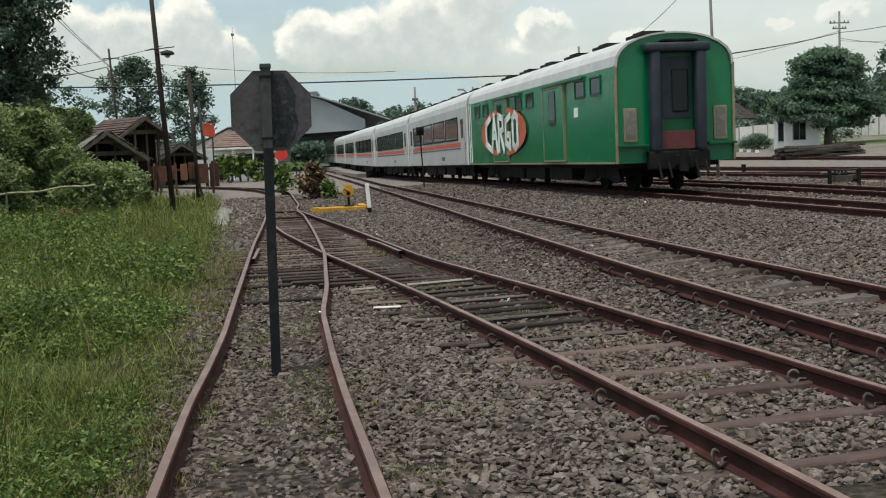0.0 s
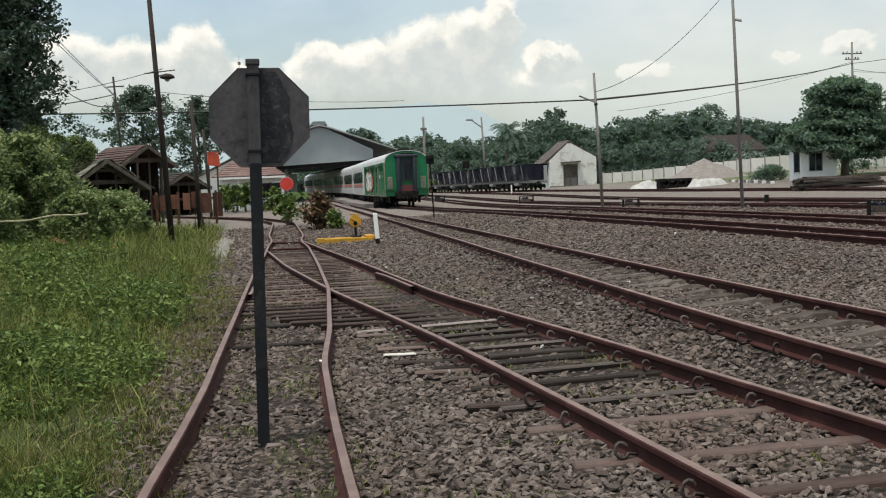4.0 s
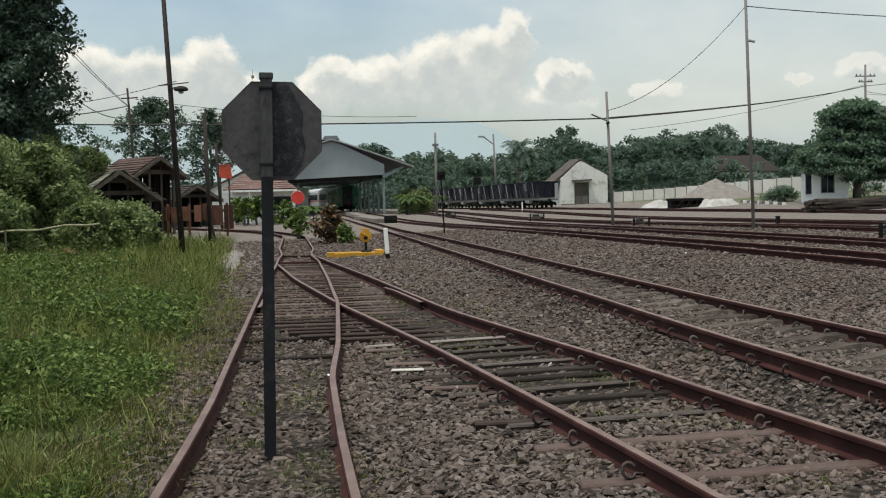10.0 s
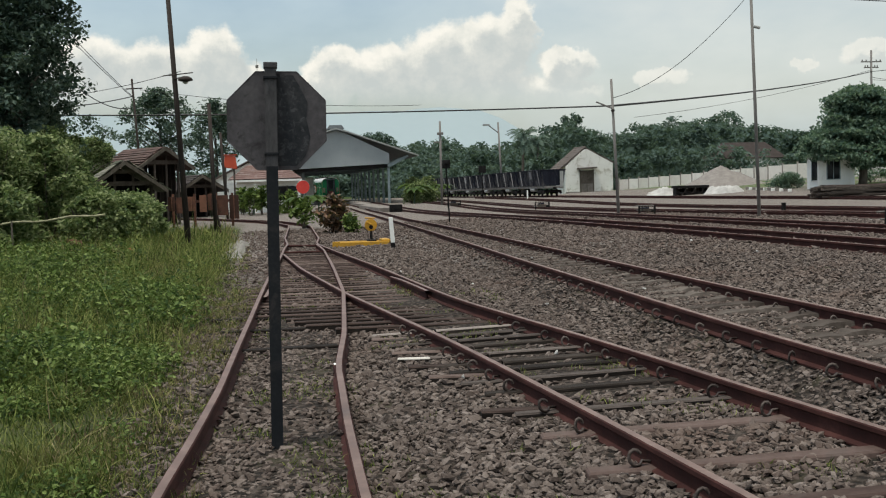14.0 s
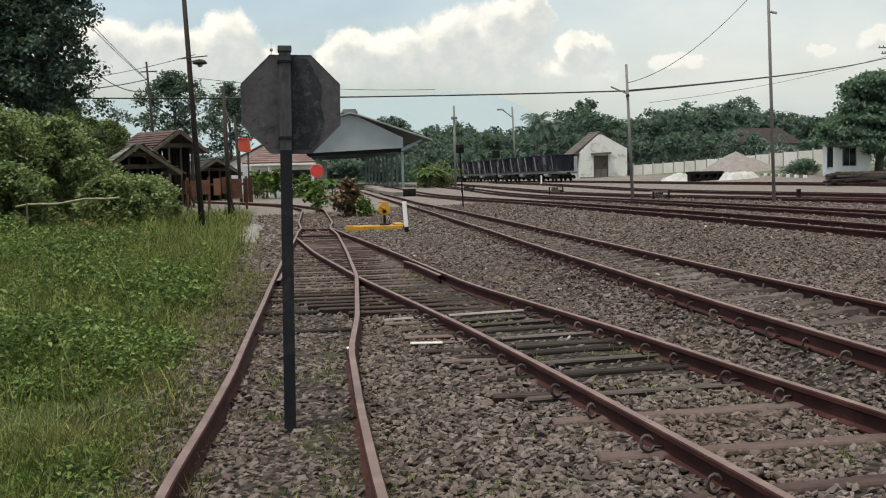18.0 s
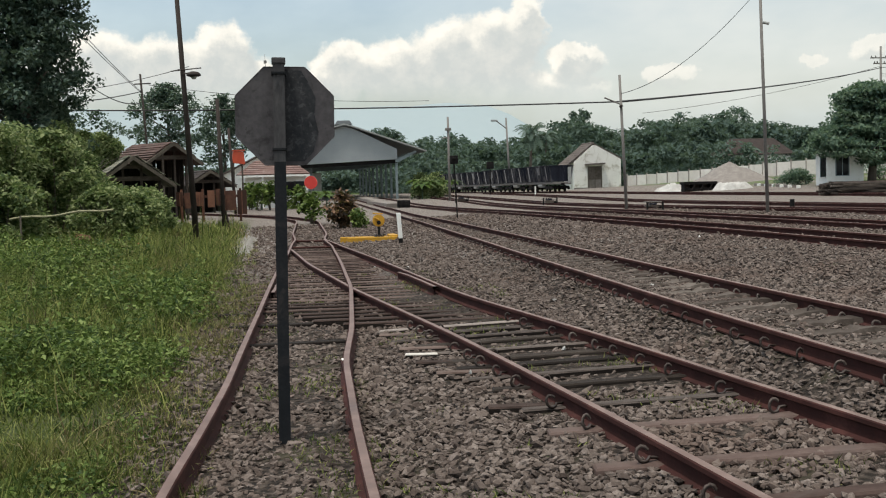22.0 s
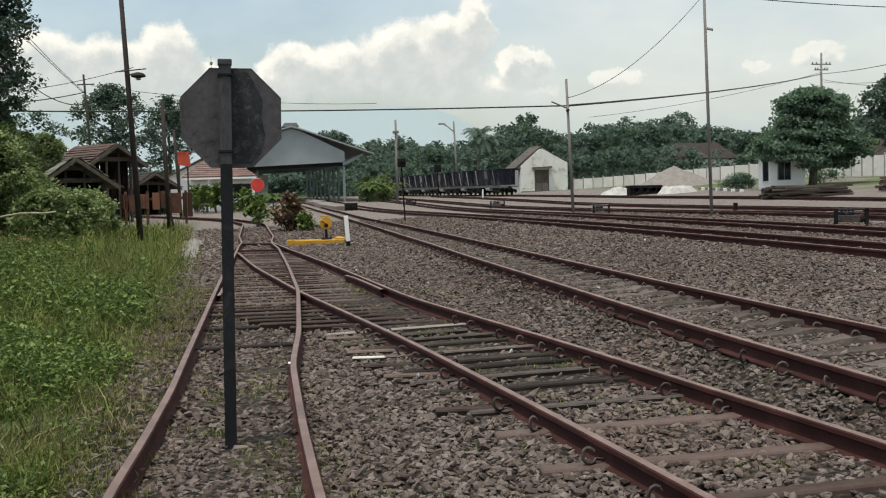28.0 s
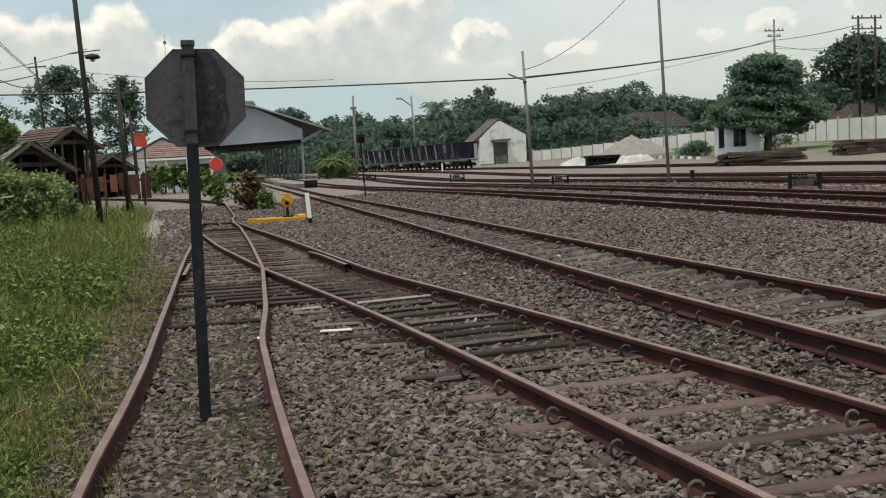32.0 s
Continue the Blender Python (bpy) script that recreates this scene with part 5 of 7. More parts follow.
def wire(name, a, b, sag, r, label="black overhead cable hanging between poles"):
    a, b = Vector(a), Vector(b)
    bm = bmesh.new()
    n, ring = 26, None
    for i in range(n + 1):
        t = i / n
        p = a.lerp(b, t) - Vector((0, 0, sag * 4 * t * (1 - t)))
        now = [bm.verts.new(p + Vector((0, r * math.cos(k * 2.094), r * math.sin(k * 2.094)))) for k in range(3)]
        if ring:
            for k in range(3):
                bm.faces.new((ring[k], ring[(k + 1) % 3], now[(k + 1) % 3], now[k]))
        ring = now
    solo(name, bm, M["wire"], label, "cable", "overhead cables", smooth=True)


# the long feeder across the yard, in spans
wire("overhead_cable", (-34, 58, 6.6), (15.4, 48.4, 5.0), 0.45, 0.036)
wire("overhead_cable", (15.4, 48.4, 5.0), (74.8, 130, 14.4), 0.35, 0.055)
wire("overhead_cable", (15.4, 48.4, 5.35), (16.68, 36.7, 7.97), 0.62, 0.016)
wire("overhead_cable", (16.68, 36.7, 7.97), (40, 36.7, 8.25), 0.56, 0.018)
wire("overhead_cable", (74.8, 130, 14.4), (64.0, 95, 12.3), 0.2, 0.04)
wire("overhead_cable", (74.8, 130, 13.4), (64.4, 95, 10.5), 0.3, 0.025)
wire("overhead_cable", (74.8, 130, 13.7), (85.0, 126, 12.4), 0.3, 0.03)
wire("overhead_cable", (40, 118, 8.6), (74.8, 130, 14.6), 0.6, 0.025)
wire("overhead_cable", (-10.85, 58, 11.2), (-10.2, 92, 9.4), 0.15, 0.035)
wire("overhead_cable", (-10.4, 60, 10.9), (-10.1, 92, 9.4), 0.15, 0.035)
wire("overhead_cable", (-10.8, 60, 8.7), (-10.1, 92, 8.6), 0.9, 0.04)
wire("overhead_cable", (-14, 52, 6.2), (-2.6, 37.5, 5.6), 0.5, 0.012)
wire("overhead_cable", (-13.5, 66, 6.6), (-10.1, 92, 9.5), 0.2, 0.04)
wire("overhead_cable", (-9.6, 92, 10.0), (14, 100, 9.0), 0.5, 0.022)


# ---- station shed ----
def station_shed():
    y0, y1 = 132.0, 192.0
    th = thing("station_shed", "open train shed with grey gable and blue-grey steel columns", "train shed")
    gable = [(3.3, 4.15), (7.2, 8.25), (8.3, 8.55), (9.4, 8.25), (14.5, 5.75), (14.5, 4.55)]
    part("gable", prism(gable, "y", y0, y0 + 0.25), M["shed_grey"], th, "grey sheet gable")
    part("gable_beam", prism([(3.2, 3.75), (14.5, 4.1), (14.5, 4.53), (3.2, 4.13)], "y", y0 + 0.3, y0 + 1.2), M["black"], th)
    roof = [(2.6, 3.7), (7.1, 8.45), (8.3, 8.8), (9.5, 8.45), (17.9, 5.45), (17.9, 5.33), (9.5, 8.30), (8.3, 8.62), (7.15, 8.28), (2.75, 3.65)]
    part("roof", prism(roof, "y", y0 - 0.5, y1), M["roof_sheet"], th)
    verge = [(2.55, 3.72), (7.08, 8.50), (8.3, 8.86), (9.52, 8.50), (17.95, 5.50), (17.95, 5.36), (9.5, 8.36), (8.3, 8.70), (7.12, 8.36), (2.65, 3.62)]
    part("verge_trim", prism(verge, "y", y0 - 0.58, y0 - 0.502), M["steel_pale"], th, "pale metal verge trim")
    part("ridge_vent", prism([(7.3, 8.75), (7.6, 9.2), (9.0, 9.2), (9.3, 8.75)], "y", y0 - 0.2, y1 - 2), M["roof_sheet"], th)
    part("eave_beam", box(14.3, 14.6, y0, y1, 4.2, 4.6), M["shed_steel"], th)
    for i in range(10):
        y = y0 + 0.3 + i * 6.4
        c = part("column", box(14.28, 14.56, y, y + 0.28, ground_at(14.4, y) - 0.1, 4.7, 0.02), M["shed_steel"], th)
        part("bracket", prism([(14.5, 4.2), (14.7, 4.2), (16.9, 5.35), (16.7, 5.55), (14.5, 4.6)], "y", y + 0.08, y + 0.2), M["shed_steel"], th)
    for i in range(9):
        y = y0 + 3 + i * 6.8
        part("column", box(4.3, 4.6, y, y + 0.3, -0.2, 4.2, 0.02), M["shed_steel"], th)
        part("truss", prism([(4.4, 4.0), (14.4, 4.3), (14.4, 4.5), (4.4, 4.2)], "y", y, y + 0.2), M["shed_steel"], th)
    # lean-to behind the plants
    part("lean_to_roof", prism([(0.8, 3.2), (4.4, 3.6), (4.4, 3.7), (0.8, 3.3)], "y", y0 + 4, y1 - 10), M["roof_sheet"], th)
    part("back_wall", box(3.4, 6.4, y0 + 22, y0 + 22.2, -0.2, 3.4), M["white_paint"], th)
    part("back_window", box(4.2, 5.4, y0 + 21.94, y0 + 21.99, 1.0, 2.4), M["shed_steel"], th)


station_shed()


def platform():
    xs = [(8.15, 9.55, 82, 100), (8.9, 10.0, 100, 118), (9.8, 10.9, 118, 136), (9.8, 10.6, 136, 175)]
    th = thing("platform_slab", "low concrete platform slab between the tracks", "platform")
    for a, b, c, d in xs:
        part("slab", box(a, b, c, d, -0.2, 0.20, 0.03), M["slab"], th)
    b = thing("buffer_block", "small black buffer block at platform end", "buffer block", pose(9.35, 81.3, ground_at(9.3, 81.3)))
    part("block", box(-0.5, 0.4, -0.3, 0.3, -0.1, 0.55, 0.04), M["black"], b)
    part("stop_face", box(-0.4, 0.3, -0.36, -0.3, 0.2, 0.45, 0.02), M["black"], b)


platform()


# ---- switch stand, marker posts, ground machines ----
def switch_stand():
    z = ground_at(2.9, 33.5)
    th = thing("switch_stand", "yellow switch stand with round weight on yellow timbers", "switch stand", pose(2.9, 33.6, z))
    part("timber", box(-0.80, 0.66, -0.55, -0.32, -0.05, 0.13, 0.02), M["yellow"], th)
    part("timber", box(-0.98, 0.72, 0.2, 0.42, -0.05, 0.12, 0.02), M["yellow"], th)
    part("cross_piece", box(0.45, 0.70, -0.5, 0.4, 0.10, 0.18, 0.02), M["yellow"], th)
    part("stem", rod((0.18, 0, 0.1), (0.17, 0, 0.55), 0.045, 0.035, 10), M["black"], th)
    part("stem_foot", box(0.05, 0.30, -0.34, 0.22, 0.10, 0.17, 0.02), M["black"], th)
    bm = bmesh.new()
    bm_rod(bm, (0.17, -0.045, 0.60), (0.17, 0.045, 0.60), 0.185, n=24)
    bmesh.ops.bevel(bm, geom=bm.edges[:], offset=0.015, segments=2, affect="EDGES")
    part("weight", bm, M["yellow"], th, "round yellow counterweight", smooth=False)
    part("weight_boss", rod((0.17, -0.075, 0.54), (0.17, 0.075, 0.54), 0.06, n=14), M["black"], th)
    part("lever", rod((0.17, -0.05, 0.62), (0.02, -0.1, 0.70), 0.03, n=8), M["yellow"], th)
    part("lever_bar", rod((0.0, 0, 0.82), (0.30, 0, 0.80), 0.02, n=8), M["yellow"], th)
    p = thing("clearance_post", "white clearance post with a black foot", "marker post", pose(3.40, 30.6, ground_at(3.37, 30.6), 0, -3.5, 0))
    part("post", box(-0.055, 0.055, -0.055, 0.055, 0.16, 0.86, 0.015), M["white_paint"], p)
    part("foot", box(-0.058, 0.058, -0.058, 0.058, -0.1, 0.16, 0.01), M["black"], p)
    d = thing("red_disc_signal", "round red disc signal on a slim post", "signal disc", pose(2.0, 62, ground_at(2, 62)))
    part("post", rod((0, 0.05, -0.2), (0, 0.05, 2.2), 0.035, n=8), M["pole_grey"], d)
    part("disc", rod((0, 0, 1.95), (0, -0.04, 1.95), 0.36, n=28), M["red"], d, "red enamel disc with pale rim")
    bm = bmesh.new()
    for i in range(28):
        a, b = 2 * math.pi * i / 28, 2 * math.pi * (i + 1) / 28
        bm_rod(bm, (0.35 * math.cos(a), -0.02, 1.95 + 0.35 * math.sin(a)), (0.35 * math.cos(b), -0.02, 1.95 + 0.35 * math.sin(b)), 0.018, n=5)
    part("disc_rim", bm, M["concrete"], d)


switch_stand()


def point_machine(x, y, s=1.0, yaw=0):
    th = thing("point_machine", "dark point machine on a low steel frame", "point machine", pose(x, y, ground_at(x, y), 0, 0, yaw), "point machines")
    for sx in (-0.75, 0.75):
        part("stand", box(sx * s - 0.04, sx * s + 0.04, -0.2, -0.12, -0.05, 0.85 * s, 0.01), M["black"], th)
    part("case", box(-0.45 * s, 0.40 * s, -0.2, 0.2, 0.14, 0.55 * s, 0.02), M["wood_dark"], th)
    part("lid", box(-0.38 * s, 0.20 * s, -0.18, 0.18, 0.55 * s, 0.70 * s, 0.03), M["coal"], th)
    part("top_bar", rod((-0.78 * s, -0.16, 0.80 * s), (0.78 * s, -0.16, 0.80 * s), 0.02, n=6), M["pole_rust"], th)
    part("motor", rod((0.42 * s, -0.1, 0.36 * s), (0.68 * s, -0.1, 0.36 * s), 0.14 * s, n=12), M["black"], th)
    part("rod", rod((-0.9 * s, 0, 0.2), (0.9 * s, 0, 0.2), 0.025, n=8), M["pole_grey"], th)
    part("rod", rod((-0.9 * s, 0.15, 0.38), (0.9 * s, 0.15, 0.38), 0.02, n=8), M["pole_grey"], th)
    for i in range(4):
        part("terminal", rod((-0.3 * s + i * 0.18 * s, 0, 0.60 * s), (-0.3 * s + i * 0.18 * s, 0, 0.84 * s), 0.03, n=8), M["black"], th)


for _x, _y, _s in ((15.2, 25.2, 0.55), (16.3, 46.8, 0.46), (18.3, 73.5, 0.62), (15.4, 92, 0.7)):
    point_machine(_x, _y, _s)


def marker_stub(x, y, mat, h, label):
    th = thing("track_marker", label, "marker post", pose(x, y, ground_at(x, y)), "track markers")
    part("stub", box(-0.07, 0.07, -0.07, 0.07, -0.1, h, 0.015), mat, th)
    part("cap", box(-0.085, 0.085, -0.085, 0.085, h, h + 0.03, 0.01), mat, th)


marker_stub(20.6, 42.5, M["black"], 0.35, "short black track marker in ballast")
marker_stub(28.3, 120, M["white_paint"], 1.0, "white painted track marker beside ore wagons")


# ---- ore wagons ----
def ore_wagon(m):
    L = 11.2
    th = thing("ore_wagon", "black open ore wagon with pale streaked ribs on yard track", "railway wagon", m, "ore wagons")
    part("tub", prism([(-1.15, 1.15), (-1.42, 2.95), (1.42, 2.95), (1.15, 1.15)], "y", 0.3, L - 0.3), M["coal"], th)
    part("rim", box(-1.47, 1.47, 0.25, L - 0.25, 2.93, 3.02, 0.02), M["coal"], th)
    part("underframe", box(-1.1, 1.1, 0.1, L - 0.1, 0.85, 1.12, 0.03), M["pole_grey"], th, "dusty grey underframe")
    for i in range(9):
        y = 0.7 + i * (L - 1.4) / 8
        for sx in (-1, 1):
            rib = prism([(sx * 1.16, 1.18), (sx * 1.24, 1.18), (sx * 1.51, 2.9), (sx * 1.43, 2.9)], "y", y - 0.08, y + 0.08)
            part("rib", rib, M["dusty"] if i % 3 == 1 else M["coal"], th)
            if i == 3:
                lo = 1.95 if i % 2 else 2.2
                f = lambda z: 1.15 + 0.27 * (z - 1.15) / 1.8 + 0.012
                pan = prism([(sx * f(lo), lo), (sx * (f(lo) + 0.02), lo), (sx * (f(2.8) + 0.02), 2.8), (sx * f(2.8), 2.8)], "y", y + 0.14, y + (L - 1.4) / 8 - 0.14)
                part("dusty_panel", pan, M["dusty"], th, "panel streaked with pale dust")
    for y in (2.0, L - 2.0):
        bogie(th, y)
    for y, o in ((0.1, -1), (L - 0.1, 1)):
        part("coupler", box(-0.15, 0.15, min(y, y + o * 0.5), max(y, y + o * 0.5), 0.75, 1.0, 0.04), M["black"], th)
        part("end_ladder", box(0.7, 1.1, min(y + o * 0.02, y + o * 0.08), max(y + o * 0.02, y + o * 0.08), 1.0, 2.8), M["steel_pale"], th)
    part("brake_tank", rod((-0.9, 4.4, 0.7), (-0.9, 6.2, 0.7), 0.22, n=14), M["steel_pale"], th)
    return th


_d = Vector((29.6 - 32.4, 190 - 124, 0))
_yaw = math.degrees(math.atan2(-_d.x, _d.y))
WAGON = ore_wagon(pose(32.4, 124, ground_at(32.4, 124) + 0.148, 0, 0, _yaw))
for _i in range(1, 6):
    _p = Vector((32.4, 124, 0)) + _d.normalized() * 11.7 * _i
    copy_thing(WAGON, pose(_p.x, _p.y, ground_at(_p.x, _p.y) + 0.148, 0, 0, _yaw))


# ---- houses ----
def roof_slab(th, a, b, c, d, thick, mat, name="roof"):
    """A roof plane through four corners a, b (eaves), c, d (ridge), given a thickness."""
    n = (Vector(b) - Vector(a)).cross(Vector(d) - Vector(a)).normalized() * thick
    bm = bmesh.new()
    lo = [bm.verts.new(Vector(p)) for p in (a, b, c, d)]
    hi = [bm.verts.new(Vector(p) + n) for p in (a, b, c, d)]
    bm.faces.new(lo[::-1])
    bm.faces.new(hi)
    for i in range(4):
        j = (i + 1) % 4
        bm.faces.new((lo[i], lo[j], hi[j], hi[i]))
    bmesh.ops.recalc_face_normals(bm, faces=bm.faces)
    return part(name, bm, mat, th)


def roof_courses(roof, a, b, c, d, rows, mat, lift=0.05, slip=0.0, seed=1):
    """Courses of tiles on a roof plane, each one a lapped strip; slip unsettles them."""
    rng = np.random.default_rng(seed)
    a, b, c, d = Vector(a), Vector(b), Vector(c), Vector(d)
    n = (b - a).cross(d - a).normalized()
    for i in range(rows):
        t0, t1 = i / rows, (i + 1.08) / rows
        p, q, r, s = a.lerp(d, t0), b.lerp(c, t0), b.lerp(c, t1), a.lerp(d, t1)
        if slip:
            p, q, r, s = (v + (b - a).normalized() * rng.uniform(-slip, slip) * 1.5 + (d - a).normalized() * rng.uniform(-slip, slip) + n * rng.uniform(0, slip * 0.6) for v in (p, q, r, s))
        bm = bmesh.new()
        lo = [bm.verts.new(v + n * (lift + (0.03 if k < 2 else 0.0))) for k, v in enumerate((p, q, r, s))]
        hi = [bm.verts.new(v + n * (lift + (0.07 if k < 2 else 0.03))) for k, v in enumerate((p, q, r, s))]
        bm.faces.new(lo[::-1])
        bm.faces.new(hi)
        for k in range(4):
            j = (k + 1) % 4
            bm.faces.new((lo[k], lo[j], hi[j], hi[k]))
        bmesh.ops.recalc_face_normals(bm, faces=bm.faces)
        part("tile_course", bm, mat, roof)


def white_store():
    z = ground_at(54, 182)
    th = thing("white_storehouse", "small whitewashed storehouse with a weathered tiled gable roof", "house", pose(54.26, 184.0, z))
    w, el, er, ax, a, dp = 4.1, 4.6, 5.0, -0.6, 7.45, 6.8
    front = [(-w, -0.3), (w, -0.3), (w, er), (ax + 0.25, a), (ax - 0.2, a - 0.05), (-w, el)]
    part("gable_wall", prism(front, "y", 0, 0.3), M["wall_lime"], th)
    part("gable_wall", prism(front, "y", dp - 0.3, dp), M["wall_lime"], th)
    part("side_wall", box(-w, -w + 0.3, 0.302, dp - 0.302, -0.3, el), M["wall_lime"], th)
    part("side_wall", box(w - 0.3, w, 0.302, dp - 0.302, -0.3, er), M["wall_lime"], th)
    for x, e, seed in ((-5.1, 4.05, 4), (4.55, 4.95, 5)):
        A, B, C, D = (x, 0.32, e), (x, dp + 0.3, e), (ax, dp + 0.3, a + 0.2), (ax, 0.32, a + 0.2)
        if x > 0:
            A, B, C, D = B, A, D, C
        r = roof_slab(th, B, A, D, C, 0.10, M["tile"])
        roof_courses(r, B, A, D, C, 9, M["tile"], 0.11, 0.05, seed)
    part("ridge_cap", rod((ax, 0.3, a + 0.36), (ax, dp + 0.3, a + 0.36), 0.16, n=8), M["tile"], th)
    part("porch_roof", prism([(-2.2, 4.05), (1.1, 4.15), (1.1, 4.42), (-2.2, 4.30)], "y", -1.0, -0.002), M["tile"], th)
    d = part("door", box(-1.6, 0.6, -0.06, -0.002, 0.0, 3.85, 0.02), M["wood_dark"], th)
    part("door_frame", box(-1.75, -1.6, -0.10, -0.002, 0.0, 3.95), M["bark"], d)
    part("door_frame", box(0.6, 0.75, -0.10, -0.002, 0.0, 3.95), M["bark"], d)
    for x in (-1.5, -0.42):
        part("door_panel", box(x, x + 0.95, -0.09, -0.061, 0.15, 1.6, 0.01), M["wood_grey"], d)
        part("door_panel", box(x, x + 0.95, -0.09, -0.061, 1.8, 3.5, 0.01), M["wood_dark"], d)
    part("plinth", box(-w - 0.06, -1.75, -0.10, -0.002, -0.3, 0.3), M["gravel"], th, "mossy grey plinth")
    part("plinth", box(0.75, w + 0.06, -0.10, -0.002, -0.3, 0.3), M["gravel"], th, "mossy grey plinth")


white_store()


def timber_house(x, y, w, e, a, dp, yaw, roofmat, label, slip=0.05):
    z = ground_at(x, y)
    th = thing("timber_house", label, "house", pose(x, y, z, 0, 0, yaw))
    for s in (-1, 1):
        A, B, C, D = (s * (w + 0.7), -0.6, e - 0.45), (s * (w + 0.7), dp, e - 0.45), (0, dp, a), (0, -0.6, a)
        if s < 0:
            A, B, C, D = B, A, D, C
        r = roof_slab(th, A, B, C, D, 0.10, roofmat)
        roof_courses(r, A, B, C, D, 8, roofmat, 0.11, slip, int(10 + x * x + s))
    for px in (-w, -w / 3, w / 3, w):
        top = a - (a - e) * abs(px) / w - 0.1
        for py in (0, dp - 0.4):
            part("post", box(px - 0.06, px + 0.06, py, py + 0.12, -0.1, top), M["wood_dark"], th)
    part("tie_beam", box(-w, w, -0.05, 0.10, e - 0.1, e + 0.12), M["wood_dark"], th)
    part("collar_beam", box(-w * 0.45, w * 0.45, -0.05, 0.08, e + (a - e) * 0.5, e + (a - e) * 0.5 + 0.16), M["wood_dark"], th)
    # added black closing wall: the interior's shade is put into its colour
    part("back_wall", prism([(-w, 0), (w, 0), (w, e), (0, a - 0.15), (-w, e)], "y", dp - 0.7, dp - 0.55), M["black"], th)
    for s in (-1, 1):
        part("barge_board", prism([(s * (w + 0.7), e - 0.52), (s * (w + 0.7), e - 0.32), (0, a + 0.12), (0, a - 0.10)], "y", -0.70, -0.62), M["bark"], th, "grey weathered barge board")
        for k in range(7):
            yy = 0.4 + k * (dp - 1.2) / 7
            part("wall_board", box(s * w - 0.03, s * w + 0.03, yy, yy + (dp - 1.2) / 7 - 0.05, 0.05, e - 0.1), M["wood_dark"], th)


timber_house(-5.92, 66, 1.1, 3.6, 4.36, 4.6, 32, M["rust_tile"], "old open timber house with a brown tiled roof", 0.06)
timber_house(-4.75, 84, 1.2, 2.3, 3.0, 3.6, 20, M["dark_tile"], "low timber outhouse with dark tiles behind fence")
timber_house(-7.02, 58, 1.35, 2.35, 3.38, 3.0, 14, M["moss_board"], "collapsing low timber shed with mossy grey roof boards", 0.13)


def red_roof_house():
    y = 96
    z = ground_at(0.5, y)
    th = thing("station_house", "white station house under a faded red hipped roof", "house", pose(0.6, y, z))
    part("front_wall", box(-3.0, 2.2, 0, 0.2, -0.1, 2.8), M["white_paint"], th)
    for x in (-3.0, 2.0):
        part("side_wall", box(x, x + 0.2, 0.2, 5.4, -0.1, 2.8), M["white_paint"], th)
    part("back_wall", box(-2.8, 2.0, 5.2, 5.4, -0.1, 2.8), M["white_paint"], th)
    A, B, C, D = (-3.7, -0.9, 2.72), (2.4, -0.9, 2.72), (0.9, 2.6, 3.95), (-2.2, 2.6, 3.95)
    r = roof_slab(th, A, B, C, D, 0.08, M["red_tile"])
    roof_courses(r, A, B, C, D, 7, M["red_tile"], 0.09, 0.03, 6)
    roof_slab(th, (2.4, -0.9, 2.72), (2.4, 6.3, 2.72), (0.9, 2.7, 3.95), (0.9, 2.6, 3.95), 0.08, M["red_tile"])
    roof_slab(th, (-3.7, 6.3, 2.72), (-3.7, -0.9, 2.72), (-2.2, 2.6, 3.95), (-2.2, 2.7, 3.95), 0.08, M["red_tile"])
    roof_slab(th, (2.4, 6.3, 2.72), (-3.7, 6.3, 2.72), (-2.2, 2.7, 3.95), (0.9, 2.7, 3.95), 0.08, M["red_tile"])
    part("fascia", box(-3.7, 2.4, -0.95, -0.91, 2.62, 2.78), M["white_paint"], th)
    for x in (-0.5, 0.4, 1.2):
        w = part("window", box(x, x + 0.8, -0.03, -0.002, 1.0, 2.2), M["window"], th)
        part("window_frame", box(x - 0.08, x, -0.05, -0.002, 0.95, 2.25), M["wood_dark"], w)
    for x in (-1.6, 0.1, 2.1):
        part("veranda_post", box(x, x + 0.14, -0.85, -0.71, -0.1, 2.68), M["white_paint"], th)
    # gable-ended house behind it
    h = thing("village_house", "pale house with grey-brown roof behind the station house", "house", pose(-1.0, 104, z))
    part("wall", prism([(-3.5, 0), (2.5, 0), (2.5, 3.2), (-0.2, 4.6), (-3.5, 3.0)], "y", 0, 0.2), M["white_paint"], h)
    part("body", box(-3.4, 2.4, 0.2, 7, 0, 3.0), M["white_paint"], h)
    roof_slab(h, (2.9, -0.5, 3.1), (2.9, 7.3, 3.1), (-0.2, 7.3, 4.7), (-0.2, -0.5, 4.7), 0.1, M["tile"])
    roof_slab(h, (-4.0, 7.3, 2.8), (-4.0, -0.5, 2.8), (-0.2, -0.5, 4.7), (-0.2, 7.3, 4.7), 0.1, M["tile"])
    t = thing("red_water_tank", "orange-red square water tank raised on posts", "water tank", pose(-2.44, 80, ground_at(-2.2, 80), 0, 0, 6))
    part("tank", prism([(-0.42, 3.55), (0.50, 3.40), (0.40, 4.30), (-0.30, 4.36)], "y", 0, 0.7, 0.02), M["red_orange"], t)
    for x in (-0.3, 0.3):
        for yy in (0.05, 0.55):
            part("leg", box(x - 0.04, x + 0.04, yy, yy + 0.08, -0.1, 3.6), M["wood_dark"], t)
    part("lid", box(-0.4, 0.5, -0.05, 0.75, 4.37, 4.43), M["red_orange"], t)


red_roof_house()


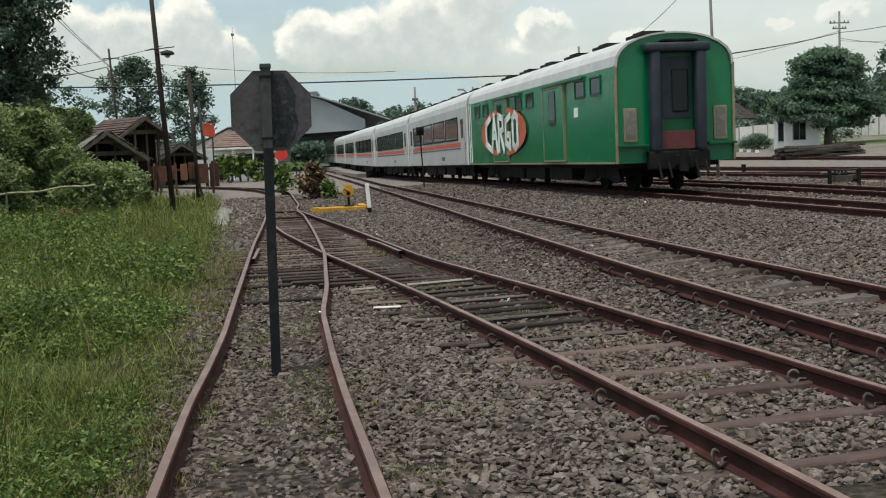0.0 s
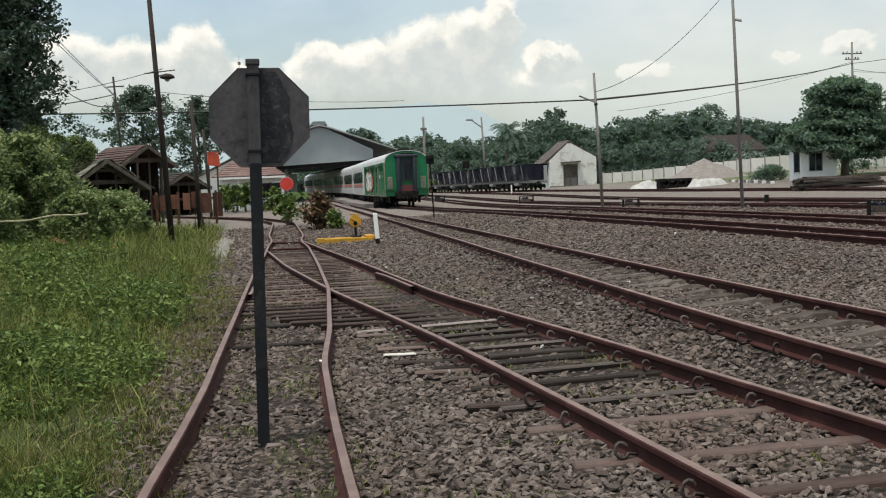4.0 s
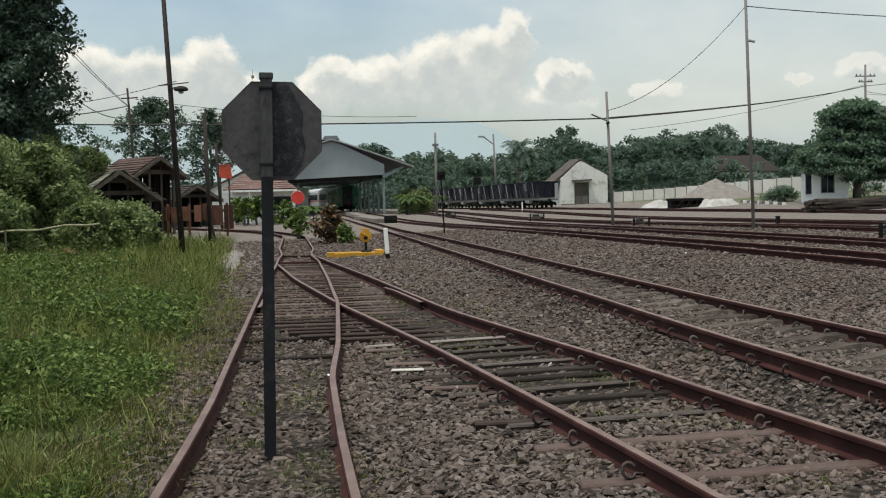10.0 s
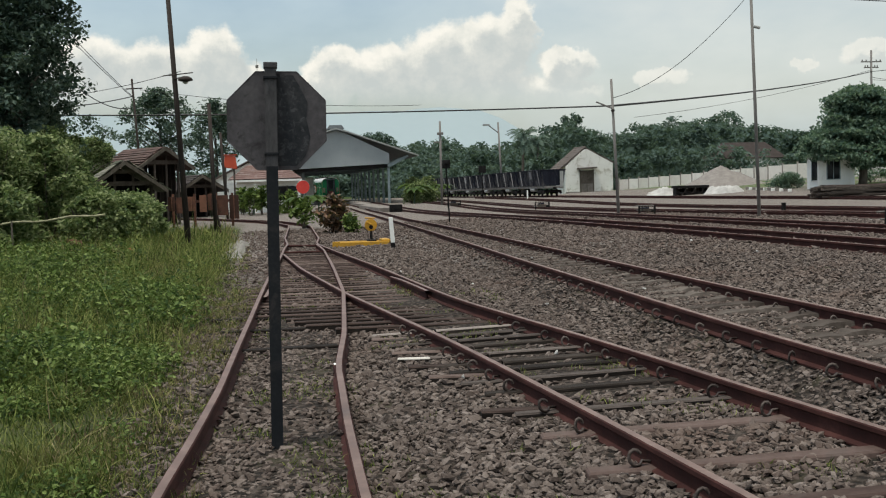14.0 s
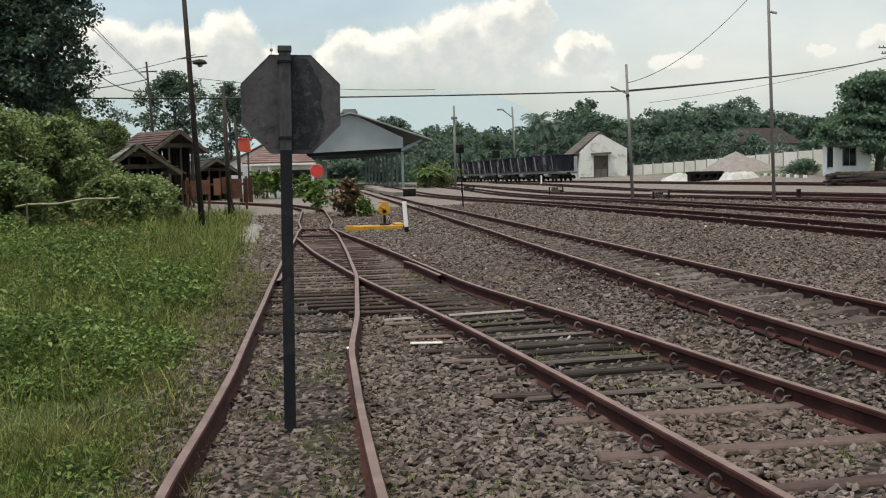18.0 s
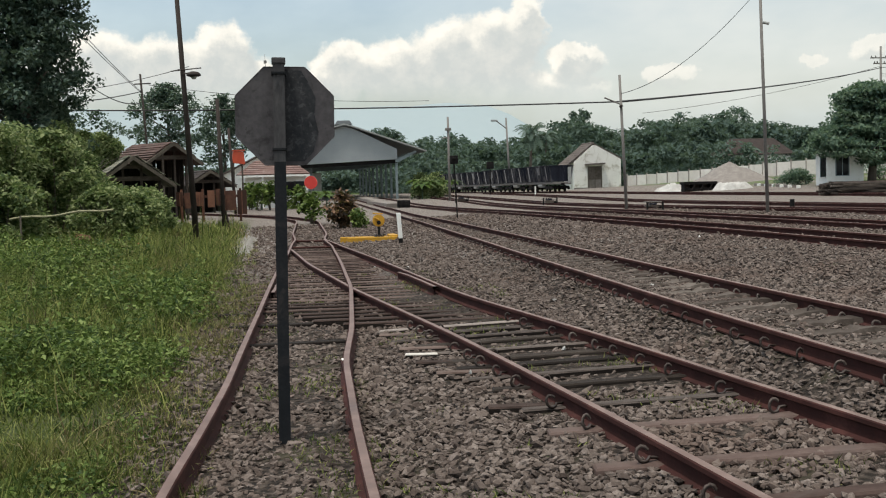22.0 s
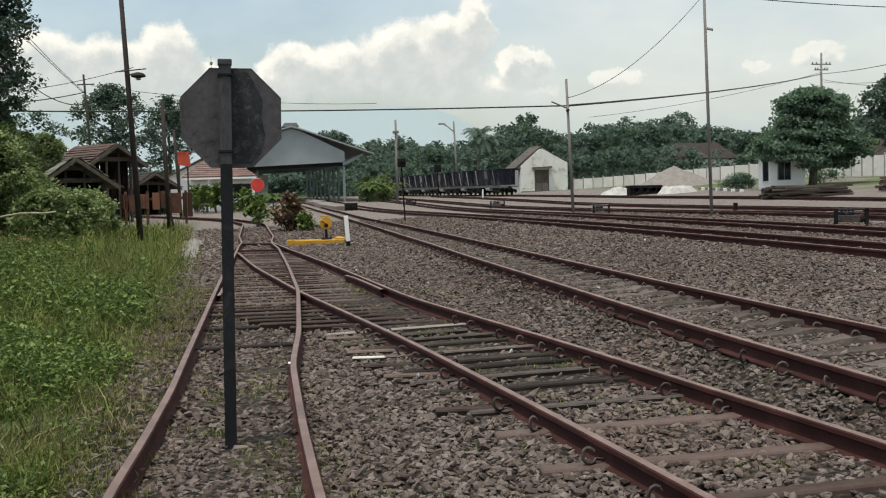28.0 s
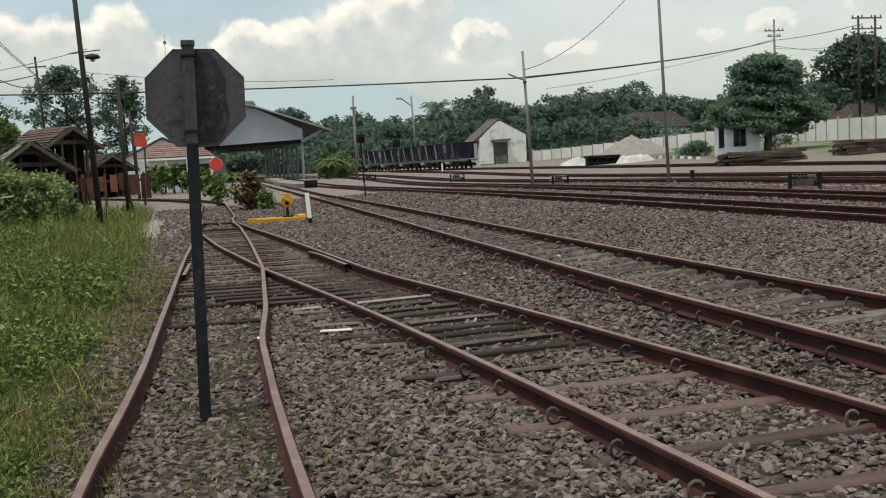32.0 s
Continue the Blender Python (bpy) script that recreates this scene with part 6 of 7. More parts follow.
def rusty_fence():
    th = thing("rusty_panel_fence", "rust-brown steel panels standing as a fence", "fence", pose(0, 0, 0))
    rng = np.random.default_rng(3)
    x = -5.0
    i = 0
    while x < -1.75:
        w = float(rng.uniform(0.38, 0.62))
        y = 59 + (x + 5.0) * 0.3
        h, low = float(rng.uniform(1.55, 1.85)), float(rng.uniform(0.62, 0.95)) - (0.25 if x > -2.6 else 0)
        p = part("panel", box(x, x + w - 0.05, y, y + 0.06, ground_at(x, y) + low, ground_at(x, y) + h, 0.01), M["rust"], th)
        if i % 2 == 0:
            part("panel_rib", box(x + w * 0.4, x + w * 0.4 + 0.05, y - 0.04, y - 0.002, ground_at(x, y) + low, ground_at(x, y) + h - 0.05), M["rust"], p)
        x += w + (0.14 if i % 4 == 2 else 0.0)
        i += 1
    part("top_rail", box(-4.9, -1.72, 60.10, 60.18, 1.15, 1.29), M["rust"], th)
    for xx in (-4.9, -3.8, -2.7, -1.85):
        part("post", box(xx, xx + 0.12, 60.2, 60.32, -0.3, 1.62), M["rust"], th)


rusty_fence()


def bamboo_rail():
    th = thing("bamboo_rail", "dry bamboo pole tied along a stake in the shrubs", "bamboo fence")
    bm = bmesh.new()
    n = 9
    a, b = Vector((-7.0, 31.2, 0.94)), Vector((-4.3, 31.0, 1.14))
    for i in range(n):
        p, q = a.lerp(b, i / n), a.lerp(b, (i + 1) / n)
        p.z, q.z = p.z + 0.03 * math.sin(i * 1.3), q.z + 0.03 * math.sin((i + 1) * 1.3)
        bm_rod(bm, p, q, 0.030, 0.027, 8)
        bm_rod(bm, q - Vector((0.012, 0, 0)), q + Vector((0.012, 0, 0)), 0.034, n=8)
    part("bamboo_pole", bm, M["bamboo"], th, smooth=True)
    for x in (-6.7,):
        part("stake", rod((x, 31.1, ground_at(x, 31) - 0.2), (x, 31.1, 1.02), 0.025, n=8), M["bark"], th)


bamboo_rail()


# ---- wall, gravel heap, stacks at the far side of the yard ----
def panel_wall():
    pts = [Vector((55.6, 172, 0)), Vector((60.5, 158, 0)), Vector((65, 147, 0)), Vector((69.0, 134, 0)), Vector((66.5, 118, 0)), Vector((63.2, 104, 0)), Vector((61.7, 92, 0)), Vector((61.0, 78, 0))]
    th = thing("concrete_panel_wall", "long pale concrete panel wall with posts along the yard", "wall")
    for a, b in zip(pts, pts[1:]):
        n = max(2, int((b - a).length / 2.3))
        for i in range(n):
            p, q = a.lerp(b, i / n), a.lerp(b, (i + 1) / n)
            d = (q - p)
            zb = (ground_at(p.x, p.y) + ground_at(q.x, q.y)) / 2 - 0.15
            m = Matrix.Translation((p.x, p.y, zb)) @ Matrix.Rotation(math.atan2(d.y, d.x), 4, "Z")
            bm = box(0.09, d.length - 0.09, -0.04, 0.04, 0, 2.15, 0.01)
            bm.transform(m)
            part("panel", bm, M["wall_white"], th)
            bm = box(-0.085, 0.085, -0.09, 0.09, -0.1, 2.38, 0.015)
            bm.transform(m)
            part("post", bm, M["wall_post"], th)


panel_wall()


def heap(name, label, x, y, rx, ry, h, mat, seed, category, lumpy=0.18, flat=1.0):
    bm = bmesh.new()
    bmesh.ops.create_grid(bm, x_segments=30, y_segments=22, size=1)
    z0 = ground_at(x, y)
    for v in bm.verts:
        r = math.hypot(v.co.x, v.co.y)
        k = min(1.0, max(0.0, 1 - r) * flat)
        n = noise.fractal((v.co.x * 3 + seed, v.co.y * 3, seed), 1.0, 2.0, 4)
        v.co = Vector((x + v.co.x * rx, y + v.co.y * ry, 0))
        v.co.z = ground_at(v.co.x, v.co.y) - 0.1 + h * k * (1 + lumpy * n) + 0.10 * k
    return solo(name, bm, mat, label, category, smooth=True)


heap("gravel_mound", "grey gravel heap by the wall", 47.3, 112, 4.8, 4.2, 2.2, M["gravel"], 2.0, "gravel heap", 0.1)
heap("lime_mound", "white lime rubble heap in the yard", 35.6, 97.5, 1.9, 1.4, 0.55, M["lime"], 5.0, "rubble heap", 0.7, 1.8)
heap("lime_mound", "white lime rubble heap beside dark ramp", 38.9, 91.5, 1.9, 1.3, 0.5, M["lime"], 9.0, "rubble heap", 0.5, 3.2)
heap("pale_rubble", "low pale spill of rubble beside siding", -0.95, 34.5, 0.62, 9.0, 0.10, M["rubble"], 4.0, "rubble heap", 1.1, 1.6)


def loading_ramp():
    th = thing("loading_ramp", "low dark steel loading frame among lime heaps", "ramp", pose(35.7, 94, ground_at(36.7, 94) - 0.15))
    part("deck", box(-0.4, 2.7, -0.5, 0.5, 0.75, 0.98, 0.02), M["black"], th)
    for x in (-0.3, 0.5, 1.3, 2.1, 2.5):
        part("leg", box(x, x + 0.12, -0.4, 0.4, -0.1, 0.75), M["black"], th)
    part("brace", box(-0.3, 2.6, -0.42, -0.36, 0.3, 0.42), M["black"], th)
    part("back_sheet", box(-0.3, 2.6, 0.3, 0.34, 0.0, 0.74), M["wood_dark"], th)
    for x in (0.1, 0.9, 1.7):
        part("strut", rod((x, -0.39, 0.02), (x + 0.6, -0.39, 0.72), 0.04, n=6), M["pole_rust"], th)


loading_ramp()


def timber_stack(name, label, x, y, length, rows, cols, mat, yaw, seed, thick=0.17, messy=5.0):
    rng = np.random.default_rng(seed)
    th = thing(name, label, "timber stack", pose(x, y, ground_at(x, y) - 0.02, 0, 0, yaw))
    for r in range(rows):
        for c in range(cols - r // 2):
            l = length * rng.uniform(0.75, 1.05)
            bm = box(-l / 2, l / 2, -thick / 2, thick / 2, 0, thick * 0.85, 0.015)
            bm.transform(pose(rng.uniform(-0.5, 0.5), (c - cols / 2 + 0.25 * r) * thick * 1.35, r * thick * 0.9, rng.uniform(-2, 2), rng.uniform(-1.0, 1.0), rng.uniform(-messy, messy)))
            part("beam", bm, mat, th)
    return th


timber_stack("old_rail_stack", "dark stack of old rails and sleepers in the yard", 35.9, 64.5, 5.6, 6, 9, M["wood_dark"], 10, 21, 0.13, 14)
timber_stack("old_rail_stack", "long rusty rails laid in a low stack", 37.4, 66.4, 5.4, 6, 8, M["tie_brown"], 3, 22, 0.13, 13)
timber_stack("sleeper_stack", "brown heap of broken timber sleepers on grass bank", 43.6, 64.0, 4.6, 5, 9, M["tie_brown"], -14, 23, 0.2, 32)
timber_stack("sleeper_stack", "brown heap of loose timber sleepers on grass bank", 48.6, 65.5, 4.6, 5, 9, M["tie_brown"], 8, 24, 0.2, 30)


def kiosk():
    z = ground_at(44, 82)
    th = thing("white_kiosk", "small white gatekeeper kiosk with dark windows under tree", "kiosk", pose(43.75, 81.2, z - 0.1, 0, 0, -8))
    w, dp, h = 1.42, 2.4, 2.62
    part("front_wall", box(-w, w, 0, 0.15, 0, h), M["white_paint"], th)
    part("back_wall", box(-w, w, dp, dp + 0.15, 0, h), M["white_paint"], th)
    for x in (-w, w - 0.15):
        part("side_wall", box(x, x + 0.15, 0.152, dp - 0.002, 0, h), M["white_paint"], th)
    part("roof", box(-w - 0.16, w + 0.16, -0.18, dp + 0.25, h, h + 0.09, 0.02), M["concrete"], th)
    wn = part("window", box(-0.72, 0.24, -0.03, -0.002, 0.8, 2.4), M["window"], th)
    part("window_frame", frame_bm(0, 0, 0.96, 0.8, 2.4, 0.06, 0.03), M["shed_steel"], wn).matrix_basis = pose(-0.72, -0.02, 0, 0, 0, -90)
    part("glazing_bar", box(-0.26, -0.22, -0.05, -0.031, 0.8, 2.4), M["shed_steel"], wn)
    sw = part("window", box(-w - 0.03, -w - 0.002, 0.2, 1.35, 0.7, 2.3), M["window"], th, "dark side opening")
    part("window_frame", box(-w - 0.05, -w - 0.002, 1.35, 1.45, 0.65, 2.35), M["shed_steel"], sw)
    part("window_sill", box(-w - 0.08, -w - 0.002, 0.15, 1.45, 0.6, 0.66), M["concrete"], sw)
    part("plinth", box(-w - 0.05, w + 0.05, -0.06, -0.035, -0.3, 0.3), M["concrete"], th)


kiosk()


def kerb_stones():
    rng = np.random.default_rng(8)
    th = thing("kerb_stone_row", "row of whitewashed kerb stones", "kerb stones", pose(0, 0, 0))
    for i in range(12):
        x, y = 42.6 - i * 0.22, 95 - i * 1.2
        bm = box(-0.13, 0.13, -0.12, 0.12, -0.1, 0.22, 0.03)
        bm.transform(pose(x, y, ground_at(x, y), 0, 0, rng.uniform(-15, 15)))
        part("stone", bm, M["white_paint"] if i % 2 else M["gravel"], th)


kerb_stones()


def far_roofs():
    for x, y, w, h, yaw, mat, lab in ((86, 188, 6.5, 4.4, 10, M["dark_tile"], "brown tiled house roof behind the panel wall"), (93, 150, 6, 3.4, -10, M["dark_tile"], "brown tiled house roof among trees"),
                                      (84, 120, 4.5, 1.6, 15, M["dark_tile"], "brown tiled house behind the panel wall under tree")):
        z = max(1.0, ground_at(x, y))
        th = thing("village_house", lab, "house", pose(x, y, z, 0, 0, yaw), "village houses")
        part("wall", box(-w + 0.5, w - 0.5, 0.5, 7, -1.5, h), M["white_paint"], th)
        roof_slab(th, (-w, 0, h - 0.3), (w, 0, h - 0.3), (w - 2, 3.8, h + 2.6), (-w + 2, 3.8, h + 2.6), 0.12, mat)
        roof_slab(th, (w, 7.6, h - 0.3), (-w, 7.6, h - 0.3), (-w + 2, 3.8, h + 2.6), (w - 2, 3.8, h + 2.6), 0.12, mat)
        for s in (-1, 1):
            bm = bmesh.new()
            vs = [bm.verts.new(p) for p in ((s * w, 0, h - 0.3), (s * w, 7.6, h - 0.3), (s * (w - 2), 3.8, h + 2.6), (s * (w - 0.1), 0.1, h - 0.42), (s * (w - 0.1), 7.5, h - 0.42), (s * (w - 2), 3.8, h + 2.45))]
            for f in ((0, 1, 2), (5, 4, 3), (0, 3, 4, 1), (1, 4, 5, 2), (2, 5, 3, 0)):
                bm.faces.new([vs[i] for i in f])
            bmesh.ops.recalc_face_normals(bm, faces=bm.faces)
            part("roof_hip", bm, mat, th)


far_roofs()


# ---- small things lying in the grass ----
def litter(name, label, x, y, l, w, h, mat, yaw, seed):
    bm = bmesh.new()
    bmesh.ops.create_grid(bm, x_segments=8, y_segments=6, size=0.5)
    for v in bm.verts:
        n = noise.noise((v.co.x * 4 + seed, v.co.y * 4, seed))
        v.co = Vector((v.co.x * l, v.co.y * w, h * (0.5 + 0.5 * n)))
    bmesh.ops.solidify(bm, geom=bm.faces, thickness=0.006)
    bm.transform(pose(x, y, ground_at(x, y) + 0.22, 30, 6, yaw))
    solo(name, bm, mat, label, "litter", smooth=True)


litter("orange_litter", "crumpled rust-orange plastic bag caught in grass", -5.45, 33.0, 0.4, 0.3, 0.3, M["rust"], 20, 2.0)
litter("red_litter", "small red wrapper lying in grass", -3.5, 30.0, 0.16, 0.10, 0.06, M["red"], 40, 4.0)
part_stick = rod((-1.36, 11.3, ground_at(-1.3, 11.3) + 0.09), (-1.02, 11.2, ground_at(-1.0, 11.2) + 0.07), 0.012, 0.008, 7)
solo("dry_stick", part_stick, M["bamboo"], "pale dry stick lying at the grass edge", "stick")


# ---- ballast stones ----
def rail_gap(x, y):
    """Distance across to the nearest near rail."""
    best = np.full(len(x), 9.0)
    for pts in (RAIL_L, RAIL_R, RAIL_RL, RAIL_RR, MAIN_A, MAIN_B, [(x - 0.57, y) for x, y in LINE_4], [(x + 0.57, y) for x, y in LINE_4]):
        p = np.array(pts)
        ok = (y >= p[0, 1]) & (y <= p[-1, 1])
        best = np.where(ok, np.minimum(best, np.abs(x - np.interp(y, p[:, 1], p[:, 0]))), best)
    return best


def on_tie(x, y):
    hit = np.zeros(len(x), bool)
    for cx, cy, hl, yaw in TIES:
        dx, dy = x - cx, y - cy
        c, s = math.cos(radians(yaw)), math.sin(radians(yaw))
        u, w = dx * c + dy * s, -dx * s + dy * c
        hit |= (np.abs(u) < hl) & (np.abs(w) < 0.09)
    return hit


def build_stones():
    rng = np.random.default_rng(42)
    zones = [(-1.1, 9.5, 3.2, 8, 700, 0.0192), (-1.1, 12, 8, 13, 500, 0.0212), (-1.2, 14, 13, 20, 440, 0.0245), (-1.2, 17, 20, 32, 205, 0.031), (-1.0, 18, 32, 50, 85, 0.038)]
    near, far = [], []
    for x0, x1, y0, y1, dens, size in zones:
        n = int((x1 - x0) * (y1 - y0) * dens)
        x, y = rng.uniform(x0, x1, n), rng.uniform(y0, y1, n)
        seen = (x > -0.30 * y - 0.8) & (x < 0.66 * (y + 1.2) + 0.5)
        gap = rail_gap(x, y)
        keep = seen & (gap > 0.055)
        tie = on_tie(x, y)
        keep &= ~tie | (rng.random(n) < np.where(y > 13, 0.2, 0.1))
        # hollow cribs between the old turnout sleepers
        crib = (y > 8.3) & (y < 30) & (x > np.interp(y, *np.array(RAIL_RL).T[::-1])) & (x < np.interp(y, *np.array(RAIL_RR).T[::-1]))
        keep &= ~crib | (rng.random(n) < np.where(y < 13.5, 0.55, 0.45))
        # between the running rails the stone lies fine and low
        inner = (x > np.interp(y, *np.array(MAIN_A).T[::-1]) - 0.1) & (x < np.interp(y, *np.array(MAIN_B).T[::-1]))
        keep &= ~inner | (rng.random(n) < 0.9)
        # in the siding the stone is half sunk in brown dirt
        sunk = (x > np.interp(y, *np.array(RAIL_L).T[::-1])) & (x < np.interp(y, *np.array(RAIL_R).T[::-1])) & (y < 16)
        keep &= ~sunk | (rng.random(n) < 0.72)
        edge = rng.random(n) < np.where(x < np.interp(y, *np.array(RAIL_L).T[::-1]) - 0.05, np.clip((x + 1.5) / 1.7, 0.0, 0.6), 1)
        keep &= edge
        x, y, inner = x[keep], y[keep], inner[keep]
        s = size * rng.lognormal(0, 0.22, len(x)) * np.where(inner, 0.8, 1)
        z = land(x, y) + s * rng.uniform(-0.5, 1.0, len(x)) + np.where(inner, 0.004, 0) - np.where(sunk[keep], 0.008, 0) - np.where(crib[keep], 0.02, 0)
        (near if y1 <= 13 else far).append(np.c_[x, y, z, s])
    for shapes, places in ((STONES, near), (LUMPS, far)):
        p = np.concatenate(places)
        v, f = scatter(shapes, p[:, :3], p[:, 3], rng, tilt=0.45)
        tagged(new("ballast_stones", array_mesh("ballast_stones", v, f, M["stone"])), "grey-brown crushed ballast stones", "ballast", kind="stuff")
    # a few pale and broken bigger ones
    n = 22
    x, y = rng.uniform(0.7, 9, n), rng.uniform(4.5, 26, n)
    keep = rail_gap(x, y) > 0.12
    x, y = x[keep], y[keep]
    v, f = scatter(STONES, np.c_[x, y, land(x, y) + 0.03], rng.uniform(0.015, 0.04, len(x)), rng)
    tagged(new("pale_stones", array_mesh("pale_stones", v, f, M["lime"])), "pale broken stones lying on the ballast", "stones", kind="stuff")


build_stones()


# ---- grass and weeds ----
def blade(bend_, seg=3):
    vs, fs = [], []
    for i in range(seg):
        t = i / seg
        w = 0.5 * (1 - t) ** 0.7
        vs += [(-w, bend_ * t * t, t * (1 - 0.25 * bend_ * t)), (w, bend_ * t * t, t * (1 - 0.25 * bend_ * t))]
    vs.append((0, bend_, 1 - 0.25 * bend_))
    for i in range(seg - 1):
        a = 2 * i
        fs += [(a, a + 1, a + 3), (a, a + 3, a + 2)]
    a = 2 * (seg - 1)
    fs.append((a, a + 1, a + 2))
    return np.array(vs, float), np.array(fs)


BLADES = [blade(b, 2) for b in (0.15, 0.4, 0.75, 1.05)]


def patchy(x, y, s, seed=0.0):
    return np.array([noise.noise((float(a) * s, float(b) * s, seed)) for a, b in zip(x, y)])


def build_grass():
    rng = np.random.default_rng(7)
    P, S, D, DS = [], [], [], []
    edge = lambda y: -0.26 + 0.20 * np.sin(y * 1.7) * np.sin(y * 0.6 + 1) + 0.13 * np.sin(y * 4.3) + 0.006 * y + 0.022 * np.clip(y - 12, 0, 10) - 0.062 * np.clip(y - 23, 0, 30)
    for y0, y1, dens, hgt, wid in ((3.2, 8, 2500, 0.13, 0.0085), (8, 14, 1100, 0.14, 0.011), (14, 24, 1250, 0.17, 0.011), (24, 36, 520, 0.22, 0.018), (36, 52, 80, 0.25, 0.035)):
        x0 = -0.30 * y1 - 0.9
        n = int((-0.45 - x0) * (y1 - y0) * dens)
        x, y = rng.uniform(x0, -0.45, n), rng.uniform(y0, y1, n)
        keep = (x > -0.30 * y - 0.9) & (rng.random(n) < np.clip((edge(y) - x) / 0.6, 0.03, 1))
        x, y = x[keep], y[keep]
        pt, tuft = patchy(x, y, 0.9), patchy(x, y, 3.2, 2.0)
        keep = rng.random(len(x)) < np.clip(0.6 + 0.7 * pt + 1.3 * tuft, 0.08, 1)
        x, y, pt, tuft = x[keep], y[keep], pt[keep], tuft[keep]
        h = hgt * (1 + 0.9 * pt + 0.8 * tuft) * rng.lognormal(0, 0.42, len(x)) * np.clip((-0.45 - x) / 0.9, 0.35, 1.1)
        w = np.full(len(x), wid) * rng.uniform(0.6, 1.4, len(x))
        dry = rng.random(len(x)) < 0.05 + 0.55 * np.exp(-((x - edge(y) + 0.25) / 0.35) ** 2) + 0.30 * (patchy(x, y, 1.3, 9.0) > 0.28)
        p, s = np.c_[x, y, land(x, y) - 0.01], np.c_[w, h, h]
        P.append(p[~dry])
        S.append(s[~dry])
        D.append(p[dry])
        DS.append(s[dry])
    # sprigs in the siding and between the sleepers
    n = 30000
    x, y = rng.uniform(-0.65, 3.3, n), rng.uniform(4, 22, n)
    keep = (patchy(x, y, 1.1, 3.0) + 0.5 * patchy(x, y, 4.0, 1.0) > np.where(x < 0.5, 0.22, 0.36)) & (rail_gap(x, y) > 0.06)
    x, y = x[keep], y[keep]
    h = rng.uniform(0.02, 0.07, len(x))
    P.append(np.c_[x, y, land(x, y) + 0.012])
    S.append(np.c_[np.full(len(x), 0.008), h, h])
    # thin straw and sprigs over the stones outside the siding's left rail
    n = 16000
    y = rng.uniform(3.5, 20, n)
    x = np.interp(y, *np.array(RAIL_L).T[::-1]) - rng.uniform(0.06, 0.85, n)
    keep = patchy(x, y, 2.1, 4.0) + 0.6 * patchy(x, y, 6.0, 1.0) > rng.uniform(-0.35, 0.45, n)
    x, y = x[keep], y[keep]
    h = rng.uniform(0.03, 0.12, len(x))
    straw = rng.random(len(x)) < 0.6
    p, q = np.c_[x, y, land(x, y) + 0.01], np.c_[np.full(len(x), 0.008), h, h]
    D.append(p[straw])
    DS.append(q[straw])
    P.append(p[~straw])
    S.append(q[~straw])
    v, f = scatter(BLADES, np.concatenate(P), np.concatenate(S), rng, tilt=0.55)
    tagged(new("grass", array_mesh("grass", v, f, M["grass"])), "green rough grass growing beside the siding", "grass", kind="stuff")
    v, f = scatter(BLADES, np.concatenate(D), np.concatenate(DS), rng, tilt=0.6)
    tagged(new("dry_grass", array_mesh("dry_grass", v, f, M["dry"])), "dry straw-brown grass along the edge of the ballast", "grass", kind="stuff")
    # broad-leaved weeds: mounds of leaves with dark hollows between them
    P, S = [], []
    for y0, y1, plants, leaves, size, tall in ((3.5, 8, 760, 28, 0.043, 0.18), (8, 14, 1400, 30, 0.056, 0.26), (14, 24, 1500, 28, 0.075, 0.33), (24, 40, 1900, 18, 0.13, 0.5)):
        x0 = -0.30 * y1 - 0.9
        x, y = rng.uniform(x0, -1.0, plants), rng.uniform(y0, y1, plants)
        pt = 1.3 * patchy(x, y, 0.33, 5.0) + 0.6 * patchy(x, y, 1.6, 6.0)
        keep = (x > -0.30 * y - 0.9) & (pt > -0.12 + 0.08 * ease(6, 10, y) + 0.34 * ease(12, 17, y) * (x > -1.9 - 0.16 * (y - 12))) & (x < edge(y) - 0.25 - 0.40 * rng.random(plants) - 0.06 * np.maximum(0, y - 13) - 0.10 * np.clip(y - 16, 0, 14))
        x, y, pt = x[keep], y[keep], pt[keep]
        k = len(x)
        up = np.clip(0.45 + 1.7 * pt, 0.3, 1.7) * rng.uniform(0.7, 1.2, k)
        px = np.repeat(x, leaves) + rng.normal(0, tall * 0.40, k * leaves)
        py = np.repeat(y, leaves) + rng.normal(0, tall * 0.40, k * leaves)
        pz = land(px, py) + np.repeat(up, leaves) * tall * rng.uniform(0.25, 1.0, k * leaves)
        P.append(np.c_[px, py, pz])
        S.append(size * rng.uniform(0.6, 1.4, k * leaves))
    # taller leafy clumps that stand out of the rest
    for _ in range(150):
        y = float(rng.uniform(6, 34))
        x = float(rng.uniform(-0.29 * y - 0.5, -1.2 - 0.11 * max(0, y - 12)))
        if float(patchy(np.array([x]), np.array([y]), 0.4, 8.0)[0]) < -0.1:
            continue
        n, hgt, r = 90, float(rng.uniform(0.22, 0.5)) * (1 + 0.012 * y), float(rng.uniform(0.12, 0.28)) * (1 + 0.02 * y)
        d = unit_rows(rng.normal(size=(n, 3)))
        q = rng.uniform(0.5, 1.0, n)[:, None]
        c = d * q * np.array([r, r, hgt * 0.5])
        P.append(np.c_[x + c[:, 0], y + c[:, 1], float(land(x, y)) + hgt * 0.55 + c[:, 2]])
        S.append((0.05 + 0.0022 * y) * rng.uniform(0.6, 1.4, n))
    v, f = scatter(LEAF + BLADE_LEAF, np.concatenate(P), np.concatenate(S) * 0.92, rng, tilt=0.6)
    tagged(new("weeds", array_mesh("weeds", v, f, M["weed"])), "leafy green weeds among the grass", "weeds", kind="stuff")


build_grass()


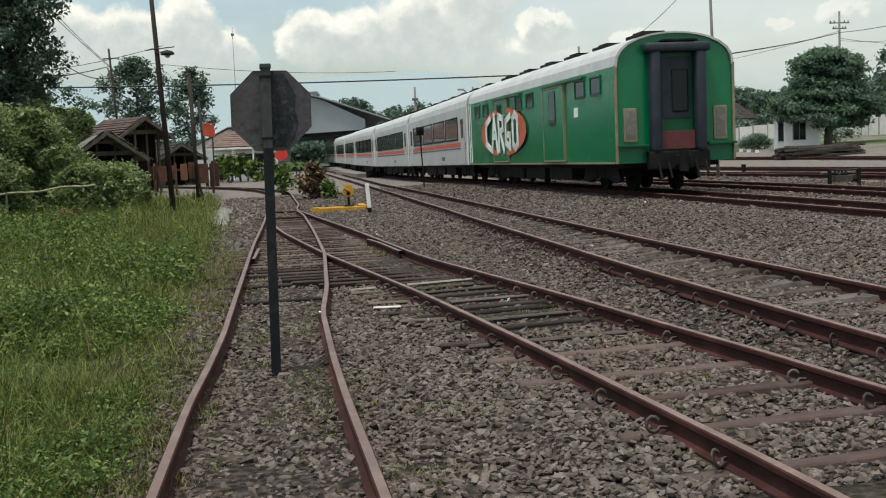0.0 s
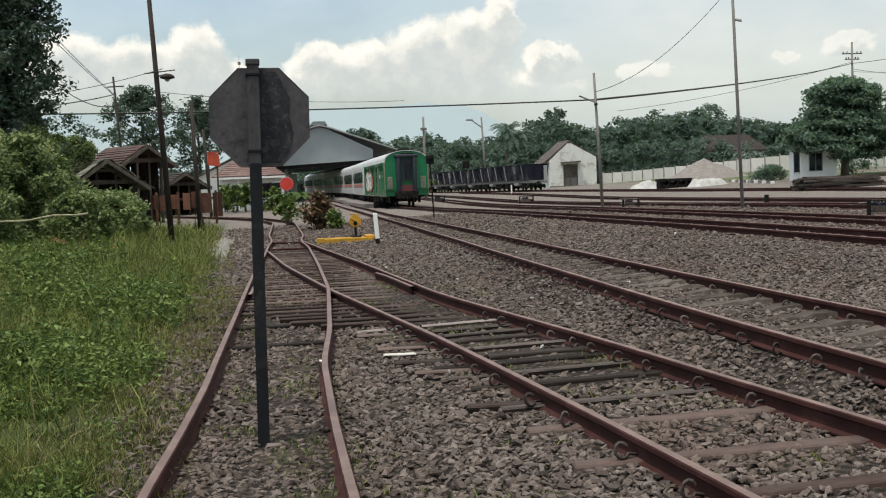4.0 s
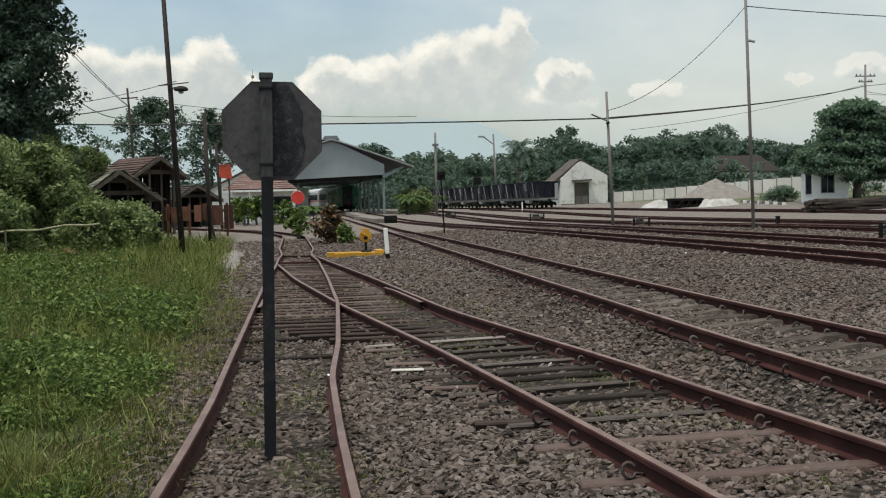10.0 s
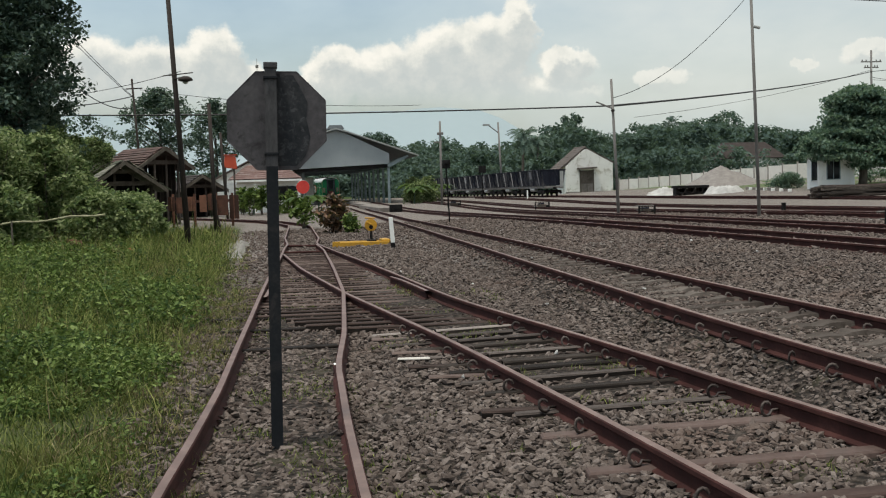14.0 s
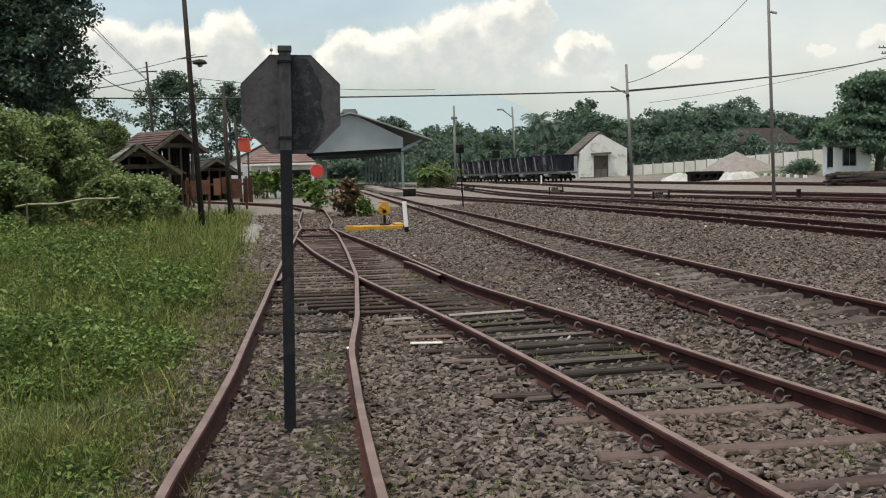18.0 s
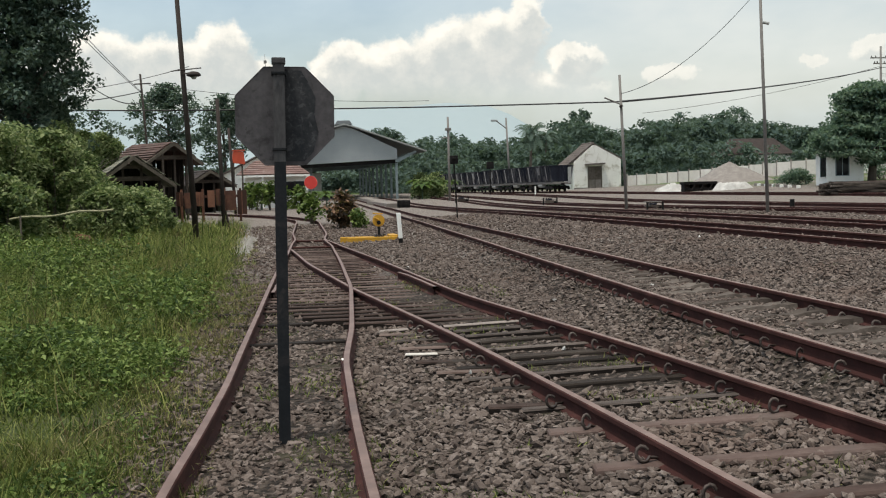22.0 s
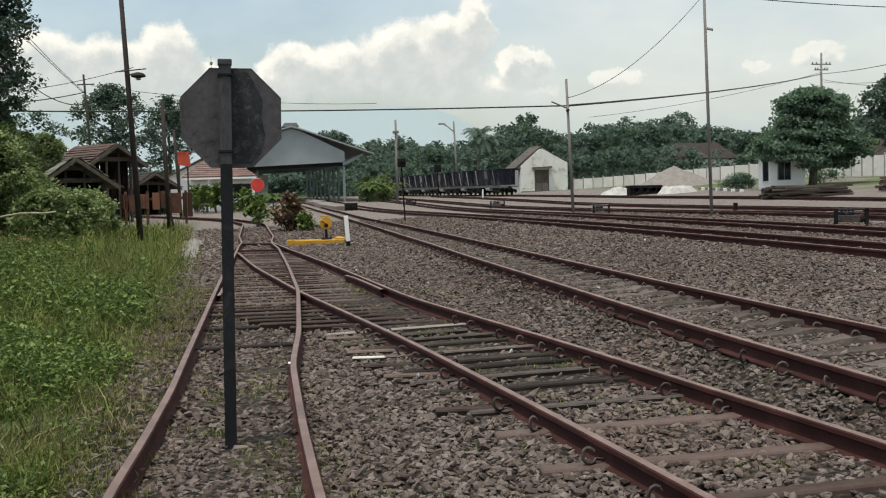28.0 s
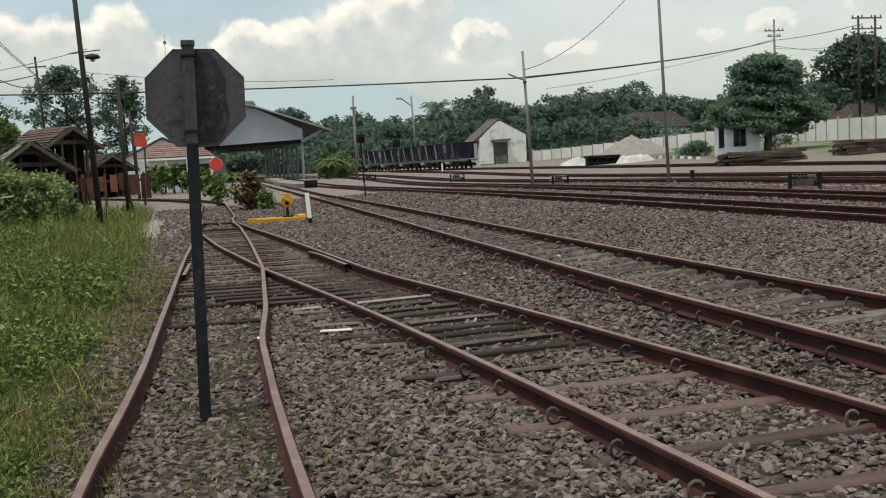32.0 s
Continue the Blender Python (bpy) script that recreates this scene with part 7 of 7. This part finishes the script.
# ---- trees and shrubs ----
def leaf_cloud(rng, clumps, per, size, flat=0.7, tilt=0.8):
    """Leaves gathered on the outsides of clumps (x, y, z, r)."""
    P, S = [], []
    for x, y, z, r in clumps:
        n = max(4, int(per * rng.uniform(0.7, 1.3)))
        d = unit_rows(rng.normal(size=(n, 3)))
        q = r * rng.uniform(0.45, 1.08, n)[:, None]
        P.append(np.array([x, y, z]) + d * q * np.array([1, 1, flat]))
        S.append(size * rng.uniform(0.6, 1.4, n))
    return scatter(LEAF, np.concatenate(P), np.concatenate(S), rng, tilt)


def trunk_part(th, height, r0, limbs, rng, spread):
    bm = bmesh.new()
    bm_rod(bm, (0, 0, -0.3), (0.1, 0, height * 0.55), r0, r0 * 0.75, 10)
    bm_rod(bm, (0.1, 0, height * 0.53), (0.05, 0.1, height), r0 * 0.75, r0 * 0.45, 10)
    part("trunk", bm, M["bark"], th, smooth=True)
    for i in range(limbs):
        a = 2 * math.pi * i / limbs + rng.uniform(-0.3, 0.3)
        h0 = height * rng.uniform(0.55, 0.95)
        mid = Vector((math.cos(a) * spread * 0.45, math.sin(a) * spread * 0.45, h0 + spread * 0.3))
        end = Vector((math.cos(a) * spread * 0.9, math.sin(a) * spread * 0.9, h0 + spread * rng.uniform(0.35, 0.8)))
        bm = bmesh.new()
        bm_rod(bm, (0.05, 0.03, h0), mid, r0 * 0.4, r0 * 0.26, 7)
        bm_rod(bm, mid, end, r0 * 0.26, r0 * 0.08, 7)
        part("limb", bm, M["bark"], th, smooth=True)


def tree(name, label, x, y, trunk_h, r0, clumps, per, size, mat, seed, limbs=6, spread=2.0, flat=0.7, z=None, category="tree"):
    """clumps: in the tree's own space."""
    rng = np.random.default_rng(seed)
    th = thing(name, label, category, pose(x, y, ground_at(x, y) if z is None else z))
    trunk_part(th, trunk_h, r0, limbs, rng, spread)
    v, f = leaf_cloud(rng, clumps, per, size, flat)
    ob = new("crown", array_mesh("crown", v, f, mat))
    ob.parent = th
    return th


def dome_clumps(seed, n, rx, ry, z0, z1, r, hollow=0.55):
    """Clumps over a domed crown with ragged edges."""
    rng = np.random.default_rng(seed)
    out = []
    for _ in range(n):
        a, u = rng.uniform(0, 2 * math.pi), rng.uniform(0, 1)
        t = u ** 0.6
        h = z0 + (z1 - z0) * t
        k = math.sqrt(max(0.02, 1 - max(0, (t - 0.35) / 0.65) ** 2)) * (0.75 + 0.25 * min(1, t / 0.25))
        q = rng.uniform(hollow, 1.03)
        out.append((rx * k * q * math.cos(a), ry * k * q * math.sin(a), h, r * rng.uniform(0.6, 1.25)))
    return out


# the tall dark tree over the shrubs
tree("tall_tree", "tall dense dark green tree towering over shrubs", -9.6, 46, 6.5, 0.32, dome_clumps(1, 680, 2.5, 2.2, 1.6, 15.5, 0.6, 0.35), 105, 0.20, M["leaf_dark"], 31, 8, 1.8)
tree("ragged_tree", "ragged dark tree with gaps showing sky, behind old house", -10.0, 112, 8.2, 0.22, dome_clumps(2, 130, 4.4, 3.2, 3.0, 11.8, 0.75, 0.1), 55, 0.32, M["leaf_dark"], 32, 9, 3.6, 0.8)
tree("ragged_tree", "thin dark tree with loose leaf tufts behind old house", -4.6, 108, 7.0, 0.2, dome_clumps(3, 72, 2.5, 2.0, 2.4, 10.4, 0.7, 0.1), 50, 0.32, M["leaf_dark"], 33, 7, 2.2, 0.8)
tree("ragged_tree", "slender half bare tree with tufts of leaves", -9.3, 62, 3.2, 0.09, dome_clumps(4, 20, 1.6, 1.2, 3.4, 6.0, 0.4, 0.1), 22, 0.22, M["leaf_dark"], 34, 7, 1.5, 0.8)
# shade tree by the kiosk and the large one beyond the wall
tree("shade_tree", "broad round-crowned green shade tree beside white kiosk", 46.1, 81.5, 3.1, 0.36, dome_clumps(5, 230, 4.7, 3.6, 1.4, 5.2, 0.95, 0.3) + dome_clumps(8, 130, 2.9, 2.6, 4.2, 7.6, 0.9, 0.25), 105, 0.30, M["leaf_mid"], 35, 8, 3.2, 0.34)
tree("large_tree", "large dark rounded tree behind the panel wall", 85.5, 128, 5.5, 0.6, dome_clumps(6, 150, 6.3, 5.5, 4.0, 13.2, 1.5, 0.25), 95, 0.55, M["leaf_dark"], 36, 9, 4.5, 0.7, z=0.6)
tree("large_tree", "green tree at the yard edge", 92, 112, 4.0, 0.4, dome_clumps(7, 70, 4.8, 4.0, 2.5, 8.2, 1.3, 0.25), 80, 0.5, M["leaf_mid"], 37, 7, 3.2, 0.7, z=1.0)


def shrub(x, y, rx, ry, h, seed, mat, label, size=0.15, clumps=26, per=110, name="shrub", low=0.0):
    rng = np.random.default_rng(seed)
    th = thing(name, label, "shrub", pose(x, y, ground_at(x, y)), "shrubs")
    for i in range(5):
        a = rng.uniform(0, 6.28)
        part("stem", rod((0.1 * math.cos(a), 0.1 * math.sin(a), -0.1), (rx * 0.6 * math.cos(a), ry * 0.6 * math.sin(a), h * 0.8), 0.035, 0.012, 6), M["bark"], th)
    cl = dome_clumps(seed, clumps, rx, ry, low, h, (0.34 if clumps < 60 else 0.24) * min(rx, ry) + 0.12, 0.2)
    v, f = leaf_cloud(rng, cl, per, size, 0.75, 0.7)
    ob = new("foliage", array_mesh("foliage", v, f, mat))
    ob.parent = th
    return th


_sh = "dense yellow-green leafy shrub at the grass edge"
_rows = ((-8.9, 36, 2.0, 1.6, 3.9), (-7.0, 37.5, 1.4, 1.4, 3.4), (-10.8, 39, 2.0, 1.6, 4.3), (-5.6, 39.5, 1.3, 1.2, 1.7), (-7.6, 32.6, 1.5, 1.2, 1.9), (-9.0, 42, 1.9, 1.6, 3.9), (-6.3, 43.5, 1.5, 1.4, 1.5),
         (-9.6, 31.5, 1.5, 1.2, 1.9), (-12.5, 34, 2.0, 1.6, 3.6), (-11.4, 43, 2.2, 1.8, 4.4), (-4.9, 42.0, 1.1, 1.0, 1.6), (-10.2, 73, 1.4, 1.0, 5.0), (-8.0, 44.5, 1.2, 1.2, 4.1), (-6.75, 41.0, 0.9, 0.9, 2.9), (-8.6, 48, 1.5, 1.3, 4.7), (-10.6, 66, 1.5, 1.3, 4.9), (-9.2, 63.5, 1.35, 1.2, 4.9))
for _i, (_x, _y, _rx, _ry, _h) in enumerate(_rows):
    shrub(_x, _y, _rx, _ry, _h, 100 + _i, M["leaf_shrub"], _sh, 0.15, 80, 130)
for _i, (_x, _y, _rx, _ry, _h) in enumerate(((-4.9, 45.0, 1.2, 1.0, 1.6), (-5.4, 36.2, 1.1, 0.9, 1.6), (-4.5, 41.2, 0.9, 0.9, 1.45), (-4.6, 38.2, 1.0, 0.9, 1.5), (-5.2, 48.0, 0.8, 0.8, 1.3))):
    shrub(_x, _y, _rx, _ry, _h, 120 + _i, M["leaf_shrub"], "bright green leafy bush at the grass edge", 0.14, 60, 90)
shrub(2.66, 44.6, 0.58, 0.52, 1.4, 130, M["croton"], "reddish yellow croton bush beside the siding", 0.2, 22, 55, "croton_bush", 0.25)
shrub(3.2, 43.6, 0.42, 0.4, 0.62, 131, M["weed"], "low dark green bush beside croton", 0.14, 12, 60)
shrub(1.6, 52, 0.6, 0.5, 1.2, 132, M["weed"], "broad green garden bush by the siding", 0.22, 12, 40)
shrub(41.0, 55, 0.9, 0.8, 1.9, 133, M["red_leaf"], "red-leaved garden shrub at the yard edge", 0.14, 16, 80, "red_shrub")
shrub(49.5, 86, 1.5, 1.2, 1.5, 134, M["leaf_mid"], "green bush below shade tree", 0.2, 14, 70)
shrub(43.0, 88, 1.7, 1.1, 1.15, 135, M["leaf_mid"], "low green hedge beside white kiosk", 0.16, 45, 80)
for _i, (_x, _y, _h) in enumerate(((15.8, 122, 1.6), (16.9, 126, 2.2), (18.0, 130, 2.4), (18.6, 127, 1.5), (20.0, 138, 3.0), (17.4, 133, 2.9))):
    shrub(_x, _y, 1.2, 0.9, _h, 140 + _i, M["leaf_shrub"], "tall yellow-green bush growing beside the train shed", 0.22, 40, 50)
for _i, (_x, _y, _h) in enumerate(((-1.2, 85, 1.9), (-0.3, 87, 2.0), (0.7, 86, 1.5), (1.9, 89, 1.6), (-1.9, 90, 2.1))):
    shrub(_x, _y, 0.6, 0.6, _h, 150 + _i, M["weed"], "broad-leaved garden bush by the station house", 0.36, 12, 26)


def banana(x, y, h, seed, n=9, label="broad-leaved garden plant by the station house"):
    rng = np.random.default_rng(seed)
    th = thing("banana_plant", label, "plant", pose(x, y, ground_at(x, y)), "broad-leaved plants")
    part("stalk", rod((0, 0, -0.1), (0.05, 0, h * 0.6), 0.07, 0.04, 8), M["leaf_mid"], th)
    for i in range(n):
        a = 2 * math.pi * i / n + rng.uniform(-0.3, 0.3)
        l = h * rng.uniform(0.5, 0.8)
        bm = bmesh.new()
        prev = None
        for k in range(6):
            t = k / 5
            w = 0.16 * h * math.sin(math.pi * min(0.98, t * 0.9 + 0.08)) * 0.9
            c = Vector((math.cos(a) * l * t, math.sin(a) * l * t, h * 0.55 + l * (0.9 * t - 1.0 * t * t)))
            s = Vector((-math.sin(a), math.cos(a), 0)) * w
            now = [bm.verts.new(c - s), bm.verts.new(c + Vector((0, 0, -0.02))), bm.verts.new(c + s)]
            if prev:
                bm.faces.new((prev[0], prev[1], now[1], now[0]))
                bm.faces.new((prev[1], prev[2], now[2], now[1]))
            prev = now
        part("leaf", bm, M["weed"], th)


for _i, (_x, _y, _h) in enumerate(((15.9, 121, 2.4), (17.2, 126, 2.8), (18.6, 129, 2.6), (20.0, 134, 3.0), (16.6, 128, 3.2), (21.4, 139, 3.0))):
    banana(_x, _y, _h, 220 + _i, 10, "broad-leaved green plant growing beside the train shed")
for _i, (_x, _y, _h) in enumerate(((0.2, 88, 2.3), (3.2, 90, 2.0), (3.9, 86, 1.6), (4.4, 92, 1.9), (-1.0, 88, 2.2), (2.4, 87, 1.8))):
    banana(_x, _y, _h, 200 + _i)


def palm(x, y, h, seed):
    rng = np.random.default_rng(seed)
    th = thing("coconut_palm", "coconut palm rising out of the woods", "palm tree", pose(x, y, ground_at(x, y)))
    part("trunk", rod((0, 0, -0.3), (0.4, 0, h), 0.3, 0.2, 10), M["bark"], th, smooth=True)
    for i in range(26):
        a, up = rng.uniform(0, 6.28), rng.uniform(0.2, 1.7)
        vs, fs, spine = [], [], []
        L = rng.uniform(3.0, 3.9)
        for k in range(16):
            t = (k + 1) / 16
            c = Vector((0.4 + math.cos(a) * L * t * 0.85, math.sin(a) * L * t * 0.85, h + L * (up * t - 1.15 * t * t)))
            w = 1.0 * math.sin(math.pi * min(0.97, t * 0.85 + 0.1))
            s = Vector((-math.sin(a), math.cos(a), 0))
            f = Vector((math.cos(a), math.sin(a), 0)) * 0.35
            spine.append((c, s * w, f, w))
        for c, sw, f, w in spine:
            vs.append(tuple(c))
        k0 = len(spine)
        for k, (c, sw, f, w) in enumerate(spine[:-1]):
            for sg in (-1, 1):
                vs.append(tuple(c + sw * sg + f + Vector((0, 0, -0.5 * w))))
                fs.append((k, k + 1, len(vs) - 1))
        ob = new("frond", array_mesh("frond", np.array(vs), np.array(fs), M["leaf_dark"]))
        ob.parent = th


palm(44.6, 193, 9.7, 61)
palm(52, 212, 9.5, 62)


def forest():
    """The wooded rise behind the yard: crowns of many sizes, one behind another."""
    rng = np.random.default_rng(77)
    az = np.array([-22, -8, -2, 3, 6.6, 7.5, 8.5, 9.5, 11.5, 12.5, 13.7, 14.3, 14.9, 15.7, 16.6, 16.9, 17.8, 18.7, 19.5, 20.9, 22.3, 22.8, 23.6, 24.8, 26.0, 28, 34, 55])
    top = np.array([7, 7, 6, 8, 10.6, 11.3, 12.2, 11.3, 10.8, 11.6, 12.0, 13.4, 15.2, 15.8, 13.8, 11.8, 12.5, 13.0, 14.4, 14.6, 15.4, 15.9, 14.0, 13.3, 12.1, 12.3, 13, 13])
    clumps = []
    for near, far, count, scale in ((236, 262, 150, 1.0), (218, 238, 110, 0.86), (200, 216, 90, 0.58)):
        for a in np.linspace(az[0], az[-1], count) + rng.uniform(-0.25, 0.25, count):
            d = rng.uniform(near, far)
            h = float(np.interp(a, az, top)) * scale * rng.uniform(0.86, 1.03) * d / 235
            r = rng.uniform(1.7, 3.3)
            cx, cy = d * math.sin(radians(a)), d * math.cos(radians(a))
            for _ in range(int(12 + 4 * r)):
                u = unit_rows(rng.normal(size=(1, 3)))[0]
                clumps.append((cx + u[0] * r * 1.1, cy + u[1] * r, h - r * 0.75 + u[2] * r * 0.62, r * rng.uniform(0.22, 0.42)))
            # lower skirts of the crown
            for _ in range(8):
                clumps.append((cx + rng.normal(0, r * 0.7), cy + rng.normal(0, r * 0.6), rng.uniform(0.0, max(0.5, h - r)), rng.uniform(0.7, 1.3)))
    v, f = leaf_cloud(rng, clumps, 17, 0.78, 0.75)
    # the dark heart of the wood, behind the leaves
    a = np.arange(az[0], az[-1], 0.25)
    core = []
    for d, k in ((263, 0.0), (265, 0.88), (282, 0.2)):
        h = np.interp(a, az, top) * k * (0.90 + 0.10 * np.abs(np.sin(a * 2.3)) + 0.05 * np.sin(a * 9.1)) * d / 235 - 0.5
        core.append(np.c_[d * np.sin(np.radians(a)), d * np.cos(np.radians(a)), h])
    n0, m = len(v), len(a)
    i = np.arange(m - 1)
    quads = []
    for r in (0, 1):
        b = n0 + r * m + i
        quads += [np.c_[b, b + 1, b + m + 1], np.c_[b, b + m + 1, b + m]]
    v, f = np.concatenate([v, *core]), np.concatenate([f, *quads])
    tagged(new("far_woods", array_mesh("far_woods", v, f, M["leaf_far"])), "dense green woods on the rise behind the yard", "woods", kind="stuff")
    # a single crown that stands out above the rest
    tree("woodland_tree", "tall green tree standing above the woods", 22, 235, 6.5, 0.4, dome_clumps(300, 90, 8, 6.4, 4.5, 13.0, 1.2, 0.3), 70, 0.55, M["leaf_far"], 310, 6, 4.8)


forest()


def mountain():
    bm = bmesh.new()
    n = 90
    lo, hi = [], []
    for i in range(n + 1):
        a = radians(-40 + 90 * i / n)
        d = 3600
        az_ = math.degrees(a)
        h = 60 + 225 * (1 - float(ease(10.5, 16.5, az_)))
        h *= 1 + 0.06 * noise.noise((az_ * 0.4, 0, 0)) + 0.02 * noise.noise((az_ * 2, 3, 0))
        lo.append(bm.verts.new((d * math.sin(a), d * math.cos(a), -30)))
        hi.append(bm.verts.new(((d + 500) * math.sin(a), (d + 500) * math.cos(a), h)))
    for i in range(n):
        bm.faces.new((lo[i], lo[i + 1], hi[i + 1], hi[i]))
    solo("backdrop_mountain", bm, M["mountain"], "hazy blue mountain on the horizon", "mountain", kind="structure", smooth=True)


mountain()


# ---- what moves ----
def motions():
    times = [0, 0.5, 1, 1.5, 2, 2.5, 3, 3.5, 4, 4.5, 5, 5.5, 6, 6.5, 7, 7.5, 8, 8.5, 9, 9.5, 10, 11, 12, 13, 14.5, 16, 17.5, 19, 22, 26, 29, 32]
    for i, car in enumerate(TRAIN):
        rows = []
        for t in times:
            s = train_place(t) + i * (CAR + GAP)
            a, b = on_line(s + 2.5), on_line(s + CAR - 2.5)
            d = b - a
            yaw = math.degrees(math.atan2(-d.x, d.y))
            pitch = math.degrees(math.atan2(d.z, d.xy.length))
            start = a - d.normalized() * 2.5
            rows.append((t, pose(start.x, start.y, start.z, pitch, 0, yaw)))
        walk(car, rows)


motions()
